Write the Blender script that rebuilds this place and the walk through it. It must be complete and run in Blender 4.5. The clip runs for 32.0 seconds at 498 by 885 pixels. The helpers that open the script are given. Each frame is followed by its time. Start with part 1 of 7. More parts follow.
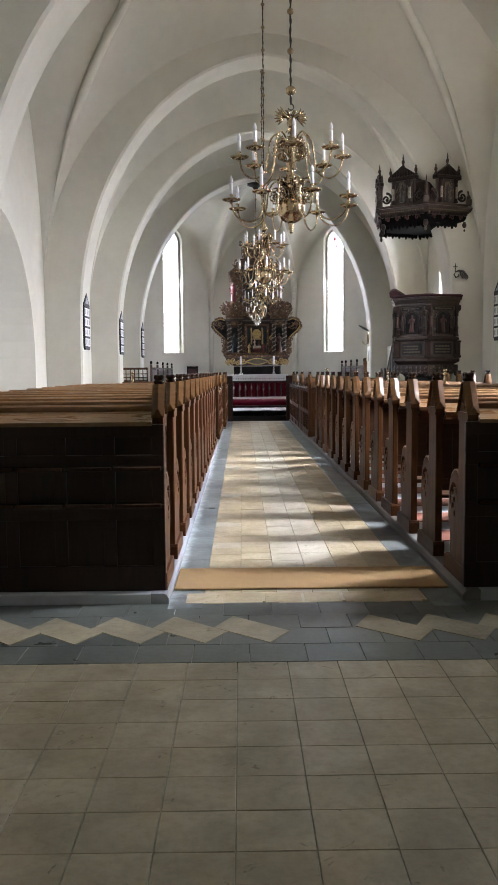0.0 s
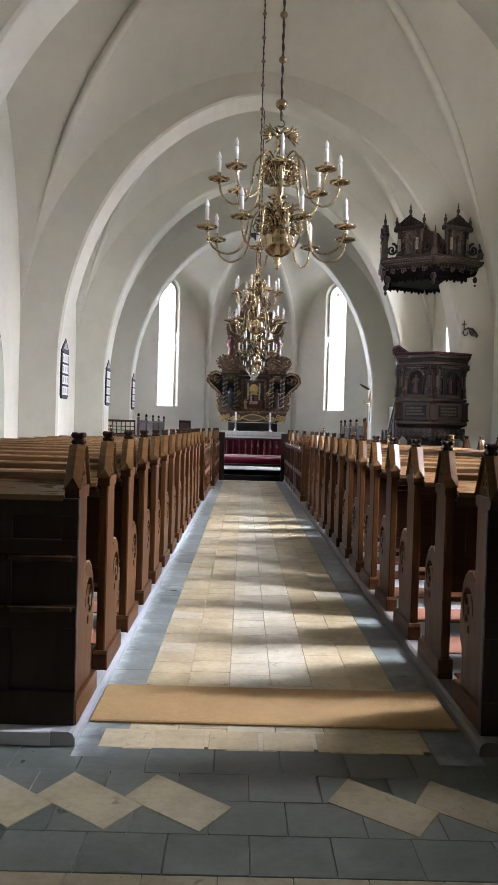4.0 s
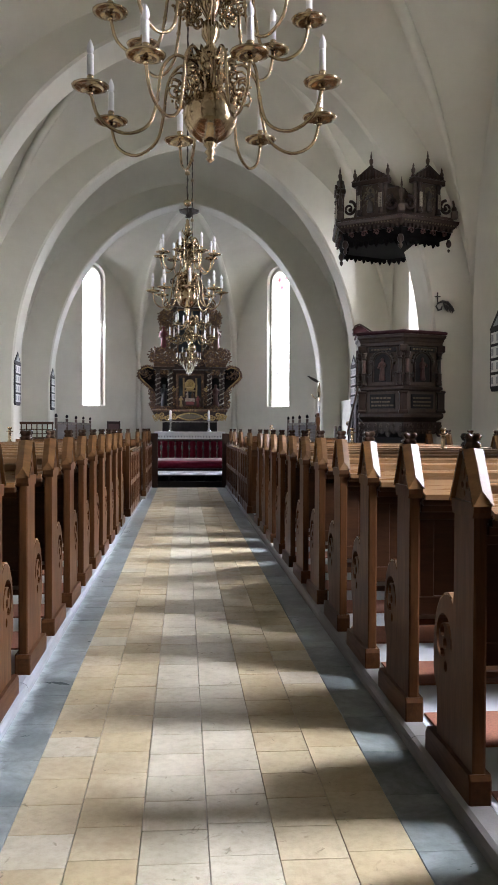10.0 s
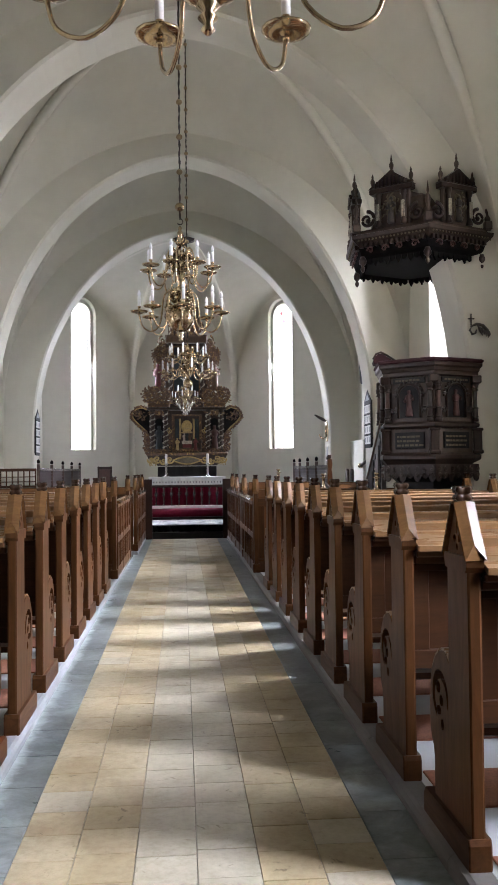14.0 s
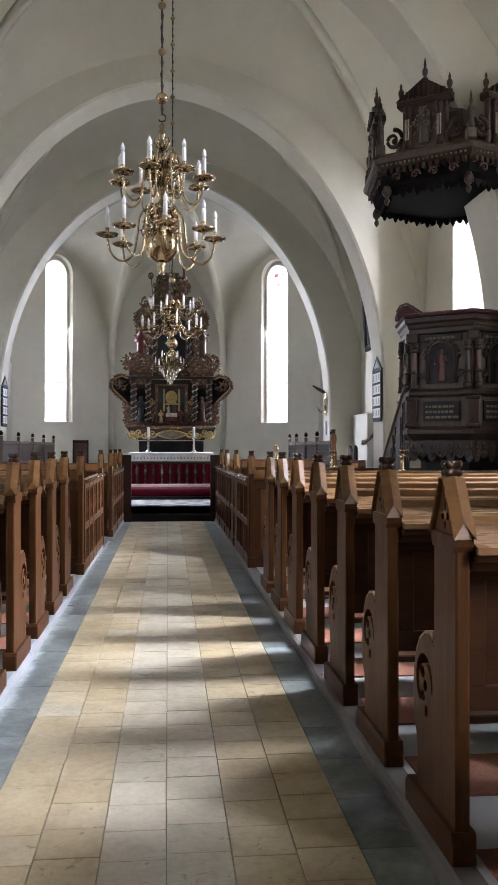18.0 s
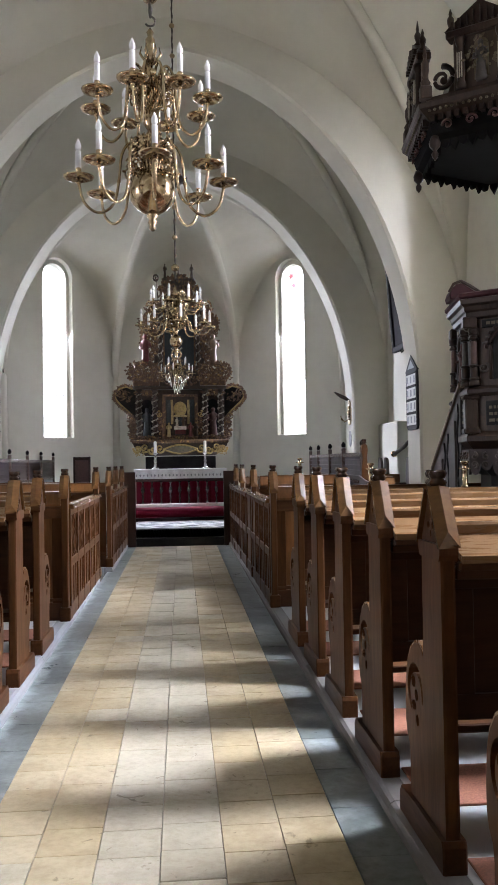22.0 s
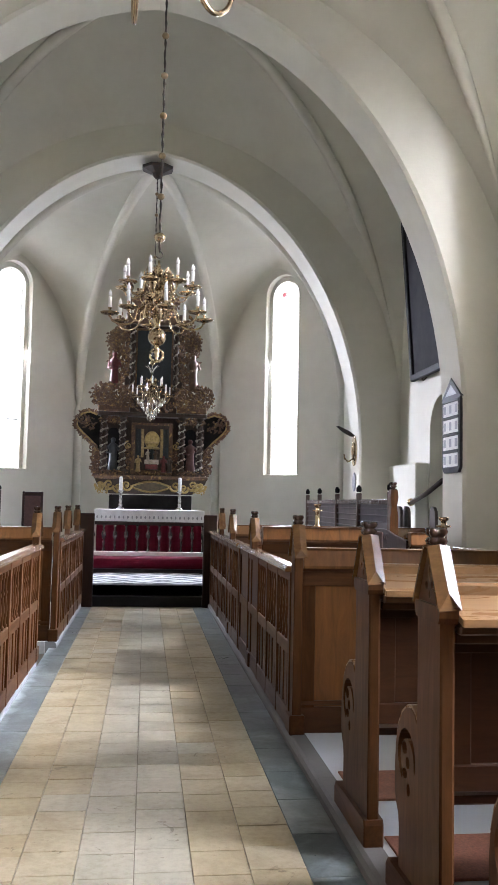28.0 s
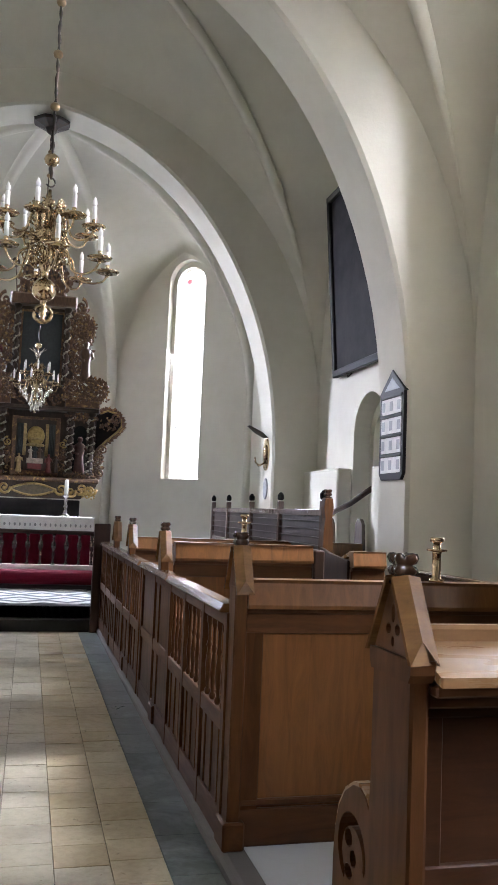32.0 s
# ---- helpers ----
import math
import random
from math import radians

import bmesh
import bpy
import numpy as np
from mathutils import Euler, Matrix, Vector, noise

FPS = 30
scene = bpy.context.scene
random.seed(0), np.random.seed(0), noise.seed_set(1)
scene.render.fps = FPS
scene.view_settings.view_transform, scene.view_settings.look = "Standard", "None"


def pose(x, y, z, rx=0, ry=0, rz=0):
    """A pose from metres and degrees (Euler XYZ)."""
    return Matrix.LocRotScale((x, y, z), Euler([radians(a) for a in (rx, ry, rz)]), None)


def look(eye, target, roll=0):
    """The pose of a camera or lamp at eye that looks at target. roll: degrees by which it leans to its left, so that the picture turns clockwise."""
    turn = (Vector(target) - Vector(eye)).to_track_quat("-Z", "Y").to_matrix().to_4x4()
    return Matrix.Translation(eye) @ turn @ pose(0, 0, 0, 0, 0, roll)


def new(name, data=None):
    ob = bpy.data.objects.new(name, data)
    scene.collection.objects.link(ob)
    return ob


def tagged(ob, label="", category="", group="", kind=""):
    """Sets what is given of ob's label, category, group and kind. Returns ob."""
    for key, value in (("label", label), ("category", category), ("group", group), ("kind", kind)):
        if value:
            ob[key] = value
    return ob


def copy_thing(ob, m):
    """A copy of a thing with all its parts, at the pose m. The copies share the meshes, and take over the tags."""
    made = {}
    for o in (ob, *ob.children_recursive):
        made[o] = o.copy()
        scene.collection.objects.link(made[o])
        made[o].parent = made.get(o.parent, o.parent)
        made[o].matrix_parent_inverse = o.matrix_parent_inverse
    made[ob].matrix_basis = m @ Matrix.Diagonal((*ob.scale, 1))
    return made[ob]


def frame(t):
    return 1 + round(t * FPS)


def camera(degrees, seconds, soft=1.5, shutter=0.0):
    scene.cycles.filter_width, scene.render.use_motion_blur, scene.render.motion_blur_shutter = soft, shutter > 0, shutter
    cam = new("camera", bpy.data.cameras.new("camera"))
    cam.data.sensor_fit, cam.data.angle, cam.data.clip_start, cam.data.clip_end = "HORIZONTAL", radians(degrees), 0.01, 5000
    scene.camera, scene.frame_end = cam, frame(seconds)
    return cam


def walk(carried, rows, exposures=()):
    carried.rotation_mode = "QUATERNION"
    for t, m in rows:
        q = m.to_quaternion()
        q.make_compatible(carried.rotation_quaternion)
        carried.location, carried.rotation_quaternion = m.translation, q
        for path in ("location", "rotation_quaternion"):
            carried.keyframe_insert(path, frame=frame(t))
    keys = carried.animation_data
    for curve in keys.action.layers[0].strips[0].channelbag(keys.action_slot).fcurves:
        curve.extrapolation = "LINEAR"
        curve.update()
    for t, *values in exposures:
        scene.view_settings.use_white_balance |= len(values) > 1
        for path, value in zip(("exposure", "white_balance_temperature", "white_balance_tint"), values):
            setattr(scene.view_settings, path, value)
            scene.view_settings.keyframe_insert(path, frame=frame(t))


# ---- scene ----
cam = camera(32.8, 32.0)
PATH = [
    (0, (-0.455, 0.034, 1.435), (-0.438, 2.027, 1.267), -0.5),
    (0.5, (-0.434, 0.16, 1.439), (-0.384, 2.154, 1.286), -0.8),
    (1, (-0.402, 0.353, 1.448), (-0.36, 2.346, 1.292), -0.4),
    (1.5, (-0.397, 0.492, 1.442), (-0.337, 2.481, 1.247), 0.6),
    (2, (-0.349, 0.679, 1.447), (-0.271, 2.668, 1.25), 1.2),
    (2.5, (-0.316, 0.846, 1.468), (-0.279, 2.842, 1.356), 0.3),
    (3, (-0.301, 0.955, 1.454), (-0.257, 2.953, 1.368), -0.0),
    (3.5, (-0.238, 1.175, 1.477), (-0.126, 3.171, 1.492), 1.2),
    (4, (-0.194, 1.391, 1.464), (-0.181, 3.391, 1.427), 1.6),
    (4.5, (-0.168, 1.608, 1.455), (-0.138, 3.608, 1.467), 1.8),
    (6.5, (-0.084, 2.542, 1.454), (-0.051, 4.541, 1.437), 1.0),
    (7, (-0.105, 2.781, 1.459), (-0.051, 4.78, 1.451), -1.0),
    (7.5, (-0.117, 2.951, 1.443), (-0.078, 4.949, 1.362), 0.0),
    (8, (-0.106, 3.158, 1.464), (-0.06, 5.157, 1.426), -0.1),
    (8.5, (-0.089, 3.379, 1.46), (-0.051, 5.378, 1.408), -0.2),
    (9, (-0.076, 3.634, 1.442), (0.006, 5.631, 1.389), 0.1),
    (9.5, (-0.095, 3.87, 1.447), (0.021, 5.866, 1.428), -0.4),
    (10, (-0.09, 4.067, 1.432), (0.064, 6.06, 1.398), 0.2),
    (10.5, (-0.073, 4.311, 1.447), (0.049, 6.306, 1.509), 0.1),
    (11, (-0.044, 4.569, 1.456), (0.037, 6.567, 1.425), 0.2),
    (11.5, (-0.06, 4.808, 1.442), (0.085, 6.802, 1.432), 1.1),
    (12, (-0.055, 5.036, 1.446), (0.124, 7.028, 1.41), 0.1),
    (12.5, (-0.033, 5.269, 1.434), (0.111, 7.263, 1.369), 0.6),
    (13, (-0.006, 5.541, 1.456), (0.085, 7.539, 1.445), 0.4),
    (13.5, (-0.027, 5.654, 1.456), (0.122, 7.649, 1.426), 0.5),
    (14, (-0.047, 5.862, 1.482), (0.111, 7.854, 1.547), -0.6),
    (14.5, (-0.035, 6.143, 1.482), (0.143, 8.135, 1.503), 0.4),
    (16.5, (-0.022, 7.185, 1.477), (0.132, 9.178, 1.527), -0.7),
    (17, (0.019, 7.362, 1.466), (0.166, 9.357, 1.442), -0.2),
    (17.5, (-0.006, 7.62, 1.466), (0.167, 9.612, 1.507), 0.2),
    (18, (0.001, 7.82, 1.461), (0.192, 9.81, 1.471), 0.1),
    (18.5, (0.016, 8.05, 1.481), (0.213, 10.039, 1.565), -1.0),
    (19, (0.027, 8.256, 1.472), (0.205, 10.248, 1.479), -0.5),
    (19.5, (0.044, 8.389, 1.462), (0.2, 10.383, 1.504), 0.2),
    (20, (0.072, 8.636, 1.464), (0.201, 10.63, 1.522), 0.5),
    (20.5, (0.081, 8.828, 1.446), (0.234, 10.822, 1.438), 0.7),
    (21, (0.061, 9.091, 1.461), (0.232, 11.082, 1.545), 0.7),
    (21.5, (0.069, 9.289, 1.451), (0.232, 11.282, 1.438), 0.3),
    (22, (0.093, 9.533, 1.455), (0.254, 11.526, 1.5), -0.9),
    (22.5, (0.094, 9.74, 1.461), (0.227, 11.735, 1.528), -0.2),
    (23, (0.059, 9.98, 1.464), (0.224, 11.972, 1.515), 0.4),
    (23.5, (0.031, 10.186, 1.467), (0.218, 12.175, 1.556), -0.7),
    (24, (0.032, 10.43, 1.469), (0.273, 12.415, 1.509), 0.4),
    (24.5, (0.05, 10.595, 1.469), (0.278, 12.579, 1.574), -0.3),
    (26.5, (0.009, 11.681, 1.424), (0.27, 13.661, 1.53), 1.0),
    (27, (0.027, 11.89, 1.443), (0.232, 13.875, 1.572), 1.6),
    (27.5, (0.014, 12.052, 1.435), (0.227, 14.038, 1.536), 2.0),
    (28, (0.003, 12.297, 1.486), (0.241, 14.278, 1.629), 1.2),
    (28.5, (0.007, 12.489, 1.447), (0.327, 14.461, 1.535), 1.7),
    (29, (0.037, 12.757, 1.459), (0.347, 14.728, 1.601), 1.0),
    (29.5, (0.044, 12.936, 1.478), (0.259, 14.917, 1.644), 1.0),
    (30, (0.047, 13.156, 1.473), (0.202, 15.143, 1.643), 0.5),
    (30.5, (0.023, 13.365, 1.489), (0.132, 15.347, 1.739), 0.3),
    (31, (-0.02, 13.575, 1.457), (0.188, 15.559, 1.619), 2.3),
    (31.5, (0.031, 13.772, 1.483), (0.307, 15.744, 1.675), 1.9),
    (32, (0.045, 13.943, 1.502), (0.539, 15.873, 1.668), 2.3),
]
walk(cam, [(t, look(eye, target, roll)) for t, eye, target, roll in PATH],
     [(0, 0.05), (4, 0.05), (9, 0.0), (10, -0.2), (14, -0.07), (19, -0.18), (24, -0.15), (27, 0.03), (29, 0.3), (30, 0.1), (31, 0.02), (32, 0.16)])

# world and daylight
world = bpy.data.worlds.new("sky")
scene.world = world
world.use_nodes = True
wn = world.node_tree.nodes
sky = wn.new("ShaderNodeTexSky")
sky.sky_type = "NISHITA"
sky.sun_disc = False
sky.sun_elevation = radians(38)
sky.sun_rotation = radians(70)
world.node_tree.links.new(sky.outputs[0], wn["Background"].inputs[0])
wn["Background"].inputs[1].default_value = 0.12


SOUTH_SKY, SOUTH_W = (2700, 3300, 2100), (50, 30, 10)
SIDE_SKY = ((-2.4, 2200),), ((2.4, 1500),), ()
NORTH_W = 160
APSE_SKY, APSE_W = 6600, 165
EAST_TINT = (0.86, 0.92, 1.2)


def window_lamp(name, where, aim, width, height, watts, colour=(0.91, 0.92, 1.09)):
    """The sky's light in a window's opening."""
    data = bpy.data.lights.new(name, "AREA")
    data.shape, data.size, data.size_y, data.energy, data.color = "RECTANGLE", width, height, watts, colour
    data.spread = radians(180)
    ob = new(name, data)
    ob.matrix_world = look(where, aim)
    return ob



# materials
def mat(name, base, rough=0.6, metal=0.0, spec=0.5):
    m = bpy.data.materials.new(name)
    m.use_nodes = True
    b = m.node_tree.nodes["Principled BSDF"]
    b.inputs["Base Color"].default_value = (*base, 1)
    b.inputs["Roughness"].default_value = rough
    b.inputs["Metallic"].default_value = metal
    b.inputs["Specular IOR Level"].default_value = spec
    return m, m.node_tree, b


def coords(nt, scale=(1, 1, 1), world_space=False):
    mp = nt.nodes.new("ShaderNodeMapping")
    mp.inputs["Scale"].default_value = scale
    if world_space:
        g = nt.nodes.new("ShaderNodeNewGeometry")
        nt.links.new(g.outputs["Position"], mp.inputs[0])
    else:
        tc = nt.nodes.new("ShaderNodeTexCoord")
        oi = nt.nodes.new("ShaderNodeObjectInfo")
        ad = nt.nodes.new("ShaderNodeVectorMath")
        ad.operation = "MULTIPLY_ADD"
        ad.inputs[1].default_value = (7.3, 11.1, 5.7)
        nt.links.new(oi.outputs["Random"], ad.inputs[0])
        nt.links.new(tc.outputs["Object"], ad.inputs[2])
        nt.links.new(ad.outputs[0], mp.inputs[0])
    return mp.outputs[0]


def noise_tex(nt, vec, scale, detail=4, rough=0.6, dist=0.0):
    n = nt.nodes.new("ShaderNodeTexNoise")
    n.inputs["Scale"].default_value = scale
    n.inputs["Detail"].default_value = detail
    n.inputs["Roughness"].default_value = rough
    n.inputs["Distortion"].default_value = dist
    nt.links.new(vec, n.inputs["Vector"])
    return n.outputs["Fac"]


def ramp(nt, fac, stops):
    r = nt.nodes.new("ShaderNodeValToRGB")
    els = r.color_ramp.elements
    while len(els) < len(stops):
        els.new(0.5)
    for e, (p, c) in zip(els, stops):
        e.position, e.color = p, (*c, 1) if len(c) == 3 else c
    nt.links.new(fac, r.inputs[0])
    return r.outputs[0]


def mix(nt, a, b, fac, mode="MIX"):
    m = nt.nodes.new("ShaderNodeMix")
    m.data_type, m.blend_type = "RGBA", mode
    for sock, v in ((0, fac), (6, a), (7, b)):
        if isinstance(v, (int, float)):
            m.inputs[sock].default_value = v
        elif isinstance(v, tuple):
            m.inputs[sock].default_value = (*v, 1)
        else:
            nt.links.new(v, m.inputs[sock])
    return m.outputs[2]


def bump(nt, b, height, strength, distance):
    bp = nt.nodes.new("ShaderNodeBump")
    bp.inputs["Strength"].default_value = strength
    bp.inputs["Distance"].default_value = distance
    nt.links.new(height, bp.inputs["Height"])
    nt.links.new(bp.outputs[0], b.inputs["Normal"])


def obj_random(nt):
    return nt.nodes.new("ShaderNodeObjectInfo").outputs["Random"]


def wood(name, dark, light, scale=(9, 9, 1.2), rough=0.25, wear=0.35, fine=0.3, spec=0.45):
    m, nt, b = mat(name, light, rough, spec=spec)
    v = coords(nt, scale)
    g1 = noise_tex(nt, v, 2.2, 6, 0.65, 0.9)
    col = ramp(nt, g1, [(0.2, dark), (0.5, tuple((a + c) / 2 for a, c in zip(dark, light))), (0.82, light)])
    v2 = coords(nt, (scale[0] * 6, scale[1] * 6, scale[2] * 2))
    g2 = noise_tex(nt, v2, 5, 3, 0.7)
    fine_col = ramp(nt, g2, [(0.35, (0.62, 0.6, 0.58)), (0.62, (1, 1, 1))])
    col = mix(nt, col, fine_col, 0.55 * fine, "MULTIPLY")
    v3 = coords(nt, (1, 1, 1), True)
    st = noise_tex(nt, v3, 1.7, 3)
    col = mix(nt, col, ramp(nt, st, [(0.35, (0.72, 0.68, 0.64)), (0.65, (1.06, 1.05, 1.04))]), wear, "MULTIPLY")
    vary = ramp(nt, obj_random(nt), [(0.0, (0.82, 0.8, 0.78)), (1.0, (1.12, 1.12, 1.12))])
    col = mix(nt, col, vary, 0.6, "MULTIPLY")
    nt.links.new(col, b.inputs["Base Color"])
    nt.links.new(ramp(nt, g1, [(0.3, (rough + 0.03,) * 3), (0.7, (rough - 0.03,) * 3)]), b.inputs["Roughness"])
    bump(nt, b, g2, 0.03, 0.002)
    return m


OAK = ((0.039, 0.0158, 0.0062), (0.103, 0.0425, 0.0146))
wood_z = wood("oak_upright", *OAK, (9, 9, 1.2), 0.45, spec=0.1)
wood_x = wood("oak_across", *OAK, (1.2, 9, 9), 0.36, spec=0.25)
wood_y = wood("oak_along", *OAK, (9, 1.2, 9), 0.45, spec=0.1)
# darker copy of the pew oak: the shade on the backs is in its colour
wood_shaded_back = wood("oak_shaded_back", (0.026, 0.0105, 0.0048), (0.07, 0.028, 0.0105), (1.2, 9, 9), 0.4, spec=0.22)
wood_golden = wood("oak_golden_panel", (0.09, 0.037, 0.0113), (0.212, 0.094, 0.03), (9, 9, 1.2), 0.32, spec=0.35)
rail_wood = wood("oak_rail_glossy", (0.012, 0.006, 0.005), (0.035, 0.015, 0.01), (12, 12, 3), 0.14, spec=0.7)
knob_wood = wood("oak_knob", (0.022, 0.0105, 0.006), (0.06, 0.029, 0.015), (12, 12, 3), 0.2)
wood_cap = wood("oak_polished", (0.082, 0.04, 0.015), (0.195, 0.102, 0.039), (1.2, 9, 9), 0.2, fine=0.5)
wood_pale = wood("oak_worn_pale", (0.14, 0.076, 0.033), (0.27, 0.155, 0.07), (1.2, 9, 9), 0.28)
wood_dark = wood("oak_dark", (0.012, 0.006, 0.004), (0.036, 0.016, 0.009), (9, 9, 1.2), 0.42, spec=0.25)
# the grey sheen on the settle's posts and rails is put into this colour
settle_wood = wood("sheen_grey_oak", (0.075, 0.052, 0.045), (0.16, 0.12, 0.105), (9, 9, 1.2), 0.25)
carved = wood("carved_dark_oak", (0.022, 0.014, 0.01), (0.085, 0.052, 0.034), (12, 12, 3), 0.5)
carved_gilt = wood("carved_gilded_oak", (0.05, 0.026, 0.017), (0.205, 0.115, 0.064), (16, 16, 6), 0.4)
gnt = carved_gilt.node_tree
gb = gnt.nodes["Principled BSDF"]
worn_gold = ramp(gnt, noise_tex(gnt, coords(gnt, (1, 1, 1), True), 14.0, 5, 0.7), [(0.53, (0, 0, 0)), (0.64, (0.7, 0.7, 0.7))])
gnt.links.new(mix(gnt, gb.inputs["Base Color"].links[0].from_socket, (0.52, 0.34, 0.14), worn_gold), gb.inputs["Base Color"])
gnt.links.new(worn_gold, gb.inputs["Metallic"])
pulpit_oak = wood("pulpit_oak", (0.014, 0.0085, 0.006), (0.05, 0.03, 0.02), (12, 12, 3), 0.4, spec=0.28)
carved_mid = wood("carved_brown_oak", (0.055, 0.03, 0.018), (0.2, 0.12, 0.068), (12, 12, 3), 0.45)


def plaster(name, base, rough=0.9, amount=0.5):
    m, nt, b = mat(name, base, rough, spec=0.2)
    v = coords(nt, (1, 1, 1), True)
    big = noise_tex(nt, v, 0.55, 5, 0.6, 0.4)
    mid = noise_tex(nt, v, 4.0, 5, 0.6)
    fine = noise_tex(nt, v, 38.0, 4, 0.65)
    col = mix(nt, tuple(c * 0.90 for c in base), tuple(min(1, c * 1.03) for c in base), ramp(nt, big, [(0.3, (0, 0, 0)), (0.7, (1, 1, 1))]))
    col = mix(nt, col, ramp(nt, mid, [(0.3, (0.93, 0.925, 0.91)), (0.6, (1, 1, 1))]), amount, "MULTIPLY")
    nt.links.new(col, b.inputs["Base Color"])
    hgt = mix(nt, mid, fine, 0.35)
    bump(nt, b, hgt, 0.35, 0.012)
    return m


lime = plaster("limewash", (0.615, 0.594, 0.5))
lime_rib = plaster("limewash_rib", (0.63, 0.608, 0.515))
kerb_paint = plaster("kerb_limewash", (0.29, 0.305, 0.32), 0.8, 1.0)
# south kerb: grey stone, with the shade of the pews added to its colour
kerb_grey = plaster("shaded_grey_kerb", (0.15, 0.142, 0.13), 0.7, 0.8)
deck_paint = plaster("grey_floor_paint", (0.50, 0.53, 0.55), 0.45, 0.8)


def tile_mat(name, a, b_, stain, rough, lo=0.46, blot=0.75):
    m, nt, b = mat(name, a, rough, spec=0.25)
    pick = ramp(nt, obj_random(nt), [(0.0, a), (0.45, tuple((x + y) / 2 for x, y in zip(a, b_))), (1.0, b_)])
    v = coords(nt, (1, 1, 1), True)
    n1 = noise_tex(nt, v, 3.2, 5, 0.65, 0.5)
    n2 = noise_tex(nt, v, 26, 5, 0.7)
    col = mix(nt, pick, stain, ramp(nt, n1, [(lo, (0, 0, 0)), (lo + 0.3, (0.6, 0.6, 0.6))]))
    col = mix(nt, col, ramp(nt, n2, [(0.32, (0.7, 0.68, 0.64)), (0.56, (1, 1, 1))]), 0.55, "MULTIPLY")
    n3 = noise_tex(nt, v, 1.15, 4, 0.6, 0.8)
    col = mix(nt, col, ramp(nt, n3, [(0.36, (0.72, 0.69, 0.64)), (0.58, (1, 1, 1))]), 0.7, "MULTIPLY")
    n4 = noise_tex(nt, v, 11, 3, 0.55, 1.5)
    col = mix(nt, col, ramp(nt, n4, [(0.27, (0.42, 0.39, 0.34)), (0.34, (1, 1, 1))]), blot, "MULTIPLY")
    nt.links.new(col, b.inputs["Base Color"])
    nt.links.new(ramp(nt, n1, [(0.3, (rough - 0.1,) * 3), (0.7, (rough + 0.12,) * 3)]), b.inputs["Roughness"])
    bump(nt, b, mix(nt, n1, n2, 0.5), 0.3, 0.004)
    return m


tile_yellow = tile_mat("yellow_clay_tile", (0.445, 0.37, 0.222), (0.505, 0.443, 0.3), (0.31, 0.23, 0.14), 0.4)
# entrance tiles: dirtier and greener, and darkened further for the shade lying there
tile_entry = tile_mat("grimy_shaded_clay_tile", (0.305, 0.27, 0.18), (0.37, 0.33, 0.222), (0.18, 0.165, 0.115), 0.42, 0.42)
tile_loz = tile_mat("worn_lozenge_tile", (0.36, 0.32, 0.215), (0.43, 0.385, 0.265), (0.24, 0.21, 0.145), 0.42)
tile_pale = tile_mat("pale_clay_tile", (0.475, 0.445, 0.335), (0.53, 0.495, 0.385), (0.36, 0.31, 0.215), 0.38)
tile_blue = tile_mat("blue_grey_slate", (0.092, 0.115, 0.114), (0.16, 0.188, 0.182), (0.46, 0.52, 0.52), 0.36, 0.43, 0.35)
slate_entry = tile_mat("dark_entry_slate", (0.085, 0.101, 0.089), (0.122, 0.138, 0.122), (0.21, 0.23, 0.205), 0.36, 0.44, 0.3)
mortar = plaster("dark_joint", (0.25, 0.217, 0.165), 0.95, 1.0)

# the northern slates carry lime washed down from the kerb
slate_limed = tile_mat("limed_slate", (0.092, 0.115, 0.114), (0.16, 0.188, 0.182), (0.46, 0.52, 0.52), 0.36, 0.43, 0.35)
lt_n = slate_limed.node_tree
lt_b = lt_n.nodes["Principled BSDF"]
lt_v = coords(lt_n, (1, 1, 1), True)
lt_x = lt_n.nodes.new("ShaderNodeSeparateXYZ")
lt_n.links.new(lt_v, lt_x.inputs[0])
lt_r = lt_n.nodes.new("ShaderNodeMapRange")
lt_r.inputs["From Min"].default_value, lt_r.inputs["From Max"].default_value = -0.76, -0.93
lt_n.links.new(lt_x.outputs[0], lt_r.inputs["Value"])
smear = mix(lt_n, noise_tex(lt_n, lt_v, 4.5, 5, 0.65, 0.8), lt_r.outputs[0], 0.42)
lt_n.links.new(mix(lt_n, lt_b.inputs["Base Color"].links[0].from_socket, (0.47, 0.53, 0.55), ramp(lt_n, smear, [(0.52, (0, 0, 0)), (0.72, (0.85, 0.85, 0.85))])), lt_b.inputs["Base Color"])


def metal(name, base, rough, tarnish):
    m, nt, b = mat(name, base, rough, 1.0)
    v = coords(nt, (1, 1, 1), True)
    n = noise_tex(nt, v, 22, 4)
    nt.links.new(mix(nt, base, tarnish, ramp(nt, n, [(0.45, (0, 0, 0)), (0.8, (0.8, 0.8, 0.8))])), b.inputs["Base Color"])
    nt.links.new(ramp(nt, n, [(0.35, (rough,) * 3), (0.75, (rough + 0.18,) * 3)]), b.inputs["Roughness"])
    return m


brass = metal("polished_brass", (0.56, 0.44, 0.285), 0.11, (0.27, 0.19, 0.11))
brass_old = metal("dull_brass", (0.3, 0.22, 0.13), 0.3, (0.12, 0.085, 0.05))
iron = metal("black_iron", (0.06, 0.055, 0.05), 0.45, (0.1, 0.06, 0.04))
crystal = metal("glass_drop", (0.85, 0.84, 0.8), 0.08, (0.5, 0.45, 0.35))
silver = metal("tin_plate", (0.45, 0.44, 0.42), 0.2, (0.16, 0.15, 0.14))
gilt = metal("old_gilding", (0.5, 0.37, 0.16), 0.38, (0.1, 0.06, 0.03))


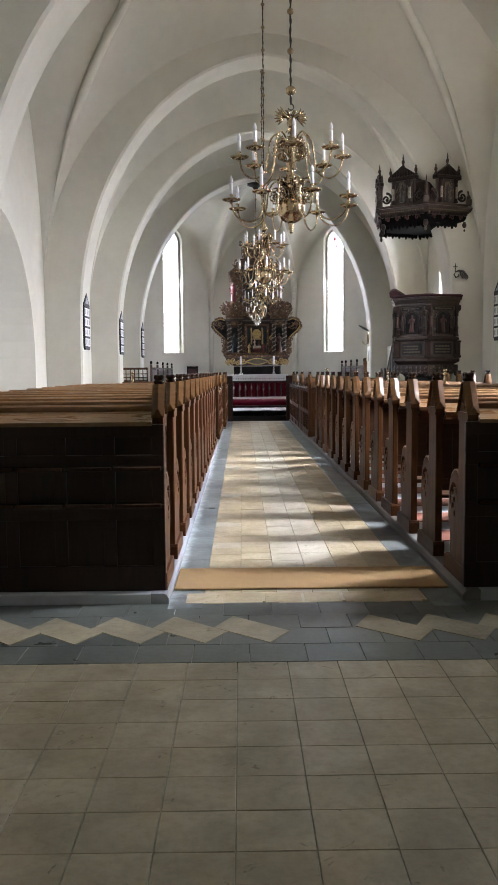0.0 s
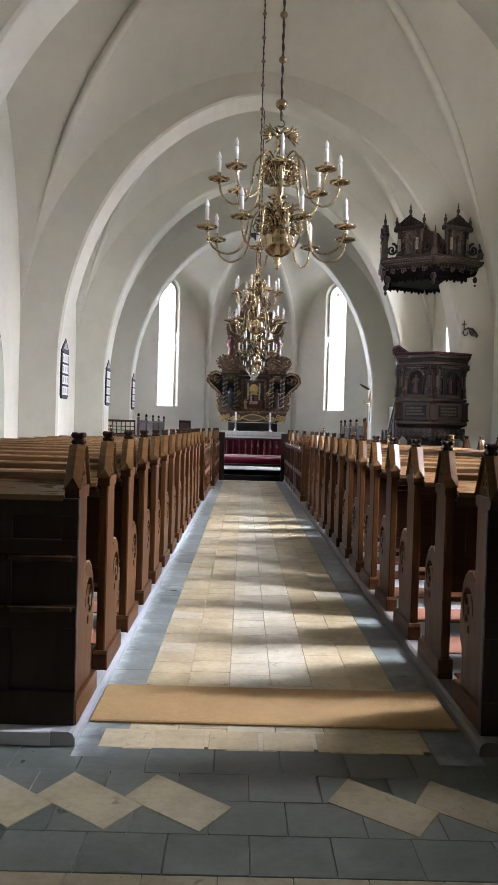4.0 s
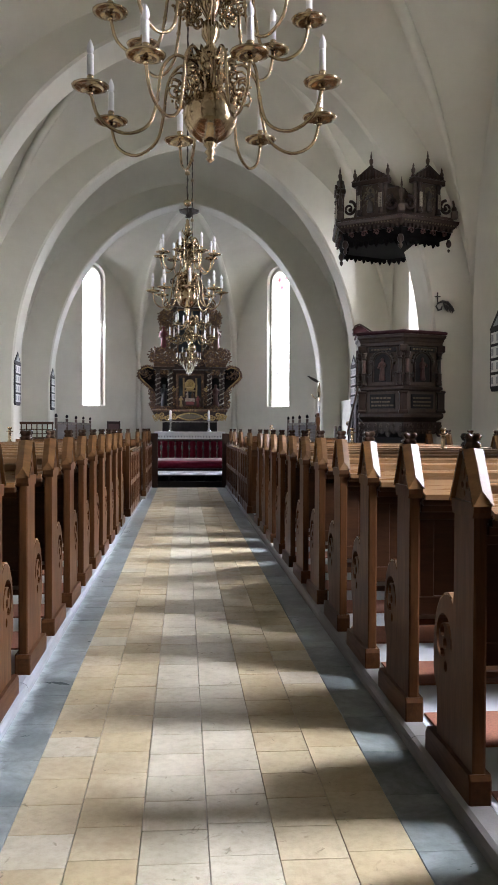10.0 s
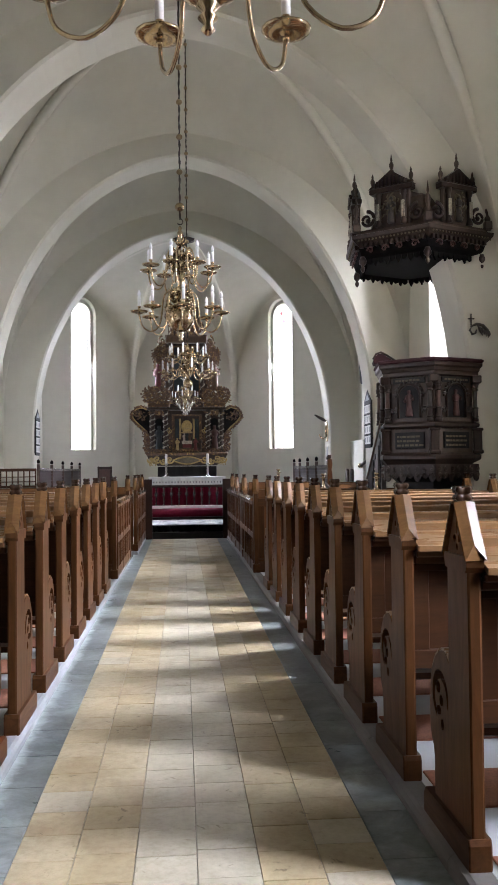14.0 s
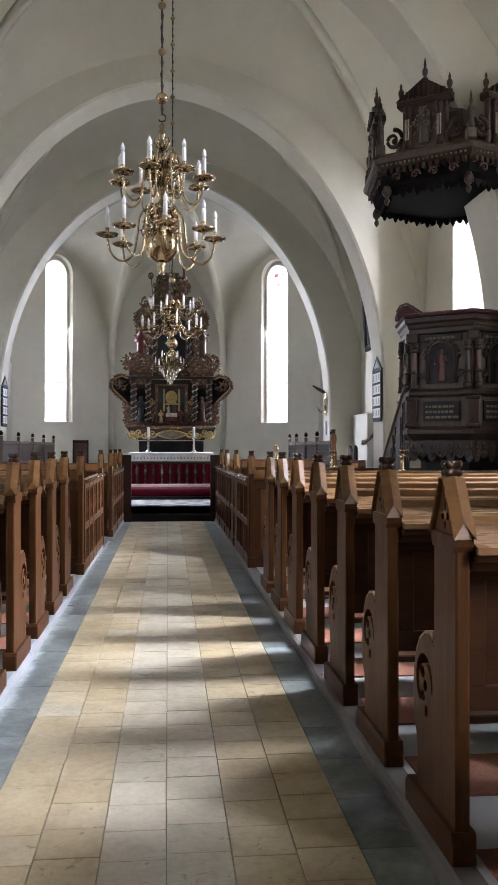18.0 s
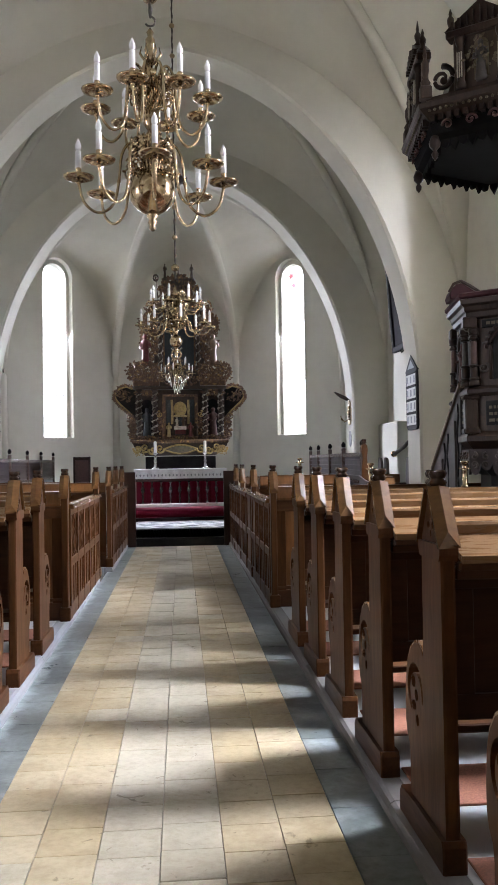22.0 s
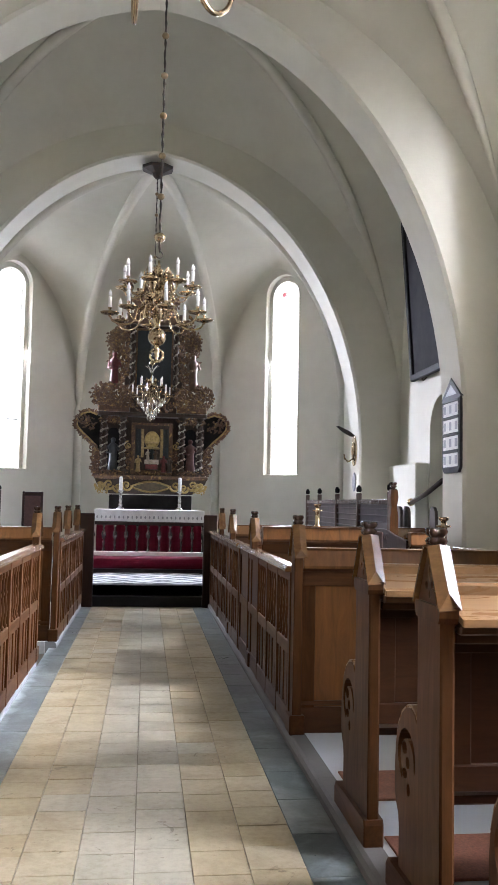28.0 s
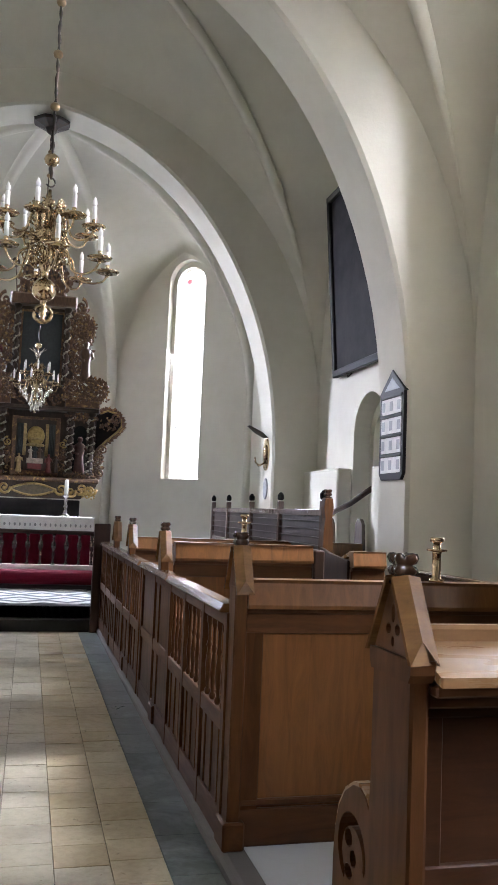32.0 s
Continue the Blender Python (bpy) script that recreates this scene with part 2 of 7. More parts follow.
def plain(name, base, rough=0.6, scale=30, amount=0.3, bumpy=0.15, spec=0.5):
    m, nt, b = mat(name, base, rough, spec=spec)
    v = coords(nt, (1, 1, 1))
    n = noise_tex(nt, v, scale, 5, 0.65)
    big = noise_tex(nt, v, scale / 8, 3)
    col = mix(nt, base, ramp(nt, n, [(0.3, (1 - amount,) * 3), (0.65, (1 + amount * 0.3,) * 3)]), 1.0, "MULTIPLY")
    col = mix(nt, col, ramp(nt, big, [(0.3, (0.82,) * 3), (0.7, (1.05,) * 3)]), 0.6, "MULTIPLY")
    nt.links.new(col, b.inputs["Base Color"])
    bump(nt, b, n, bumpy, 0.003)
    return m


candle_wax = plain("candle_wax", (0.82, 0.82, 0.8), 0.4, 20, 0.05)
bulb_glass = plain("frosted_bulb", (0.88, 0.88, 0.88), 0.15, 10, 0.02)
velvet = plain("crimson_velvet", (0.105, 0.005, 0.016), 0.9, 60, 0.4, spec=0.1)
velvet_old = plain("old_crimson_velvet", (0.042, 0.004, 0.008), 0.85, 60, 0.4)
cushion_red = plain("terracotta_cushion", (0.27, 0.11, 0.062), 0.85, 90, 0.35)
linen = plain("white_linen", (0.80, 0.80, 0.79), 0.8, 70, 0.08)
coir = plain("ochre_coir_mat", (0.42, 0.27, 0.115), 0.95, 160, 0.45, 0.8)
black_paint = plain("black_paint", (0.012, 0.011, 0.011), 0.55, 20, 0.3, spec=0.25)
paper = plain("paper_numbers", (0.72, 0.71, 0.68), 0.7, 18, 0.1)
canvas_dark = plain("dark_painting", (0.018, 0.015, 0.014), 0.65, 3, 0.7, spec=0.1)
rose = plain("rose_paint", (0.085, 0.033, 0.027), 0.55, 25, 0.4)
ochre = plain("ochre_paint", (0.42, 0.30, 0.13), 0.55, 25, 0.4)
skin = plain("pale_paint", (0.5, 0.42, 0.33), 0.55, 25, 0.4)
redp = plain("red_paint", (0.16, 0.03, 0.03), 0.55, 25, 0.4)
bluep = plain("blue_paint", (0.024, 0.031, 0.034), 0.5, 25, 0.4)
near_black = plain("near_black_tone", (0.006, 0.0055, 0.005), 0.95, 20, 0.2, spec=0.1)
pinkish = plain("faded_pink_column", (0.1, 0.05, 0.038), 0.5, 25, 0.35)
dove = plain("faded_grey_paint", (0.055, 0.046, 0.039), 0.5, 25, 0.35)
olive = plain("olive_paint", (0.13, 0.105, 0.06), 0.5, 25, 0.4)
vine_paint = plain("worn_white_vine_paint", (0.36, 0.325, 0.25), 0.45, 30, 0.4)
lead = plain("lead_bar", (0.30, 0.31, 0.32), 0.5, 20, 0.2)

glass_m = bpy.data.materials.new("window_glass")
glass_m.use_nodes = True
gn = glass_m.node_tree
gb = gn.nodes["Principled BSDF"]
gb.inputs["Transmission Weight"].default_value = 1.0
gb.inputs["Roughness"].default_value = 0.05
gb.inputs["IOR"].default_value = 1.1

# building blocks
class Mesh:
    """Gathers faces of one mesh."""

    def __init__(self):
        self.v, self.f, self.s = [], [], []

    def add(self, verts, faces, smooth=False):
        n = len(self.v)
        self.v += [tuple(p) for p in verts]
        self.f += [tuple(i + n for i in f) for f in faces]
        self.s += [smooth] * len(faces)
        return self

    def box(self, x0, x1, y0, y1, z0, z1, c=0.0):
        """A box; c chamfers all its edges."""
        if c <= 0:
            vs = [(x, y, z) for x in (x0, x1) for y in (y0, y1) for z in (z0, z1)]
            return self.add(vs, [(0, 1, 3, 2), (4, 6, 7, 5), (0, 4, 5, 1), (2, 3, 7, 6), (0, 2, 6, 4), (1, 5, 7, 3)])
        lo, hi = (x0, y0, z0), (x1, y1, z1)
        vs, key = [], {}
        for sx in (0, 1):
            for sy in (0, 1):
                for sz in (0, 1):
                    sgn = (sx, sy, sz)
                    for ax in range(3):
                        p = []
                        for k in range(3):
                            e = (lo, hi)[sgn[k]][k]
                            p.append(e if k == ax else e + (c if sgn[k] == 0 else -c))
                        key[sgn, ax] = len(vs)
                        vs.append(p)
        fs = []
        for ax in range(3):
            a, b = (ax + 1) % 3, (ax + 2) % 3
            for s in (0, 1):
                ring = []
                for u, w in ((0, 0), (1, 0), (1, 1), (0, 1)):
                    q = [0, 0, 0]
                    q[ax], q[a], q[b] = s, u, w
                    ring.append(key[tuple(q), ax])
                fs.append(tuple(ring if s else ring[::-1]))
            for u in (0, 1):
                for w in (0, 1):
                    q0, q1 = [0, 0, 0], [0, 0, 0]
                    q0[a], q0[b], q1[a], q1[b] = u, w, u, w
                    q1[ax] = 1
                    f = (key[tuple(q0), a], key[tuple(q1), a], key[tuple(q1), b], key[tuple(q0), b])
                    fs.append(f if u == w else f[::-1])
        for sx in (0, 1):
            for sy in (0, 1):
                for sz in (0, 1):
                    f = tuple(key[(sx, sy, sz), k] for k in range(3))
                    fs.append(f if (sx + sy + sz) % 2 else f[::-1])
        return self.add(vs, fs)

    def prism(self, poly, axis, a, b, bev=0.0):
        """A polygon (in the two other axes, in order) drawn out along axis from a to b."""
        def put(p, t):
            q = list(p)
            q.insert("xyz".index(axis), t)
            return q
        n = len(poly)
        if bev > 0:
            cx, cy = sum(p[0] for p in poly) / n, sum(p[1] for p in poly) / n
            size = max(math.hypot(p[0] - cx, p[1] - cy) for p in poly)
            k = 1 - bev / size
            small = [(cx + (p[0] - cx) * k, cy + (p[1] - cy) * k) for p in poly]
            sgn = 1 if b > a else -1
            rings = [(small, a), (poly, a + sgn * bev), (poly, b - sgn * bev), (small, b)]
        else:
            rings = [(poly, a), (poly, b)]
        vs = [put(p, t) for ring, t in rings for p in ring]
        fs = [tuple(range(n))[::-1], tuple(range((len(rings) - 1) * n, len(rings) * n))]
        for r in range(len(rings) - 1):
            for i in range(n):
                j = (i + 1) % n
                fs.append((r * n + i, r * n + j, (r + 1) * n + j, (r + 1) * n + i))
        return self.add(vs, fs)

    def pierced(self, poly, holes, axis, a, b, bev=0.004):
        """A board like prism(), with holes cut right through it."""
        def put(p, t):
            q = list(p)
            q.insert("xyz".index(axis), t)
            return q
        n = len(poly)
        cx, cy = sum(p[0] for p in poly) / n, sum(p[1] for p in poly) / n
        k = 1 - bev / max(math.hypot(p[0] - cx, p[1] - cy) for p in poly)
        small = [(cx + (p[0] - cx) * k, cy + (p[1] - cy) * k) for p in poly]
        tris = tessellate_polygon([[Vector((*p, 0)) for p in loop] for loop in [small] + holes])
        flat = small + [p for h in holes for p in h]
        c = len(flat)
        vs = [put(p, a) for p in flat] + [put(p, b) for p in flat] + [put(p, a + bev) for p in poly] + [put(p, b - bev) for p in poly]
        fs = [tuple(t) for t in tris] + [tuple(i + c for i in t) for t in tris]
        for i in range(n):
            j = (i + 1) % n
            fs += [(i, j, 2 * c + j, 2 * c + i), (2 * c + i, 2 * c + j, 2 * c + n + j, 2 * c + n + i), (2 * c + n + i, 2 * c + n + j, c + j, c + i)]
        s = n
        for h in holes:
            for i in range(len(h)):
                j = (i + 1) % len(h)
                fs.append((s + i, s + j, c + s + j, c + s + i))
            s += len(h)
        return self.add(vs, fs)

    def lathe(self, profile, seg=16, at=(0, 0, 0), turn=0.0, smooth=True, sx=1.0, sy=1.0):
        """Spins (radius, z) pairs round the z axis."""
        vs, fs = [], []
        for r, z in profile:
            for i in range(seg):
                a = 2 * math.pi * i / seg + turn
                vs.append((at[0] + r * sx * math.cos(a), at[1] + r * sy * math.sin(a), at[2] + z))
        for k in range(len(profile) - 1):
            for i in range(seg):
                j = (i + 1) % seg
                fs.append((k * seg + i, k * seg + j, (k + 1) * seg + j, (k + 1) * seg + i))
        fs.append(tuple(range(seg))[::-1])
        fs.append(tuple(range((len(profile) - 1) * seg, len(profile) * seg)))
        return self.add(vs, fs, smooth)

    def tube(self, path, radius, seg=8, smooth=True):
        """A round rod along a path; radius may be a list."""
        pts = [Vector(p) for p in path]
        vs, fs, n = [], [], len(pts)
        up = Vector((0.013, 0.021, 1)).normalized()
        for i, p in enumerate(pts):
            d = (pts[min(i + 1, n - 1)] - pts[max(i - 1, 0)]).normalized()
            side = d.cross(up)
            if side.length < 0.05:
                side = d.cross(Vector((1, 0, 0)))
            side.normalize()
            other = side.cross(d)
            r = radius[i] if isinstance(radius, (list, tuple)) else radius
            for k in range(seg):
                a = 2 * math.pi * k / seg
                vs.append(p + side * (r * math.cos(a)) + other * (r * math.sin(a)))
        for i in range(n - 1):
            for k in range(seg):
                j = (k + 1) % seg
                fs.append((i * seg + k, i * seg + j, (i + 1) * seg + j, (i + 1) * seg + k))
        fs += [tuple(range(seg))[::-1], tuple(range((n - 1) * seg, n * seg))]
        return self.add(vs, fs, smooth)

    def ball(self, at, r, seg=10, rings=6, sx=1, sy=1, sz=1):
        prof = [(max(1e-4, r * math.sin(math.pi * i / rings)), -r * math.cos(math.pi * i / rings)) for i in range(rings + 1)]
        vs, fs = [], []
        for rr, z in prof:
            for i in range(seg):
                a = 2 * math.pi * i / seg
                vs.append((at[0] + rr * sx * math.cos(a), at[1] + rr * sy * math.sin(a), at[2] + z * sz))
        for k in range(rings):
            for i in range(seg):
                j = (i + 1) % seg
                fs.append((k * seg + i, k * seg + j, (k + 1) * seg + j, (k + 1) * seg + i))
        return self.add(vs, fs, True)

    def moved(self, m):
        self.v = [tuple(m @ Vector(p)) for p in self.v]
        return self

    def data(self, name):
        me = bpy.data.meshes.new(name)
        me.from_pydata(self.v, [], self.f)
        me.polygons.foreach_set("use_smooth", self.s)
        me.update()
        return me


def part(name, mesh, material, parent=None, label="", at=None, rot=0.0):
    """Links a mesh as one object, under a thing or a part."""
    data = mesh if isinstance(mesh, bpy.types.Mesh) else mesh.data(name)
    if material and not data.materials:
        data.materials.append(material)
    ob = new(name, data)
    if parent is not None:
        ob.parent = parent
    if at is not None:
        ob.location = at
    if rot:
        ob.rotation_euler = (0, 0, rot)
    if label:
        tagged(ob, label)
    return ob


def thing(name, label, category, at=(0, 0, 0), rot=0.0, group="", kind=""):
    ob = new(name)
    ob.location, ob.rotation_euler = at, (0, 0, rot)
    ob.empty_display_size = 0.1
    return tagged(ob, label, category, group, kind)


def structure(name, mesh, material, label, category):
    return tagged(part(name, mesh, material), label, category, kind="structure")


def arc(cx, cy, r, a0, a1, n):
    return [(cx + r * math.cos(radians(a0 + (a1 - a0) * i / n)), cy + r * math.sin(radians(a0 + (a1 - a0) * i / n))) for i in range(n + 1)]


def recalc(ob):
    bm = bmesh.new()
    bm.from_mesh(ob.data)
    bmesh.ops.recalc_face_normals(bm, faces=bm.faces)
    bm.to_mesh(ob.data)
    bm.free()
    return ob

# the church: bays, arches, vaults
HALF, WALL, TOP = 3.5, 4.2, 9.6
ARCHES = {"west": (3.4, 4.2), "nave": (9.9, 10.7), "pulpit": (16.4, 17.2), "chancel": (21.35, 22.05), "apse": (26.0, 26.7)}


def arch_height(x, half=HALF, spring=2.4, rise=4.74, point=0.16):
    t = min(1.0, abs(x) / half)
    return spring + rise * math.sqrt(max(0.0, 1 - t * t)) + point * (1 - t) ** 2


def arch_wall(name, y0, y1, label, lift=0.0, south=1.0):
    inner = [(-HALF, 0.0), (-HALF, 1.2), (-HALF, 2.4)]
    for i in range(1, 48):
        x = -HALF * math.cos(math.pi * i / 48)
        inner.append((x, arch_height(x, rise=4.74 + lift)))
    inner += [(HALF, 2.4), (HALF, 1.2), (HALF, 0.0)]
    inner = [(x * south if x > 0 else x, z) for x, z in inner]
    outer = []
    lim = WALL + 0.35
    for x, z in inner:
        if z <= 2.4:
            outer.append((math.copysign(lim, x), z))
        else:
            k = min(lim / max(abs(x), 1e-6), (TOP - 2.4) / (z - 2.4))
            outer.append((x * k, 2.4 + (z - 2.4) * k))
    m, n, c = Mesh(), len(inner), 0.035
    cx = [(x * (1 + c / HALF), z + (c if z > 2.4 else 0)) for x, z in inner]
    rings = [[(x, y0, z) for x, z in outer], [(x, y0, z) for x, z in cx], [(x, y0 + c, z) for x, z in inner],
             [(x, y1 - c, z) for x, z in inner], [(x, y1, z) for x, z in cx], [(x, y1, z) for x, z in outer]]
    vs = [p for r in rings for p in r]
    fs = [(r * n + i, r * n + i + 1, (r + 1) * n + i + 1, (r + 1) * n + i) for r in range(5) for i in range(n - 1)]
    m.add(vs, fs)
    return recalc(structure(name, m, lime, label, "arch"))


for key, (a, b) in ARCHES.items():
    arch_wall("arch_wall_" + key, a, b, "white limewashed round arch wall between two bays", {"nave": -0.22, "pulpit": 0.03, "apse": -0.08}.get(key, 0.0), 1.035 if key == "pulpit" else 1.0)


def vault(name, y0, y1, dome, spring=2.95, rise=4.62):
    n, yc, half = 40, (y0 + y1) / 2, (y1 - y0) / 2
    ts = [math.sin(math.pi / 2 * (2 * i / n - 1)) for i in range(n + 1)]

    def z(u, v):
        t, w = sorted((abs(u), abs(v)))
        return spring + rise * math.sqrt(max(0, 1 - t * t)) + 0.16 * (1 - t) ** 2 + dome * (1 - w * w)
    m = Mesh()
    vs = [(u * WALL, yc + v * half, z(u, v)) for v in ts for u in ts]
    fs = []
    for j in range(n):
        for i in range(n):
            a, b, c, d = j * (n + 1) + i, j * (n + 1) + i + 1, (j + 1) * (n + 1) + i + 1, (j + 1) * (n + 1) + i
            if i == j:
                fs += [(a, c, b), (a, d, c)]
            elif i + j == n - 1:
                fs += [(a, d, b), (b, d, c)]
            else:
                fs.append((a, d, c, b))
    m.add(vs, fs, True)
    web = structure(name, m, lime, "white limewashed cross vault of a church bay", "ceiling")
    k = 0
    for sx in (-1, 1):
        for sy in (-1, 1):
            path = []
            for i in range(29):
                t = 1 - i / 28
                t = math.sin(math.pi / 2 * t)
                path.append((sx * t * WALL, yc + sy * t * half, z(t, t) - 0.03))
            r = Mesh()
            r.tube(path, [max(0.004, min(0.085, 0.014 * (i - 6))) for i in range(29)], 8)
            tagged(part("rib", r, lime_rib, web), "rounded white vault rib")
    return web


BAYS = [("porch", -1.4, 3.4, 1.2), ("west", 4.2, 9.9, 1.5), ("middle", 10.7, 16.4, 1.5), ("pulpit", 17.2, 21.35, 1.25), ("chancel", 22.05, 26.0, 1.2)]
for key, a, b, dome in BAYS:
    vault("ceiling_" + key, a, b, dome)


from mathutils.geometry import tessellate_polygon


def outline(cx, width, z0, z1, n=14):
    """A round-headed opening; z1 is its top."""
    r = width / 2
    return [(cx - r, z0), (cx + r, z0)] + [(cx + r * math.cos(math.pi * i / n), z1 - r + r * math.sin(math.pi * i / n)) for i in range(n + 1)]


def wall(name, p, q, out, z0, z1, thick, holes=(), label="white limewashed church wall", material=None):
    """A wall from p to q; each hole is (outline on the inside, outline on the outside)."""
    p, q, out = Vector(p), Vector(q), Vector(out).normalized()
    d = (q - p).normalized()
    length = (q - p).length
    m = Mesh()

    def at(s, z, depth):
        w = p + d * s + out * depth
        return (w.x, w.y, z)
    rect = [(0, z0), (length, z0), (length, z1), (0, z1)]
    for side, depth in ((0, 0.0), (1, thick)):
        loops = [rect] + [h[side] for h in holes]
        tris = tessellate_polygon([[Vector((a, b, 0)) for a, b in lp] for lp in loops])
        flat = [pt for lp in loops for pt in lp]
        m.add([at(s, z, depth) for s, z in flat], tris)
    for inner, outer in holes:
        n = len(inner)
        m.add([at(s, z, 0) for s, z in inner] + [at(s, z, thick) for s, z in outer],
              [(i, (i + 1) % n, n + (i + 1) % n, n + i) for i in range(n)])
    n = 4
    m.add([at(s, z, 0) for s, z in rect] + [at(s, z, thick) for s, z in rect],
          [(i, (i + 1) % n, n + (i + 1) % n, n + i) for i in range(n)])
    return recalc(structure(name, m, material or lime, label, "wall"))


def window(name, p, d, out, cx, width, z0, z1, depth, label, tinted=False, step=0.0):
    """The glazing of a round-headed opening: panes, saddle bars, outer frame."""
    p, d, out = Vector(p), Vector(d).normalized(), Vector(out).normalized()
    base = p + d * cx + out * depth
    ang = math.atan2(d.y, d.x)
    w = thing(name, label, "window", (base.x, base.y, 0), ang, kind="structure")
    sgn = 1 if Vector((-d.y, d.x)).dot(out) > 0 else -1
    rows = 7
    r = width / 2
    edges = [z0 + (z1 - r - z0) * i / rows for i in range(rows + 1)]
    for i in range(rows):
        g = Mesh()
        g.box(-r, r, -0.004, 0.004, edges[i], edges[i + 1])
        o = part("pane", g, glass_m, w)
        o.visible_shadow = False
    top = [(r * math.cos(math.pi * i / 14), edges[-1] + r * math.sin(math.pi * i / 14)) for i in range(15)]
    g = Mesh()
    g.prism(top, "y", -0.004, 0.004)
    o = part("pane", g, glass_m, w)
    o.visible_shadow = False
    for i in (2,):
        b = Mesh()
        b.tube([(-r, -0.02 * sgn, edges[i] - 0.1), (r, -0.02 * sgn, edges[i] - 0.1)], 0.014, 6)
        part("saddle_bar", b, lead, w, "thin grey iron saddle bar")
    fr = Mesh()
    ol = [(a, b) for a, b in outline(0, width, z0, z1)]
    fr.tube([(a, -0.01 * sgn, b) for a, b in ol] + [(ol[0][0], -0.01 * sgn, ol[0][1])], 0.012, 6)
    part("window_frame", fr, lime_rib, w, "narrow white-painted frame")
    if step:
        big, small = outline(0, width + 2 * step - 0.005, z0 - 0.02, z1 + step), outline(0, width, z0 - 0.02, z1)
        ring = big[1:] + big[:1] + small[:1] + small[:0:-1]
        st = Mesh()
        st.prism(ring, "y", *sorted((-0.12 * sgn, 0.1 * sgn)))
        recalc(part("stepped_reveal", st, lime, w, "white limewashed inner step of the reveal"))
    if tinted:
        for k, (a, b, rr) in enumerate(((-0.12, z1 - 0.24, 0.07), (0.12, z1 - 0.26, 0.065), (0.03, z1 - 0.5, 0.075))):
            t = Mesh()
            t.prism([(a + rr * (1 + 0.35 * math.cos(5 * q)) * math.cos(q), b + rr * (1 + 0.35 * math.cos(5 * q)) * math.sin(q)) for q in [2 * math.pi * i / 16 for i in range(16)]], "y", -0.012 * sgn, -0.007 * sgn)
            part("stained_piece", t, stained, w, "rose-red stained glass piece")
    return w


stained = plain("rose_stained_glass", (0.75, 0.25, 0.28), 0.2, 10, 0.2)
stained.node_tree.nodes["Principled BSDF"].inputs["Transmission Weight"].default_value = 0.6

# side walls of the nave; windows to the south
S0, S1 = -1.4, 26.0
SOUTH = [(7.1, 1.15), (13.75, 1.2), (19.15, 1.2)]
holes = []
HEADS = (5.8, 5.8, 6.2)
for (y, w_), head in zip(SOUTH, HEADS):
    holes.append((outline(y - S0, w_ + 0.5, 2.0, head + 0.25), outline(y - S0, w_, 2.25, head)))
CHDOOR = (24.0 - S0, 1.0)
holes.append((outline(CHDOOR[0], 1.05, 0.31, 3.12), outline(CHDOOR[0], 1.0, 0.31, 3.08)))
wall("wall_south", (WALL, S0), (WALL, S1), (1, 0), 0, TOP, 0.75, holes)
NORTH_DOOR = (outline(13.2 - S0, 4.7, 0.07, 4.05, 24), outline(13.2 - S0, 4.7, 0.07, 4.05, 24))
wall("wall_north", (-WALL, S0), (-WALL, S1), (-1, 0), 0, TOP, 0.75, [NORTH_DOOR])
wall("wall_west", (-WALL, S0), (WALL, S0), (0, -1), 0, TOP, 0.6)
for i, (y, w_) in enumerate(SOUTH):
    window("window_south_%d" % (i + 1), (WALL, 0), (0, 1), (1, 0), y, w_, 2.25, HEADS[i], 0.7, "tall round-headed leaded church window in a splayed white reveal")

# the room behind the wide northern opening
NORTH_WINDOW = 12.6
nh = outline(NORTH_WINDOW - 10.2, 1.1, 1.5, 3.9)
wall("wall_north_room", (-7.6, 10.2), (-7.6, 16.4), (-1, 0), 0, 4.9, 0.4, [(nh, nh)])
window("window_north_room", (-7.6, 10.2), (0, 1), (-1, 0), NORTH_WINDOW - 10.2, 1.1, 1.5, 3.9, 0.3, "round-headed leaded window of the side room")
wall("wall_north_room_east", (-7.6, 16.4), (-WALL - 0.75, 16.4), (0, 1), 0, 4.9, 0.4)
wall("wall_north_room_west", (-7.6, 10.2), (-WALL - 0.75, 10.2), (0, -1), 0, 4.9, 0.4)
m = Mesh()
m.box(-8.0, -WALL - 0.75, 9.8, 16.8, 4.9, 5.2)
structure("ceiling_north_room", m, lime, "flat white ceiling of the side room", "ceiling")

# the apse
A0, AC, AE = 26.7, 28.95, 31.3
AW = 3.9
corners = [(AW, A0), (AW, AC), (1.55, AE), (-1.55, AE), (-AW, AC), (-AW, A0)]
length = math.hypot(AW - 1.55, AE - AC)
names = ["wall_apse_south", "wall_apse_southeast", "wall_apse_east", "wall_apse_northeast", "wall_apse_north"]
SILL, HEAD, GW = 2.12, 6.35, 0.67
for i in range(5):
    p, q = corners[i], corners[i + 1]
    d = (Vector(q) - Vector(p)).normalized()
    out = (d.y, -d.x)
    hs = []
    if i in (1, 3):
        mid = length / 2 + (-0.115 if i == 1 else 0.115)
        hs = [(outline(mid, 0.88, SILL - 0.02, HEAD + 0.07), outline(mid, 0.84, SILL + 0.02, HEAD + 0.05))]
    wall(names[i], p, q, out, 0, TOP, 0.7, hs)
    if i in (1, 3):
        window("window_apse_%d" % i, p, d, out, mid, GW, SILL + 0.02, HEAD - 0.05, 0.24, "tall narrow round-headed apse window with leaded clear glass", tinted=(i == 1), step=0.1)

BOSS = Vector((0.05, 26.75, 7.34))
ASP = 3.5


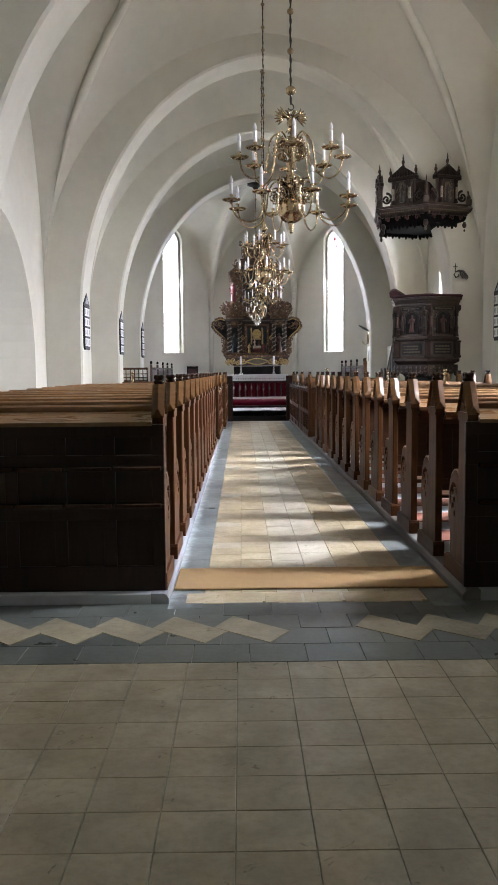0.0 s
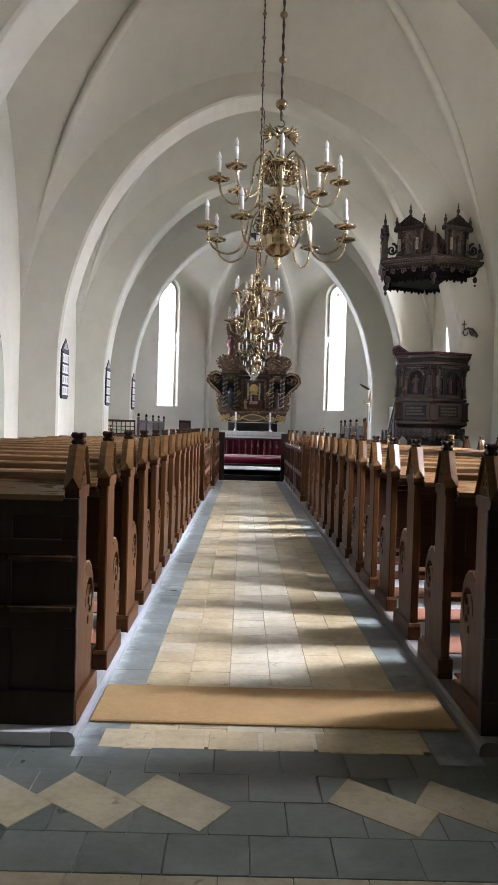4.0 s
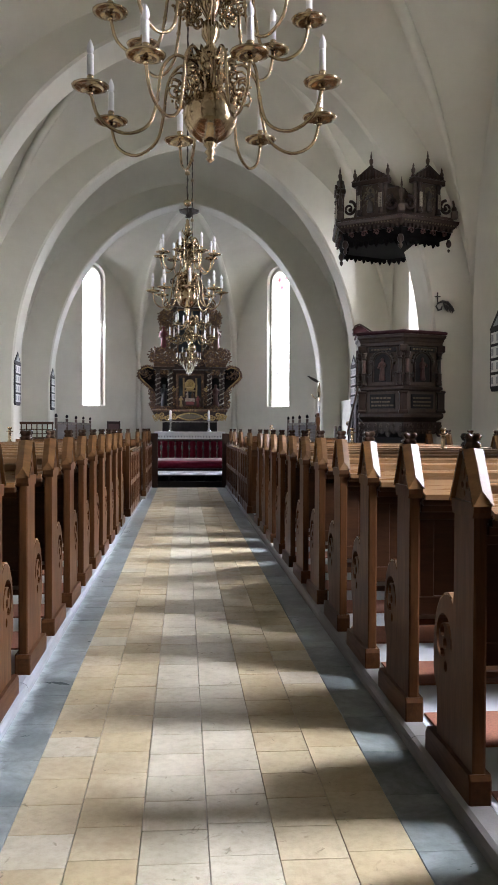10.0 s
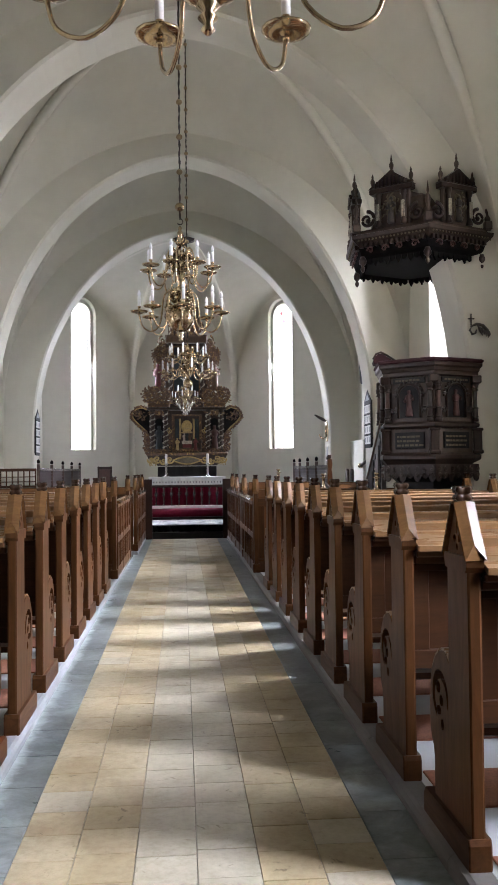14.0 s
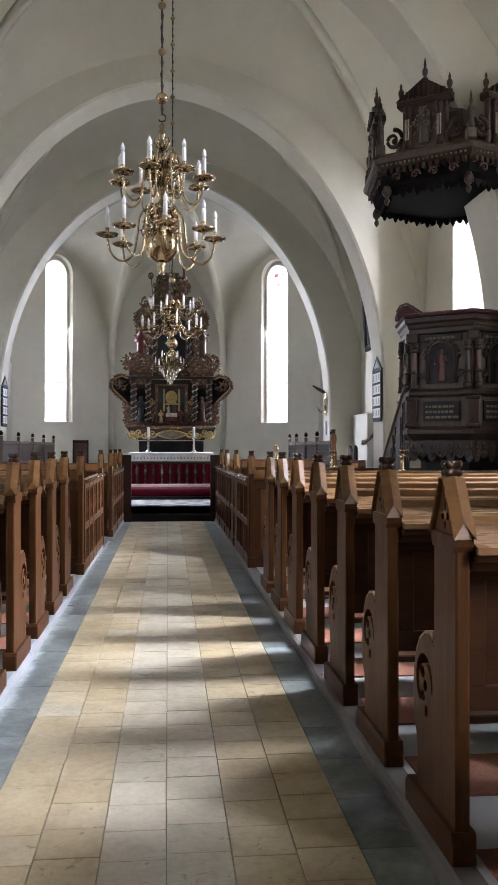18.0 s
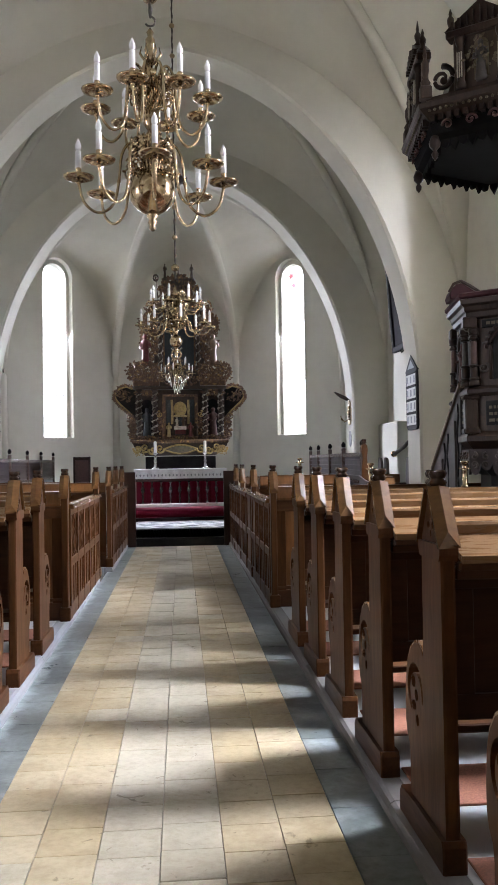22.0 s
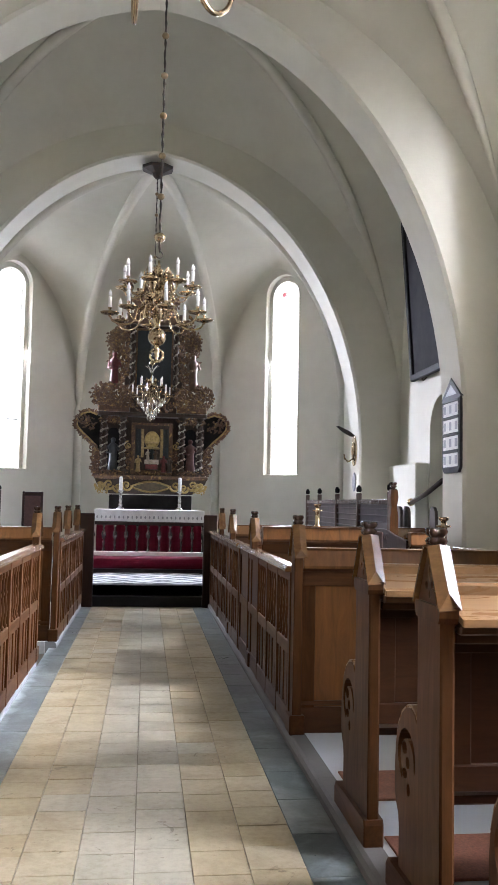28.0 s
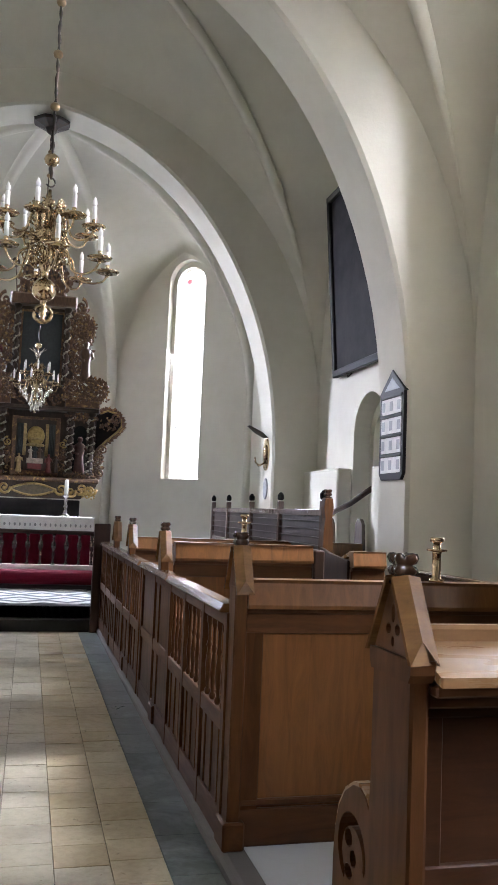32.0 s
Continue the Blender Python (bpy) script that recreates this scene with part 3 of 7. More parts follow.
def apse_cell(p, q, peak):
    m, ns, nr = Mesh(), 20, 16
    p, q = Vector((*p, 0)), Vector((*q, 0))
    vs = []
    for i in range(ns + 1):
        s = i / ns
        t = abs(2 * s - 1)
        zw = ASP + peak * math.sqrt(max(0, 1 - t * t)) + 0.12 * peak * (1 - t) ** 2
        foot = p.lerp(q, s)
        for j in range(nr + 1):
            r = j / nr
            rr = 1 - math.cos(math.pi / 2 * r)
            k = math.sqrt(max(0, 1 - (1 - rr) ** 2))
            w = foot.lerp(Vector((BOSS.x, BOSS.y, 0)), rr)
            vs.append((w.x, w.y, zw + (BOSS.z - zw) * k))
    fs = [(i * (nr + 1) + j, i * (nr + 1) + j + 1, (i + 1) * (nr + 1) + j + 1, (i + 1) * (nr + 1) + j) for i in range(ns) for j in range(nr)]
    m.add(vs, fs, True)
    return m


ap = Mesh()
for i, peak in enumerate((2.6, 2.75, 2.9, 2.75, 2.6)):
    c = apse_cell(corners[i], corners[i + 1], peak)
    ap.add(c.v, c.f, True)
apse_vault = recalc(structure("ceiling_apse", ap, lime, "white limewashed ribbed vault over the apse", "ceiling"))
for cx, cy in corners[1:5]:
    path = []
    for j in range(25):
        rr = 1 - math.cos(math.pi / 2 * j / 24)
        k = math.sqrt(max(0, 1 - (1 - rr) ** 2))
        path.append((cx + (BOSS.x - cx) * rr, cy + (BOSS.y - cy) * rr, ASP + (BOSS.z - ASP) * k - 0.03))
    r = Mesh()
    r.tube([(cx * 0.985, cy - 0.05, 0.3)] + path, [0.1] * 26, 8)
    part("rib", r, lime_rib, apse_vault, "rounded white vault rib")

# outer shell over the vaults
m = Mesh()
m.box(-5.2, 5.2, -2.2, 32.4, TOP + 0.05, TOP + 0.3)
structure("roof", m, lime, "plain closed attic floor above the vaults", "roof")
m = Mesh()
m.box(-9, 9, -2.2, 33, -0.4, -0.06)
structure("ground", m, mortar, "dark bedding under the church floor", "floor")

# lamps in the window openings, light falling down from the sky; bright cloud outside
cloud = bpy.data.materials.new("bright_cloud")
cloud.use_nodes = True
cl_n = cloud.node_tree
cl_n.nodes.remove(cl_n.nodes["Principled BSDF"])
em = cl_n.nodes.new("ShaderNodeEmission")
em.inputs[0].default_value = (0.905, 0.925, 1.09, 1)
em.inputs[1].default_value = 22.0
cl_n.links.new(em.outputs[0], cl_n.nodes["Material Output"].inputs[0])
for i, (p0, p1) in enumerate((((16.0, -6.0), (16.0, 34.0)), ((16.0, 34.0), (7.0, 46.0)), ((7.0, 46.0), (-7.0, 46.0)), ((-7.0, 46.0), (-16.0, 34.0)))):
    m = Mesh()
    m.add([(p0[0], p0[1], 2.2), (p1[0], p1[1], 2.2), (p1[0], p1[1], 22), (p0[0], p0[1], 22)], [(0, 1, 2, 3)])
    structure("backdrop_%d" % (i + 1), m, cloud, "plain bright white cloud seen through the windows", "backdrop")
window_lamp("daylight_north_room", (-8.05, NORTH_WINDOW, 2.8), (-5.0, NORTH_WINDOW + 1.2, 1.9), 1.0, 2.2, NORTH_W)
for i, (y, w_) in enumerate(SOUTH):
    window_lamp("sky_south", (WALL + 3.7, y, 7.0), (WALL, y, 4.0), 1.75, 2.4, SOUTH_SKY[i])
    for off, watts in SIDE_SKY[i]:
        window_lamp("sky_south", (WALL + 3.7, y + off, 7.0), (WALL + 0.3, y, 4.1), 1.75, 2.4, watts)
    window_lamp("daylight_south", (WALL + 0.78, y, 4.0), (0, y, 2.2 if i == 0 else -0.5), 1.05, 3.3, SOUTH_W[i])
for sgn in (-1, 1):
    cx, cy = (AW + 1.55) / 2 + 0.08, (AC + AE) / 2 - 0.08
    window_lamp("daylight_apse", (sgn * (cx + 0.53), cy + 0.53, 3.9), (sgn * (cx - 1), cy - 1, 1.9), 0.8, 2.4, APSE_W, EAST_TINT)
    window_lamp("sky_apse", (sgn * (cx + 3.0), cy + 2.4, 7.0), (sgn * cx, cy, 4.2), 2.2, 2.4, APSE_SKY, EAST_TINT)

# raised pew decks with limewashed kerbs
DECK = 0.062
Y0, STEP, PEWS = 5.4, 0.88, 13
for sgn, x0, key in ((1, 0.925, "south"), (-1, 0.93, "north")):
    a, b = sorted((sgn * (x0 + 0.1), sgn * WALL))
    m = Mesh()
    m.box(a, b, 5.19, 20.1 if sgn < 0 else 24.4, -0.06, DECK, 0.004)
    if sgn < 0:
        m.box(a, b + 0.075, 21.05, 24.4, -0.06, DECK, 0.004)
        m.box(-8, -WALL, 10.0, 16.6, -0.06, DECK, 0.004)
    structure("pew_deck_" + key, m, deck_paint, "low pew deck with worn blue-grey floor paint", "floor")
    spans = [(5.19, 20.1), (21.05, 24.4)] if sgn < 0 else [(5.19, 24.4)]
    # the south side gets the kerb colour that includes the shade
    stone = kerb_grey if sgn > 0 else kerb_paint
    for s0, s1 in spans:
        y = s0
        kerb = None
        while y < s1 - 0.05:
            ln = min(random.uniform(0.9, 1.5), s1 - y)
            m = Mesh()
            xk = 0.855 if sgn < 0 and s0 > 20.5 else x0
            a, b = sorted((sgn * (xk - 0.012), sgn * (xk + 0.1)))
            top, e0, e1 = DECK + random.uniform(-0.001, 0.003), sgn * (xk - 0.012), sgn * (xk + 0.1)
            m.prism([(e0, -0.05), (e1, -0.05), (e1, top), (e0 + sgn * 0.03, top), (e0 + sgn * 0.012, top - 0.009), (e0, top - 0.03)], "y", y + 0.001, y + ln - 0.001, 0.002)
            if kerb is None:
                kerb = structure("kerb_" + key, m, stone, "worn grey stone kerb along the pew deck, darkened for the pews' shade" if sgn > 0 else "limewashed stone kerb along the pew deck", "kerb")
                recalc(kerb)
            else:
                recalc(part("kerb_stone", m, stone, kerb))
            y += ln

# pews: built once, then copied
def coping(y, z0, z1, half_in, half_out, x, w):
    """Two peaked coping boards of a small roof whose ridge runs across."""
    m = Mesh()
    for sg in (-1, 1):
        lo, hi = Vector((y + sg * half_out, z0)), Vector((y + sg * half_in * 0.2, z1))
        d = (hi - lo).normalized()
        nrm = Vector((d.y, -d.x)) * (1 if sg > 0 else -1)
        if nrm.y < 0:
            nrm = -nrm
        sec = [(-w, 0.0), (-w, 0.012), (0.0, 0.025), (w, 0.012), (w, 0.0)]
        a = [(x + dx, *(lo + nrm * h + d * (0.05 if h > 0.02 else -0.008 if h > 0 else 0.0))) for dx, h in sec]
        b = [(x + dx, *(hi + nrm * h)) for dx, h in sec]
        n = len(sec)
        m.add(a + b, [tuple(range(n)), tuple(range(n, 2 * n))[::-1]] + [(k, (k + 1) % n, n + (k + 1) % n, n + k) for k in range(n)])
    return m


def lobed_knob(x, y, z=1.272):
    """A dark finial of two stacked blocks, each drawn out into four stubby horns."""
    k = Mesh()
    k.box(x - 0.03, x + 0.03, y - 0.03, y + 0.03, z, z + 0.014, 0.004)
    k.lathe([(0.026, z + 0.012), (0.02, z + 0.02), (0.026, z + 0.03)], 8, (x, y, 0), math.pi / 8, False)
    rings = []
    for h, r, dip in ((0.022, 0.022, 0.9), (0.026, 0.037, 0.62), (0.038, 0.043, 0.52), (0.047, 0.036, 0.62), (0.051, 0.026, 0.85), (0.055, 0.037, 0.62), (0.067, 0.044, 0.5), (0.078, 0.039, 0.5), (0.08, 0.026, 0.6)):
        for q in range(24):
            f = abs(math.cos(2 * math.pi * q / 12)) ** 2.2
            ang = 2 * math.pi * q / 24 + math.pi / 4
            rad = r * (dip + (1 - dip) * f)
            rise = 0.006 * (f - 0.6) if h > 0.06 else 0.0
            rings.append((x + rad * math.cos(ang), y + rad * math.sin(ang), z + h + rise))
    n = len(rings) // 24
    faces = [(i * 24 + q, i * 24 + (q + 1) % 24, (i + 1) * 24 + (q + 1) % 24, (i + 1) * 24 + q) for i in range(n - 1) for q in range(24)]
    k.add(rings, faces + [tuple(range((n - 1) * 24, n * 24))], True)
    return k


def gable_end(parent, x, sgn, plain_face=False):
    """A pew's end board at x, its aisle face towards -sgn: board with arm, gabled cap, knobs, foot."""
    t = 0.025
    prof = [(-0.1, 0.0), (0.34, 0.0), (0.335, 0.24), (0.345, 0.29), (0.375, 0.325), (0.39, 0.37), (0.39, 0.46), (0.38, 0.54), (0.355, 0.61)]
    prof += [(0.31, 0.665), (0.25, 0.7), (0.2, 0.708), (0.16, 0.695), (0.135, 0.668), (0.128, 0.74), (0.125, 1.1), (-0.1, 1.1)]
    m = Mesh()
    def oval(cy, cz, ry, rz, n=10):
        return [(cy + ry * math.cos(2 * math.pi * k / n), cz + rz * math.sin(2 * math.pi * k / n)) for k in range(n)]

    if plain_face:
        m.prism(prof, "x", x - t, x + t, 0.008)
    else:
        crescent = arc(0.25, 0.52, 0.102, -62, 200, 18) + arc(0.241, 0.511, 0.076, 190, -50, 16)
        m.pierced(prof, [crescent, oval(0.272, 0.55, 0.029, 0.026), oval(0.236, 0.505, 0.023, 0.024), oval(0.268, 0.46, 0.029, 0.021), oval(0.226, 0.413, 0.019, 0.024)], "x", x - t, x + t, 0.008)
    post = part("end_board", m, wood_z, parent)
    recalc(post)
    m = Mesh()
    m.prism([(0.137, 0.674), (0.16, 0.703), (0.2, 0.717), (0.25, 0.709), (0.315, 0.673), (0.362, 0.615), (0.386, 0.545), (0.377, 0.54), (0.35, 0.606), (0.305, 0.66), (0.25, 0.693), (0.2, 0.7), (0.165, 0.69)], "x", x - t + 0.003, x + t - 0.003)
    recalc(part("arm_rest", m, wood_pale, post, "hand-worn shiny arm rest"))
    m = Mesh()
    m.prism([(-0.118, 0), (0.445, 0), (0.445, 0.075), (0.42, 0.105), (0.2, 0.11), (-0.108, 0.11), (-0.118, 0.09)], "x", x - t - 0.018, x + t + 0.018, 0.006)
    recalc(part("foot", m, wood_y, post))
    m = Mesh()
    m.prism([(-0.1, 1.045), (-0.112, 1.065), (-0.115, 1.1), (0.14, 1.1), (0.137, 1.065), (0.125, 1.045)], "x", x - t - 0.008, x + t + 0.008)
    roof = [(-0.1, 1.1), (0.13, 1.1), (0.03, 1.285), (0.0, 1.285)]
    cuts = [] if plain_face else [oval(0.015, 1.2, 0.011, 0.026), oval(-0.012, 1.16, 0.016, 0.015), oval(0.042, 1.158, 0.016, 0.015), oval(0.015, 1.128, 0.009, 0.014)]
    m.pierced(roof, cuts, "x", x - t + 0.002, x + t - 0.002, 0.004)
    cap = part("gable", m, wood_z, post)
    recalc(cap)
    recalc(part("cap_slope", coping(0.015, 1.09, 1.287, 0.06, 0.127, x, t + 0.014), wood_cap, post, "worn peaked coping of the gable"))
    k = lobed_knob(x, 0.015)
    part("knob", k, knob_wood, post, "turned four-lobed dark knob")
    return post


def pew(name, x_end, x_far, sgn, last=False):
    """A pew whose aisle end stands at x_end, its far end at x_far."""
    e = thing(name, "oak-stained pew with gabled end, plain seat and sloping book board", "pew", group="pews along the aisle")
    gable_end(e, x_end, sgn)
    if sgn > 0:
        gable_end(e, x_far, -sgn, True)
    else:
        m = Mesh()
        m.prism([(-0.1, 0.0), (0.42, 0.0), (0.42, 0.1), (0.35, 0.14), (0.35, 0.6), (0.25, 0.7), (0.13, 0.72), (0.12, 1.12), (-0.1, 1.06)], "x", x_far - 0.025, x_far + 0.025, 0.008)
        recalc(part("end_board", m, wood_z, e))
    a, b = sorted((x_end + sgn * 0.037, x_far - sgn * 0.037))
    # panel, stiles and rails take the oak with the shade coloured in
    m = Mesh()
    m.box(a, b, 0.045, 0.075, 0.5, 1.1)
    part("back_panel", m, wood_shaded_back, e)
    n = 4
    for i in range(n + 1):
        x = a + 0.05 + (b - a - 0.1) * i / n
        m = Mesh()
        m.box(x - 0.045, x + 0.045, 0.028, 0.046, 0.5, 1.0, 0.004)
        part("stile", m, wood_shaded_back, e)
    for z0, z1 in ((0.47, 0.56), (0.93, 1.02)):
        m = Mesh()
        m.box(a, b, 0.022, 0.06, z0, z1, 0.005)
        part("rail", m, wood_shaded_back, e)
    m = Mesh()
    m.prism([(-0.14, 1.04), (-0.14, 1.065), (0.05, 1.125), (0.05, 1.1)], "x", a, b, 0.004)
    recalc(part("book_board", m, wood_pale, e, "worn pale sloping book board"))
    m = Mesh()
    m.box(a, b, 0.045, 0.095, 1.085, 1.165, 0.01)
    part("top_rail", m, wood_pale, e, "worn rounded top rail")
    m = Mesh()
    m.box(a, b, -0.115, -0.07, 1.01, 1.04, 0.006)
    m.box(a, b, -0.07, 0.03, 0.975, 1.015, 0.006)
    part("moulding", m, wood_x, e)
    m = Mesh()
    m.box(a, b, 0.1, 0.46, 0.40, 0.432, 0.006)
    part("seat", m, wood_x, e)
    for x in ((a + b) / 2, b - 0.5 if sgn > 0 else a + 0.5):
        m = Mesh()
        m.box(x - 0.018, x + 0.018, 0.1, 0.43, 0.0, 0.4, 0.004)
        part("seat_support", m, wood_z, e)
    return e


right = pew("pew", 0.988, 3.42, 1)
left = pew("pew", -0.976, -3.42, -1)
for k in range(PEWS):
    for proto in (right, left):
        if k == 0:
            proto.location = (0, Y0, DECK)
        else:
            copy_thing(proto, pose(0, Y0 + STEP * k, DECK))

# terracotta carpet strips on the deck before the seats
for k in range(PEWS):
    for sgn in (1, -1):
        a, b = sorted((sgn * 1.06, sgn * 3.36))
        m = Mesh()
        m.box(a, b, 0.43, 0.86, 0.0, 0.012, 0.003)
        o = part("carpet_strip", m, cushion_red, at=(0, Y0 + STEP * k, DECK))
        tagged(o, "worn terracotta-red carpet strip on the deck before a pew", "carpet", "carpet strips between the pews")

# tall panelled backs behind the last pews, with small ledges
for sgn in (1, -1):
    s = thing("pew_back_screen", "dark oak panelled screen closing the rear of the pews", "screen", (0, Y0 - 0.1, DECK), group="screens behind the pews")
    a, b = sorted((sgn * 0.94, sgn * 3.46))
    m = Mesh()
    m.box(a, b, -0.01, 0.02, 0.0, 1.03)
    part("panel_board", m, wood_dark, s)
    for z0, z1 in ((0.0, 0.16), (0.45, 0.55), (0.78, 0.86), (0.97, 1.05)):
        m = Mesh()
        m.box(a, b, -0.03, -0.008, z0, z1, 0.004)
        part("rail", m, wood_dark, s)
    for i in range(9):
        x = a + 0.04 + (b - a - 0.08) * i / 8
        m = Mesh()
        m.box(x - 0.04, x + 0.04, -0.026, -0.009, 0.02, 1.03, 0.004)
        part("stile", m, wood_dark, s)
    for z in (0.56, 0.79):
        for i in range(8):
            x0 = a + 0.11 + (b - a - 0.08) * i / 8
            m = Mesh()
            m.box(x0 - 0.03, x0 + 0.26, -0.085, -0.01, z - 0.026, z + 0.002, 0.005)
            part("ledge", m, knob_wood, s, "small glossy ledge")

# choir stalls and screens along the aisle
def turned(z0, z1, r, seg=8, at=(0, 0, 0)):
    """A turned baluster."""
    h = z1 - z0
    prof = [(r * 0.7, 0), (r, 0.03), (r, 0.06), (r * 0.5, 0.09), (r * 0.6, 0.16), (r * 1.05, 0.32), (r * 0.95, 0.4), (r * 0.5, 0.56),
            (r * 0.85, 0.62), (r * 0.5, 0.68), (r * 0.55, 0.86), (r, 0.92), (r, 0.97), (r * 0.7, 1.0)]
    m = Mesh()
    m.lathe([(a, z0 + b * h) for a, b in prof], seg, at)
    return m


def gable_post(parent, x, y, top=True, width=0.029):
    """A slim square post with the pews' gabled cap."""
    m = Mesh()
    m.box(x - width, x + width, y - 0.06, y + 0.06, 0, 1.12, 0.006)
    p = part("post", m, wood_z, parent)
    m = Mesh()
    m.box(x - width - 0.02, x + width + 0.02, y - 0.08, y + 0.08, 0, 0.12, 0.008)
    part("foot", m, wood_y, p)
    m = Mesh()
    m.prism([(y - 0.085, 1.1), (y + 0.085, 1.1), (y + 0.012, 1.285), (y - 0.012, 1.285)], "x", x - width + 0.002, x + width - 0.002, 0.004)
    recalc(part("gable", m, wood_z, p))
    recalc(part("cap_slope", coping(y, 1.09, 1.287, 0.06, 0.115, x, width + 0.011), wood_cap, p, "worn peaked coping of the gable"))
    k = lobed_knob(x, y)
    part("knob", k, knob_wood, p, "turned four-lobed dark knob")
    return p


def screen(parent, x, y0, y1, bays, solid=False):
    """A low pierced screen at x between two posts."""
    t = 0.02
    m = Mesh()
    m.prism([(x - 0.05, 0.99), (x + 0.05, 0.99), (x + 0.055, 1.0), (x + 0.035, 1.03), (x - 0.035, 1.03), (x - 0.055, 1.0)], "y", y0, y1)
    recalc(part("top_rail", m, wood_cap, parent, "worn shiny top rail"))
    for z0, z1 in ((0.0, 0.13), (0.46, 0.54), (0.93, 0.99)):
        m = Mesh()
        m.box(x - t, x + t, y0, y1, z0, z1, 0.004)
        part("rail", m, wood_y, parent)
    step = (y1 - y0) / bays
    for i in range(bays + 1):
        y = y0 + step * i
        m = Mesh()
        m.box(x - t - 0.004, x + t + 0.004, y - 0.03, y + 0.03, 0, 0.99, 0.004)
        part("stile", m, wood_z, parent)
    for i in range(bays):
        a, b = y0 + step * i + 0.03, y0 + step * (i + 1) - 0.03
        if solid:
            m = Mesh()
            m.box(x - 0.008, x + 0.008, a, b, 0.13, 0.93)
            part("panel", m, wood_z, parent)
            continue
        m = Mesh()
        m.box(x - 0.007, x + 0.007, a, b, 0.13, 0.46)
        part("panel", m, wood_z, parent)
        for j in range(3):
            y = a + (b - a) * (j + 0.5) / 3
            s = Mesh()
            s.box(x - 0.016, x + 0.016, y - 0.022, y + 0.022, 0.13, 0.46, 0.004)
            part("slat", s, wood_z, parent)
        for j in range(4):
            y = a + (b - a) * (j + 0.5) / 4
            part("baluster", turned(0.54, 0.93, 0.017, 7, (x, y, 0)), wood_z, parent)


def panel_front(parent, x0, x1, y, z0, z1, n, pale=wood_golden, board=None):
    """A framed panel board facing the nave."""
    m = Mesh()
    m.box(x0, x1, y, y + 0.03, z0, z1)
    part("panel_board", m, pale, parent)
    for a, b in ((z0, z0 + 0.16), (z1 - 0.1, z1), (z0 + 0.17, z0 + 0.2)):
        m = Mesh()
        m.box(x0, x1, y - 0.018, y + 0.002, a, b, 0.005)
        part("rail", m, wood_x, parent)
    for i in range(n + 1):
        x = x0 + 0.04 + (x1 - x0 - 0.08) * i / n
        m = Mesh()
        m.box(x - 0.045, x + 0.045, y - 0.016, y + 0.002, z0 + 0.02, z1 - 0.02, 0.005)
        part("stile", m, wood_z, parent)
    m = Mesh()
    m.prism([(y - 0.055, z1 + 0.012), (y - 0.06, z1 + 0.03), (y - 0.04, z1 + 0.125), (y - 0.05, z1 + 0.14), (y + 0.05, z1 + 0.14), (y + 0.06, z1 + 0.012)], "x", x0, x1, 0.003)
    recalc(part("fascia", m, board or wood_pale, parent, "worn golden fascia board"))
    m = Mesh()
    m.prism([(y + 0.06, z1 + 0.1), (y + 0.06, z1 + 0.13), (y + 0.3, z1 + 0.06), (y + 0.3, z1 + 0.03)], "x", x0, x1, 0.003)
    recalc(part("book_board", m, wood_pale, parent, "worn sloping book board"))
    m = Mesh()
    m.box(x0, x1, y - 0.03, y + 0.03, z1 - 0.012, z1 + 0.012, 0.006)
    part("moulding", m, wood_x, parent)


def stall(name, sgn, label):
    return thing(name, label, "choir stall", (0, 0, DECK))


# south side
s = stall("choir_desk", 1, "oak-stained choir desk with framed panels and sloping book board")
gable_post(s, 0.97, 17.63)
panel_front(s, 1.0, 3.42, 17.62, 0.0, 1.01, 2, board=wood_golden)
s = stall("choir_screen", 1, "low oak-stained choir screen with turned balusters")
screen(s, 0.955, 17.7, 19.25, 3)
s = stall("choir_door", 1, "closed low panelled oak choir door")
screen(s, 0.96, 19.32, 20.6, 2, True)
gable_post(s, 0.97, 19.8)
s = stall("choir_screen", 1, "low oak-stained choir screen with turned balusters")
screen(s, 0.955, 20.7, 24.3, 6)
for y in (21.7, 23.05):
    gable_post(s, 0.97, y)
m = Mesh()
m.box(0.83, 1.02, 24.33, 24.4, -0.06, 1.24, 0.008)
part("end_board", m, wood_dark, s, "dark upright end board")
s = stall("choir_bench", 1, "oak-stained choir bench with panelled back")
panel_front(s, 1.05, 2.06, 19.85, 0.0, 1.08, 2, board=wood_golden)
m = Mesh()
m.box(2.065, 2.15, 19.8, 20.2, 0.0, 1.19, 0.012)
part("end_board", m, wood_dark, s, "nearly black end board")
s = stall("choir_bench", 1, "oak-stained corner bench with a golden end panel and dark side")
panel_front(s, 2.55, 2.83, 20.3, 0.0, 1.03, 1, board=wood_golden)
m = Mesh()
m.prism([(20.33, 0.0), (21.0, 0.0), (21.0, 1.17), (20.75, 1.13), (20.33, 1.09)], "x", 2.53, 2.56, 0.006)
recalc(part("side_board", m, wood_dark, s, "dark sloping side board"))
s = stall("choir_bench", 1, "dark oak choir bench standing along the wall")
m = Mesh()
m.box(2.98, 3.01, 18.3, 20.2, 0.0, 1.02, 0.004)
part("back_board", m, wood_dark, s)
m = Mesh()
m.box(2.95, 3.05, 18.28, 20.22, 1.02, 1.05, 0.01)
part("top_rail", m, knob_wood, s, "shiny dark top rail")
for y in (18.3, 20.16):
    m = Mesh()
    m.box(2.94, 3.42, y, y + 0.04, 0.0, 0.9, 0.01)
    part("end_board", m, wood_dark, s)
m = Mesh()
m.box(3.01, 3.4, 18.34, 20.16, 0.42, 0.46, 0.008)
part("seat", m, wood_dark, s)
s = stall("choir_bench", 1, "oak-stained choir bench with panelled back")
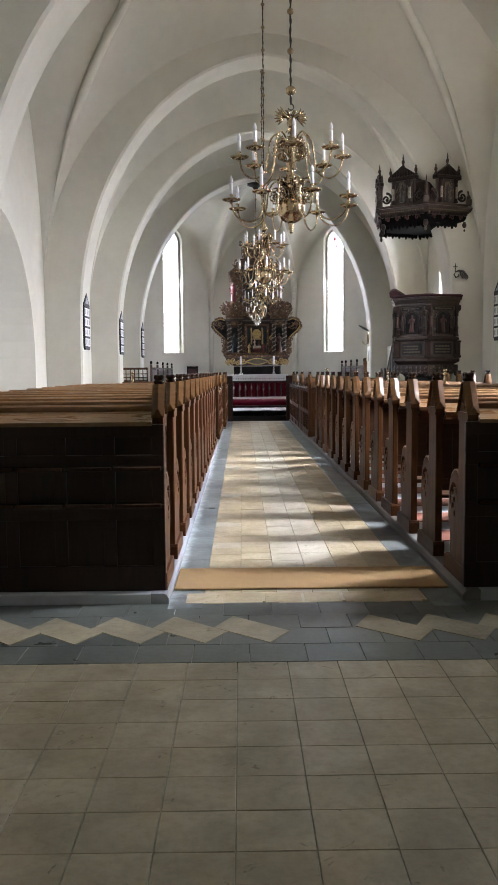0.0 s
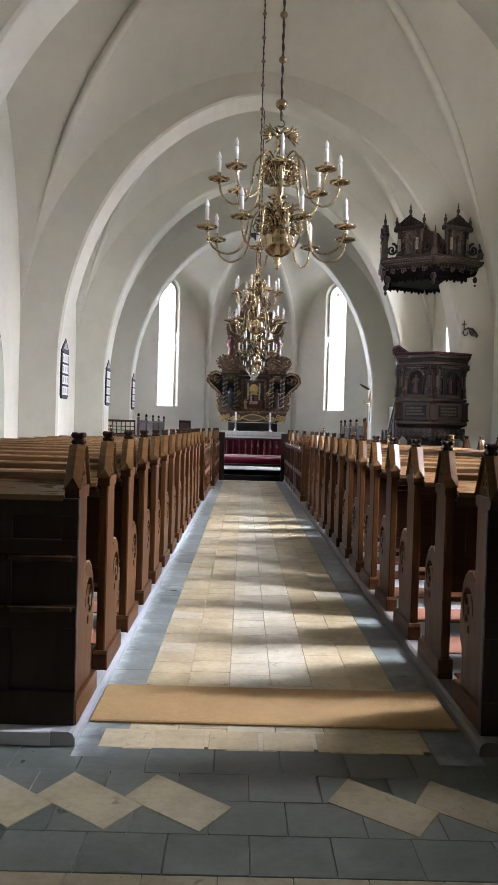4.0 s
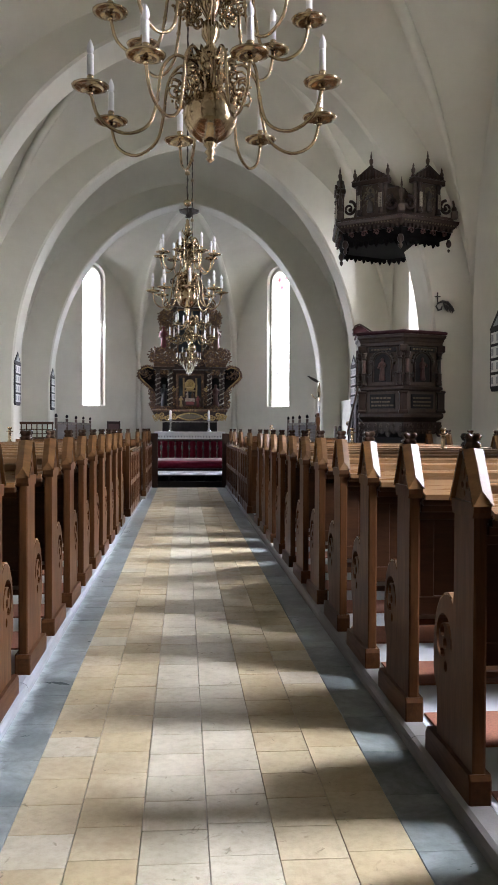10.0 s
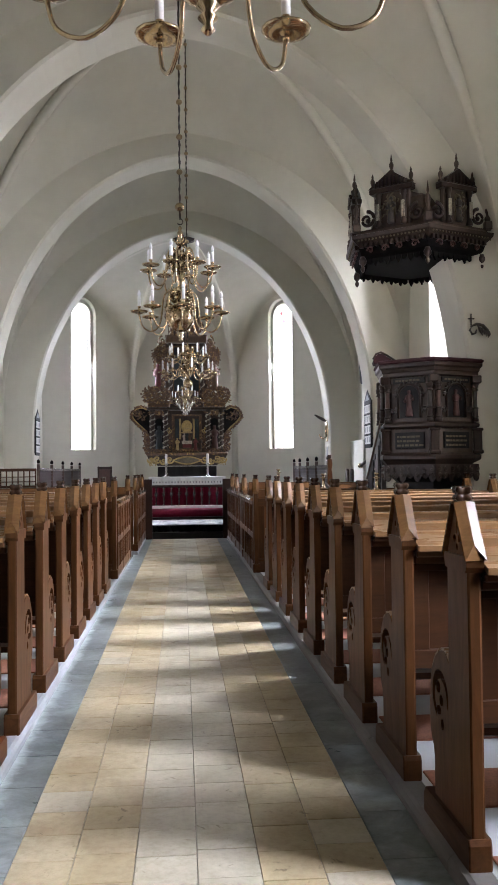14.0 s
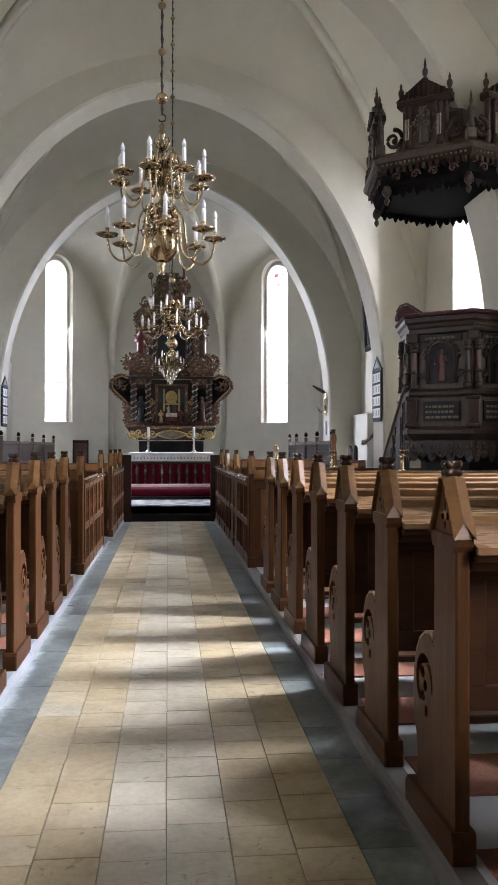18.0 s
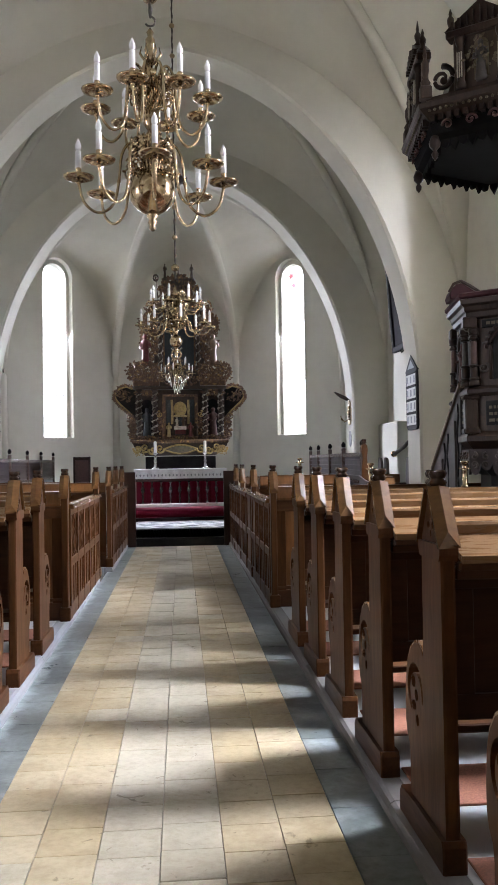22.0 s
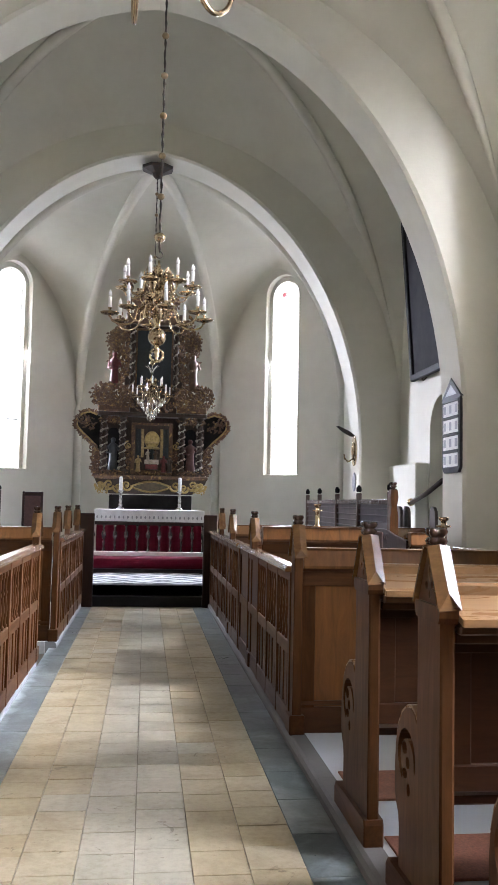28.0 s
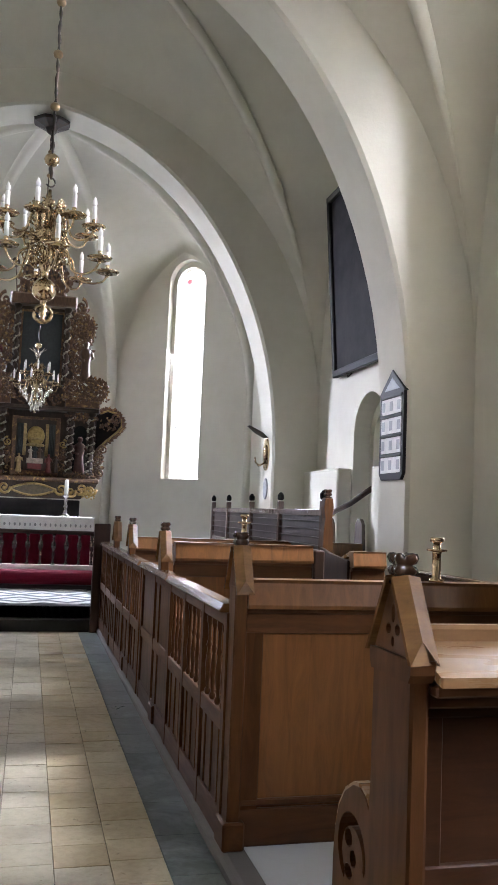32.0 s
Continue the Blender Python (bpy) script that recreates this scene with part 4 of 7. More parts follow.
panel_front(s, 1.05, 3.4, 22.2, 0.0, 1.03, 4, board=wood_golden)
# north side
s = stall("choir_desk", -1, "oak-stained choir desk with framed panels and sloping book board")
gable_post(s, -0.95, 17.25)
gable_post(s, -0.95, 20.04)
panel_front(s, -3.42, -0.98, 17.25, 0.0, 1.01, 3, board=wood_golden)
s = stall("choir_screen", -1, "low oak-stained choir screen with turned balusters")
screen(s, -0.93, 17.32, 19.97, 5)
s = stall("choir_screen", -1, "low oak-stained choir screen with turned balusters")
for y in (21.13, 22.3, 23.65):
    gable_post(s, -0.885, y)
screen(s, -0.865, 21.2, 24.3, 5)
m = Mesh()
m.box(-0.92, -0.7, 24.33, 24.4, -0.06, 1.24, 0.008)
part("end_board", m, wood_dark, s, "dark upright end board")
s = stall("choir_bench", -1, "oak-stained choir bench with panelled back")
panel_front(s, -3.4, -0.93, 21.12, 0.0, 1.0, 4, board=wood_golden)
s = stall("choir_bench", -1, "oak-stained choir bench with panelled back")
panel_front(s, -3.4, -1.75, 22.9, 0.0, 0.98, 3, board=wood_golden)


def spindle_bench(x, ys, side, top=1.74):
    """A long settle beside the chancel wall; its open slatted back stands at x, its seat towards side."""
    b = thing("spindle_bench", "long dark oak settle with open slatted back and small knobs", "bench", (0, 0, 0), group="settles by the chancel walls")
    for y in ys:
        foot = DECK if y < 24.62 else 0.28
        m = Mesh()
        m.box(x - 0.028, x + 0.028, y - 0.03, y + 0.03, foot, top - 0.1, 0.006)
        o = part("post", m, settle_wood, b)
        k = Mesh()
        k.box(x - 0.03, x + 0.03, y - 0.03, y + 0.03, top - 0.09, top - 0.02, 0.014)
        k.ball((x, y, top - 0.025), 0.022, 8, 5)
        part("knob", k, near_black, o, "dark turned knob")
        m = Mesh()
        m.box(*sorted((x + side * 0.42, x + side * 0.47)), y - 0.025, y + 0.025, foot, 0.68, 0.005)
        part("leg", m, wood_dark, o)
    y0, y1 = ys[0], ys[-1]
    for za, zb in ((1.5, 1.56), (1.12, 1.17), (0.8, 0.86)):
        m = Mesh()
        m.box(x - 0.02, x + 0.02, y0, y1, za, zb, 0.005)
        part("rail", m, settle_wood, b)
    m = Mesh()
    m.box(*sorted((x + side * 0.01, x + side * 0.022)), y0, y1, 0.86, 1.5)
    part("back_board", m, wood_dark, b, "dark boarded back")
    for i in range(4):
        z = 1.22 + 0.075 * i
        m = Mesh()
        m.box(x - 0.014, x + 0.008, y0, y1, z, z + 0.014, 0.003) if side > 0 else m.box(x - 0.008, x + 0.014, y0, y1, z, z + 0.014, 0.003)
        part("slat", m, wood_dark, b)
    m = Mesh()
    m.box(*sorted((x, x + side * 0.48)), y0, y1, 0.68, 0.72, 0.008)
    part("seat", m, wood_y, b)


spindle_bench(2.62, (21.2, 22.55, 23.75, 24.95, 25.9), 1)
spindle_bench(-2.85, (22.7, 24.4, 26.1, 27.7, 29.4), -1)

# broad end post of the southern settle, with a pair of horned knobs
e = thing("bench_end_post", "broad brown end post of the settle with horned knobs", "post", (2.63, 21.12, DECK))
m = Mesh()
m.prism([(-0.045, 0.0), (0.045, 0.0), (0.045, 1.3), (0.03, 1.42), (0.045, 1.52), (0.036, 1.6), (-0.036, 1.6), (-0.045, 1.52), (-0.03, 1.42), (-0.045, 1.3)], "y", -0.045, 0.045, 0.006)
recalc(part("shaft", m, wood_z, e))
part("knob", lobed_knob(0, 0, 1.598), knob_wood, e, "dark horned knob")

# narrow dark settle beside the chancel door, its ends rounded at the top
e = thing("door_settle", "narrow dark oak settle with rounded upright ends", "settle", (3.66, 23.45, DECK))
for x in (-0.24, -0.14, 0.24):
    m = Mesh()
    m.prism([(-0.16, 0.0), (0.16, 0.0), (0.15, 1.1), (0.12, 1.36), (0.06, 1.43), (-0.02, 1.42), (-0.08, 1.36), (-0.1, 1.1)], "x", x - 0.022, x + 0.022, 0.008)
    recalc(part("end_board", m, carved, e))
m = Mesh()
m.box(-0.22, 0.22, -0.15, 0.14, 0.42, 0.46, 0.006)
part("seat", m, wood_dark, e)
m = Mesh()
m.box(-0.22, 0.22, 0.1, 0.125, 0.46, 1.0, 0.004)
part("back_board", m, wood_dark, e)

# open lattice settle against the northern wall
lt = thing("lattice_bench", "brown settle with an open square lattice back", "bench", (-3.47, 23.6, DECK))
for z0, z1 in ((1.1, 1.15), (1.44, 1.5), (0.42, 0.46)):
    m = Mesh()
    m.box(-0.43, 0.43, -0.02, 0.02, z0, z1, 0.005)
    part("rail", m, wood_x, lt)
for i in range(8):
    x = -0.41 + 0.82 * i / 7
    m = Mesh()
    m.box(x - 0.012, x + 0.012, -0.014, 0.014, 0.0 if i in (0, 7) else 1.1, 1.5, 0.003)
    part("upright", m, wood_z, lt)
for z in (1.225, 1.325):
    m = Mesh()
    m.box(-0.41, 0.41, -0.01, 0.01, z - 0.01, z + 0.01, 0.002)
    part("slat", m, wood_x, lt)
m = Mesh()
m.box(-0.43, 0.43, -0.42, 0.0, 0.4, 0.44, 0.008)
part("seat", m, wood_x, lt)
for x in (-0.4, 0.4):
    m = Mesh()
    m.box(x - 0.025, x + 0.025, -0.41, -0.36, 0, 0.4, 0.004)
    part("leg", m, wood_dark, lt)

# high-backed chairs beside the altar steps
def high_chair(x, y, rot, back, label):
    c = thing("high_backed_chair", label, "chair", (x, y, 0.28), rot)
    for sx in (-0.165, 0.165):
        m = Mesh()
        m.box(sx - 0.022, sx + 0.022, 0.16, 0.21, 0, 1.3, 0.006)
        o = part("back_post", m, wood_dark, c)
        k = Mesh()
        k.ball((sx, 0.185, 1.315), 0.026, 9, 6)
        part("knob", k, wood_dark, o)
        m = Mesh()
        m.box(sx - 0.022, sx + 0.022, -0.22, -0.175, 0, 0.46, 0.005)
        part("leg", m, wood_dark, c)
    m = Mesh()
    m.box(-0.19, 0.19, -0.22, 0.2, 0.44, 0.49, 0.012)
    part("seat", m, back, c)
    for z0, z1 in ((0.62, 0.68), (1.26, 1.33)):
        m = Mesh()
        m.box(-0.15, 0.15, 0.168, 0.202, z0, z1, 0.006)
        part("back_rail", m, wood_dark, c)
    m = Mesh()
    m.box(-0.145, 0.145, 0.176, 0.194, 0.68, 1.26, 0.004)
    part("back_panel", m, back, c)
    return c


high_chair(-2.06, 28.2, 0.1, rose, "dark high-backed chair with a faded red back panel")

# coir mat at the start of the aisle
m = Mesh()
m.box(-0.91, 0.9, 5.5, 6.07, 0.001, 0.016, 0.006)
tagged(part("mat", m, coir), "ochre coir runner mat across the aisle", "mat")

# altar steps, rail, altar
m = Mesh()
m.box(-AW, AW, 24.62, AE, -0.05, 0.28)
structure("chancel_floor", m, tile_blue, "raised chancel floor of grey stone", "floor")
for y0, y1, z1 in ((24.42, 24.62, 0.14), (24.62, 24.78, 0.285)):
    m = Mesh()
    m.box(-0.84, 0.98, y0, y1, -0.02, z1, 0.008)
    tagged(part("altar_step", m, black_paint), "black-painted wooden altar step", "step", group="steps before the altar")
rug_m, nt, b_ = mat("black_and_white_woven_rug", (0.6, 0.6, 0.58), 0.95)
v = coords(nt, (1, 1, 1), True)
sep = nt.nodes.new("ShaderNodeSeparateXYZ")
nt.links.new(v, sep.inputs[0])


def fold(sock, period):
    a = nt.nodes.new("ShaderNodeMath")
    a.operation = "PINGPONG"
    a.inputs[1].default_value = period
    nt.links.new(sock, a.inputs[0])
    return a.outputs[0]


def calc(op, a, c):
    n = nt.nodes.new("ShaderNodeMath")
    n.operation = op
    for i, q in enumerate((a, c)):
        if isinstance(q, float):
            n.inputs[i].default_value = q
        else:
            nt.links.new(q, n.inputs[i])
    return n.outputs[0]


diamond = calc("ADD", calc("ADD", calc("MULTIPLY", fold(sep.outputs[0], 0.29), 0.9), fold(sep.outputs[1], 0.6)), calc("MULTIPLY", noise_tex(nt, v, 9, 3), 0.07))
stripe = fold(diamond, 0.16)
fray = noise_tex(nt, v, 120, 3)
pat = ramp(nt, calc("ADD", stripe, calc("MULTIPLY", fray, 0.05)), [(0.085, (0, 0, 0)), (0.12, (1, 1, 1))])
nt.links.new(mix(nt, (0.09, 0.095, 0.1), (0.5, 0.5, 0.47), pat), b_.inputs["Base Color"])
bump(nt, b_, fray, 0.6, 0.004)
m = Mesh()
m.box(-0.78, 0.93, 24.79, 26.7, 0.282, 0.292, 0.003)
tagged(part("rug", m, rug_m), "black and white zigzag woven rug before the altar rail", "rug")

r = thing("altar_rail", "dark oak altar rail with turned balusters and crimson kneeler", "altar rail", (0.06, 27.0, 0.28))
m = Mesh()
m.box(-1.05, 1.05, -0.05, 0.05, 0.79, 0.85, 0.012)
part("hand_rail", m, wood_dark, r)
m = Mesh()
m.box(-1.05, 1.05, -0.055, 0.06, 0.25, 0.338, 0.006)
part("base_rail", m, linen, r, "white-covered lower rail")
for i in range(11):
    m = Mesh()
    m.lathe([(0.03, 0.335), (0.032, 0.36), (0.016, 0.372), (0.026, 0.39), (0.014, 0.405), (0.018, 0.44), (0.026, 0.5), (0.014, 0.53), (0.02, 0.55), (0.034, 0.59), (0.04, 0.63), (0.034, 0.665), (0.014, 0.7), (0.026, 0.715), (0.014, 0.73), (0.02, 0.76), (0.03, 0.79)], 14, (-0.94 + 0.188 * i, 0, 0))
    part("baluster", m, rail_wood, r, "glossy dark turned baluster")
m = Mesh()
m.prism([(-0.36, 0.08)] + [(-0.33 - 0.08 * math.sin(q), 0.17 - 0.09 * math.cos(q)) for q in [math.pi * k / 8 for k in range(1, 8)]] + [(-0.3, 0.268), (-0.18, 0.278), (-0.08, 0.262), (-0.06, 0.23), (-0.06, 0.08)], "x", -1.05, 1.05, 0.01)
recalc(part("kneeler", m, velvet, r, "crimson velvet kneeling cushion"))
m = Mesh()
m.box(-1.05, 1.05, -0.36, -0.02, 0.0, 0.07)
part("kneeler_base", m, black_paint, r)
for x in (-1.07, 1.07):
    m = Mesh()
    m.box(x - 0.05, x + 0.05, -0.06, 0.06, 0, 0.9, 0.01)
    part("post", m, wood_dark, r)

a = thing("altar", "altar table with crimson velvet front", "altar", (0.08, 28.0, 0.28))
m = Mesh()
m.box(-0.94, 0.94, -0.3, 0.5, 0.0, 1.03, 0.01)
part("body", m, wood_dark, a)
fr = Mesh()
n = 80
vs, fs = [], []
for i in range(n + 1):
    x = -0.94 + 1.88 * i / n
    w = 0.012 * math.sin(i * 0.9) + 0.006 * math.sin(i * 2.3)
    vs += [(x, -0.315 + w, 0.02), (x, -0.325 + w * 0.3, 1.01)]
for i in range(n):
    fs.append((2 * i, 2 * i + 2, 2 * i + 3, 2 * i + 1))
fr.add(vs, fs, True)
part("frontal", fr, velvet, a, "hanging crimson velvet frontal")
cl = thing("altar_cloth", "white lace-edged linen cloth on the altar", "tablecloth", (0.08, 28.0, 1.31))
m = Mesh()
m.box(-0.985, 0.985, -0.36, 0.52, 0.0, 0.014, 0.004)
part("top", m, linen, cl)
m = Mesh()
vs, fs = [], []
for i in range(n + 1):
    x = -0.985 + 1.97 * i / n
    w = 0.006 * math.sin(i * 0.7)
    vs += [(x, -0.362, 0.012), (x, -0.364 + w, -0.21 - 0.012 * abs(math.sin(i * math.pi / 4)))]
for i in range(n):
    fs.append((2 * i, 2 * i + 1, 2 * i + 3, 2 * i + 2))
m.add(vs, fs, True)
part("hanging_edge", m, linen, cl, "lace-edged hanging front")
lace = Mesh()
for i in range(25):
    x = -0.93 + 0.0775 * i
    lace.prism([(x + 0.014 * math.cos(q) * (1 + 0.3 * (i % 2)), -0.12 + 0.028 * math.sin(q)) for q in [math.pi / 3 * k for k in range(6)]], "y", -0.371, -0.368)
tagged(part("lace_motif", lace, lead, cl, "row of small grey lace motifs"), kind="stuff")

for x in (-0.46, 0.62):
    c = thing("altar_candlestick", "silvered candlestick with a white candle on the altar", "candlestick", (x, 28.05, 1.324), group="altar candlesticks")
    m = Mesh()
    m.lathe([(0.075, 0), (0.078, 0.015), (0.05, 0.035), (0.025, 0.06), (0.035, 0.09), (0.02, 0.12), (0.034, 0.17), (0.02, 0.22), (0.028, 0.26), (0.02, 0.3), (0.05, 0.335), (0.055, 0.345), (0.02, 0.35)], 14)
    part("stem", m, silver, c)
    m = Mesh()
    m.lathe([(0.032, 0.35), (0.032, 0.58), (0.024, 0.6), (0.004, 0.605)], 12)
    part("candle", m, candle_wax, c, "thick white candle")

# carved and painted altarpiece
P = thing("altarpiece", "tall carved baroque altarpiece of dark oak with gilding and painted figures", "altarpiece", (0.09, 29.1, 0.28))
rng2 = random.Random(11)


def twisted(x, y, z0, z1, r, turns=7):
    m = Mesh()
    n = 44
    path = [(x + 0.3 * r * math.cos(2 * math.pi * turns * i / n), y + 0.3 * r * math.sin(2 * math.pi * turns * i / n), z0 + (z1 - z0) * i / n) for i in range(n + 1)]
    m.tube(path, [r * (0.8 + 0.12 * math.sin(2 * math.pi * turns * i / n * 2)) for i in range(n + 1)], 9)
    m.box(x - r * 1.3, x + r * 1.3, y - r * 1.3, y + r * 1.3, z0 - 0.07, z0 + 0.01, 0.01)
    m.lathe([(r * 0.8, 0), (r * 1.4, 0.06), (r * 1.5, 0.09), (r * 1.1, 0.1)], 10, (x, y, z1 - 0.03))
    return m


def vine(x, y, z0, z1, r, turns=7):
    m = Mesh()
    n = 72
    m.tube([(x + r * 0.95 * math.cos(2 * math.pi * turns * i / n + 1.6), y + r * 0.95 * math.sin(2 * math.pi * turns * i / n + 1.6), z0 + (z1 - z0) * i / n) for i in range(n + 1)], r * 0.16, 6)
    for i in range(n):
        a = 2 * math.pi * turns * i / n + 1.6 + rng2.uniform(-0.3, 0.3)
        if rng2.random() < 0.72:
            m.ball((x + r * 1.08 * math.cos(a), y + r * 1.08 * math.sin(a), z0 + (z1 - z0) * i / n + rng2.uniform(-0.012, 0.012)), r * rng2.uniform(0.22, 0.46), 6, 4)
    return m


def spiral(cx, cz, r, y, turn, way=1, loops=1.4, thick=0.03):
    m = Mesh()
    n = 26
    pts, rad = [], []
    for i in range(n + 1):
        f = i / n
        rr = r * (1 - 0.82 * f)
        a = turn + way * 2 * math.pi * loops * f
        pts.append((cx + rr * math.cos(a), y - 0.015 * math.sin(3 * f), cz + rr * math.sin(a)))
        rad.append(thick * (1 - 0.5 * f))
    m.tube(pts, rad, 6)
    m.ball(pts[-1], thick * 1.3, 7, 5)
    return m


def leaf(m, x, y, z, ang, ln, w):
    """A small curled leaf in the wall's plane."""
    c, s = math.cos(ang), math.sin(ang)
    pts = []
    for t, h, lift in ((0, 0.25, 0), (0.3, 1, 0.3), (0.65, 0.8, 0.5), (1, 0.05, 0.15)):
        for side in (-1, 0, 1):
            px, pz = t * ln, side * h * w
            pts.append((x + c * px - s * pz, y - lift * w - (0.35 * w if side == 0 else 0), z + s * px + c * pz))
    fs = []
    for i in range(3):
        for k in range(2):
            fs.append((i * 3 + k, i * 3 + k + 1, (i + 1) * 3 + k + 1, (i + 1) * 3 + k))
    m.add(pts, fs, True)


def foliage(cx, cz, rx, rz, y, n, size=0.075):
    m = Mesh()
    size *= 0.72
    for _ in range(int(n * 1.7)):
        a, q = rng2.uniform(0, 2 * math.pi), math.sqrt(rng2.random())
        x, z = cx + rx * q * math.cos(a), cz + rz * q * math.sin(a)
        leaf(m, x, y + rng2.uniform(-0.05, 0.03), z, rng2.uniform(0, 6.28), size * rng2.uniform(0.7, 1.4), size * 0.35)
        if rng2.random() < 0.35:
            m.ball((x, y - 0.03, z), size * 0.3, 6, 4)
    return m


def figure(x, y, z, h, lean=0.0):
    """A plain standing carved figure."""
    m = Mesh()
    r = h * 0.14
    m.lathe([(r * 0.95, 0), (r * 1.1, h * 0.05), (r * 0.85, h * 0.3), (r * 0.75, h * 0.5), (r * 1.05, h * 0.68), (r * 0.95, h * 0.78), (r * 0.35, h * 0.83), (r * 0.42, h * 0.87), (r * 0.55, h * 0.93), (r * 0.3, h * 0.99)], 9, (x, y, z), 0, True, 1, 0.8)
    m.tube([(x - r, y, z + h * 0.75), (x - r * 1.25, y - r * 0.5, z + h * 0.55), (x - r * 0.3, y - r * 1.0, z + h * 0.52)], r * 0.25, 6)
    m.tube([(x + r, y, z + h * 0.75), (x + r * 1.3, y - r * 0.5, z + h * 0.6), (x + r * 0.9, y - r * 1.0, z + h * 0.7)], r * 0.25, 6)
    return m


def bx(name, x0, x1, y0, y1, z0, z1, material, c=0.01, label="", parent=None):
    m = Mesh()
    m.box(x0, x1, y0, y1, z0, z1, c)
    return part(name, m, material, parent or P, label)


bx("plinth", -0.85, 0.85, -0.3, 0.5, 0.0, 1.32, canvas_dark)
m = Mesh()
m.prism([(-0.85, 1.34), (0.85, 1.34), (1.0, 1.42), (1.12, 1.54), (1.16, 1.63), (-1.16, 1.63), (-1.12, 1.54), (-1.0, 1.42)], "y", -0.235, 0.25)
recalc(part("predella_front", m, carved, P, "curved predella board"))
bx("predella_cornice", -1.18, 1.18, -0.3, 0.32, 1.62, 1.7, carved_gilt, 0.02, "worn half-gilt moulding")
m = Mesh()
m.prism([(-0.36, 1.48), (-0.26, 1.56), (0.26, 1.56), (0.36, 1.48), (0.26, 1.4), (-0.26, 1.4)], "y", -0.25, -0.236)
part("text_field", m, olive, P, "dark lozenge-ended text field")
for sx in (-1, 1):
    for k, (cx, cz, r, t, w) in enumerate(((0.5, 1.5, 0.11, 3.1, 1), (0.68, 1.46, 0.1, 0.3, -1), (0.86, 1.52, 0.11, 3.4, 1), (1.04, 1.5, 0.1, 0.2, -1))):
        part("gilt_scroll", spiral(sx * cx, cz, r, -0.262, t if sx > 0 else math.pi - t, w * sx, 1.3, 0.03), gilt, P, "gilt scroll")
    m = Mesh()
    m.tube([(sx * 0.42 * q / 10, -0.258, 1.48 + 0.1 * math.cos(q / 20 * math.pi)) for q in range(11)], 0.022, 6)
    m.tube([(sx * 0.42 * q / 10, -0.258, 1.48 - 0.1 * math.cos(q / 20 * math.pi)) for q in range(11)], 0.022, 6)
    part("gilt_strap", m, gilt, P, "gilt strapwork")
    m = foliage(sx * 1.0, 1.45, 0.14, 0.1, -0.25, 40, 0.055)
    part("gilt_leafwork", m, gilt, P, "gilt carved leaves")
# main storey
bx("backboard", -1.12, 1.12, 0.08, 0.2, 1.7, 3.02, carved)
for sx in (-1, 1):
    for xx in (1.0, 0.62):
        part("twisted_column", twisted(sx * xx, -0.1, 1.8, 2.92, 0.062), carved, P, "dark twisted column")
        part("vine", vine(sx * xx, -0.1, 1.8, 2.92, 0.062), vine_paint, P, "pale vine wound round a column")
    m = Mesh()
    m.prism([(sx * 0.81 + 0.12 * math.cos(q), 2.62 + 0.12 * math.sin(q)) for q in [math.pi * k / 10 for k in range(11)]] + [(sx * 0.81 - 0.12, 1.8), (sx * 0.81 + 0.12, 1.8)], "y", 0.06, 0.079)
    recalc(part("niche", m, black_paint, P, "dark arched niche"))
    part("figure", figure(sx * 0.81, -0.02, 1.8, 0.72), bluep if sx < 0 else rose, P, "carved standing figure")
    bx("pedestal", sx * 0.81 - 0.14, sx * 0.81 + 0.14, -0.16, 0.08, 1.7, 1.8, carved)
    # side wings: pointed scroll frames edged with leaves
    heart = [(1.16, 3.0), (1.3, 3.06), (1.46, 3.02), (1.56, 2.9), (1.57, 2.76), (1.5, 2.66), (1.4, 2.56), (1.28, 2.45), (1.19, 2.34), (1.14, 2.22)]
    ring = [(sx * a, -0.03, b) for a, b in heart]
    w = Mesh()
    w.tube(ring, [0.022] * 9 + [0.012], 7)
    part("wing_frame", w, gilt, P, "worn gilt scroll frame of the wing")
    m = Mesh()
    m.prism([(sx * a, b) for a, b in heart + [(1.1, 2.3), (1.1, 3.0)]], "y", 0.03, 0.06)
    recalc(part("wing_field", m, canvas_dark, P, "dark painted field"))
    m = Mesh()
    for k in range(len(heart) * 7 - 7):
        f, e = divmod(k, 7)
        (xa, za), (xb, zb) = heart[f], heart[f + 1]
        xx, zz = sx * (xa + (xb - xa) * e / 7), za + (zb - za) * e / 7
        ang = math.atan2(zz - 2.7, xx - sx * 1.3)
        for q in range(3):
            leaf(m, xx, rng2.uniform(-0.04, 0.02), zz, ang + rng2.uniform(-0.9, 0.9), rng2.uniform(0.05, 0.115), rng2.uniform(0.014, 0.028))
    tagged(part("wing_leafwork", m, carved_gilt, P, "carved half-gilt leaf border"), kind="stuff")
    part("wing_leafwork", foliage(sx * 1.32, 2.8, 0.16, 0.15, 0.0, 26, 0.07), carved_gilt, P, "carved brown leafwork")
    part("wing_leafwork", foliage(sx * 1.17, 1.98, 0.09, 0.28, 0.02, 90, 0.08), carved_gilt, P, "carved brown leafwork")
    part("wing_scroll", spiral(sx * 1.48, 2.9, 0.11, -0.04, 1.2, sx, 1.5, 0.024), carved_gilt, P)
    part("wing_scroll", spiral(sx * 1.24, 2.28, 0.1, -0.04, 4.0, -sx, 1.4, 0.026), carved_gilt, P)
    part("wing_scroll", spiral(sx * 1.2, 1.84, 0.1, -0.04, 2.0, sx, 1.4, 0.024), carved_gilt, P)
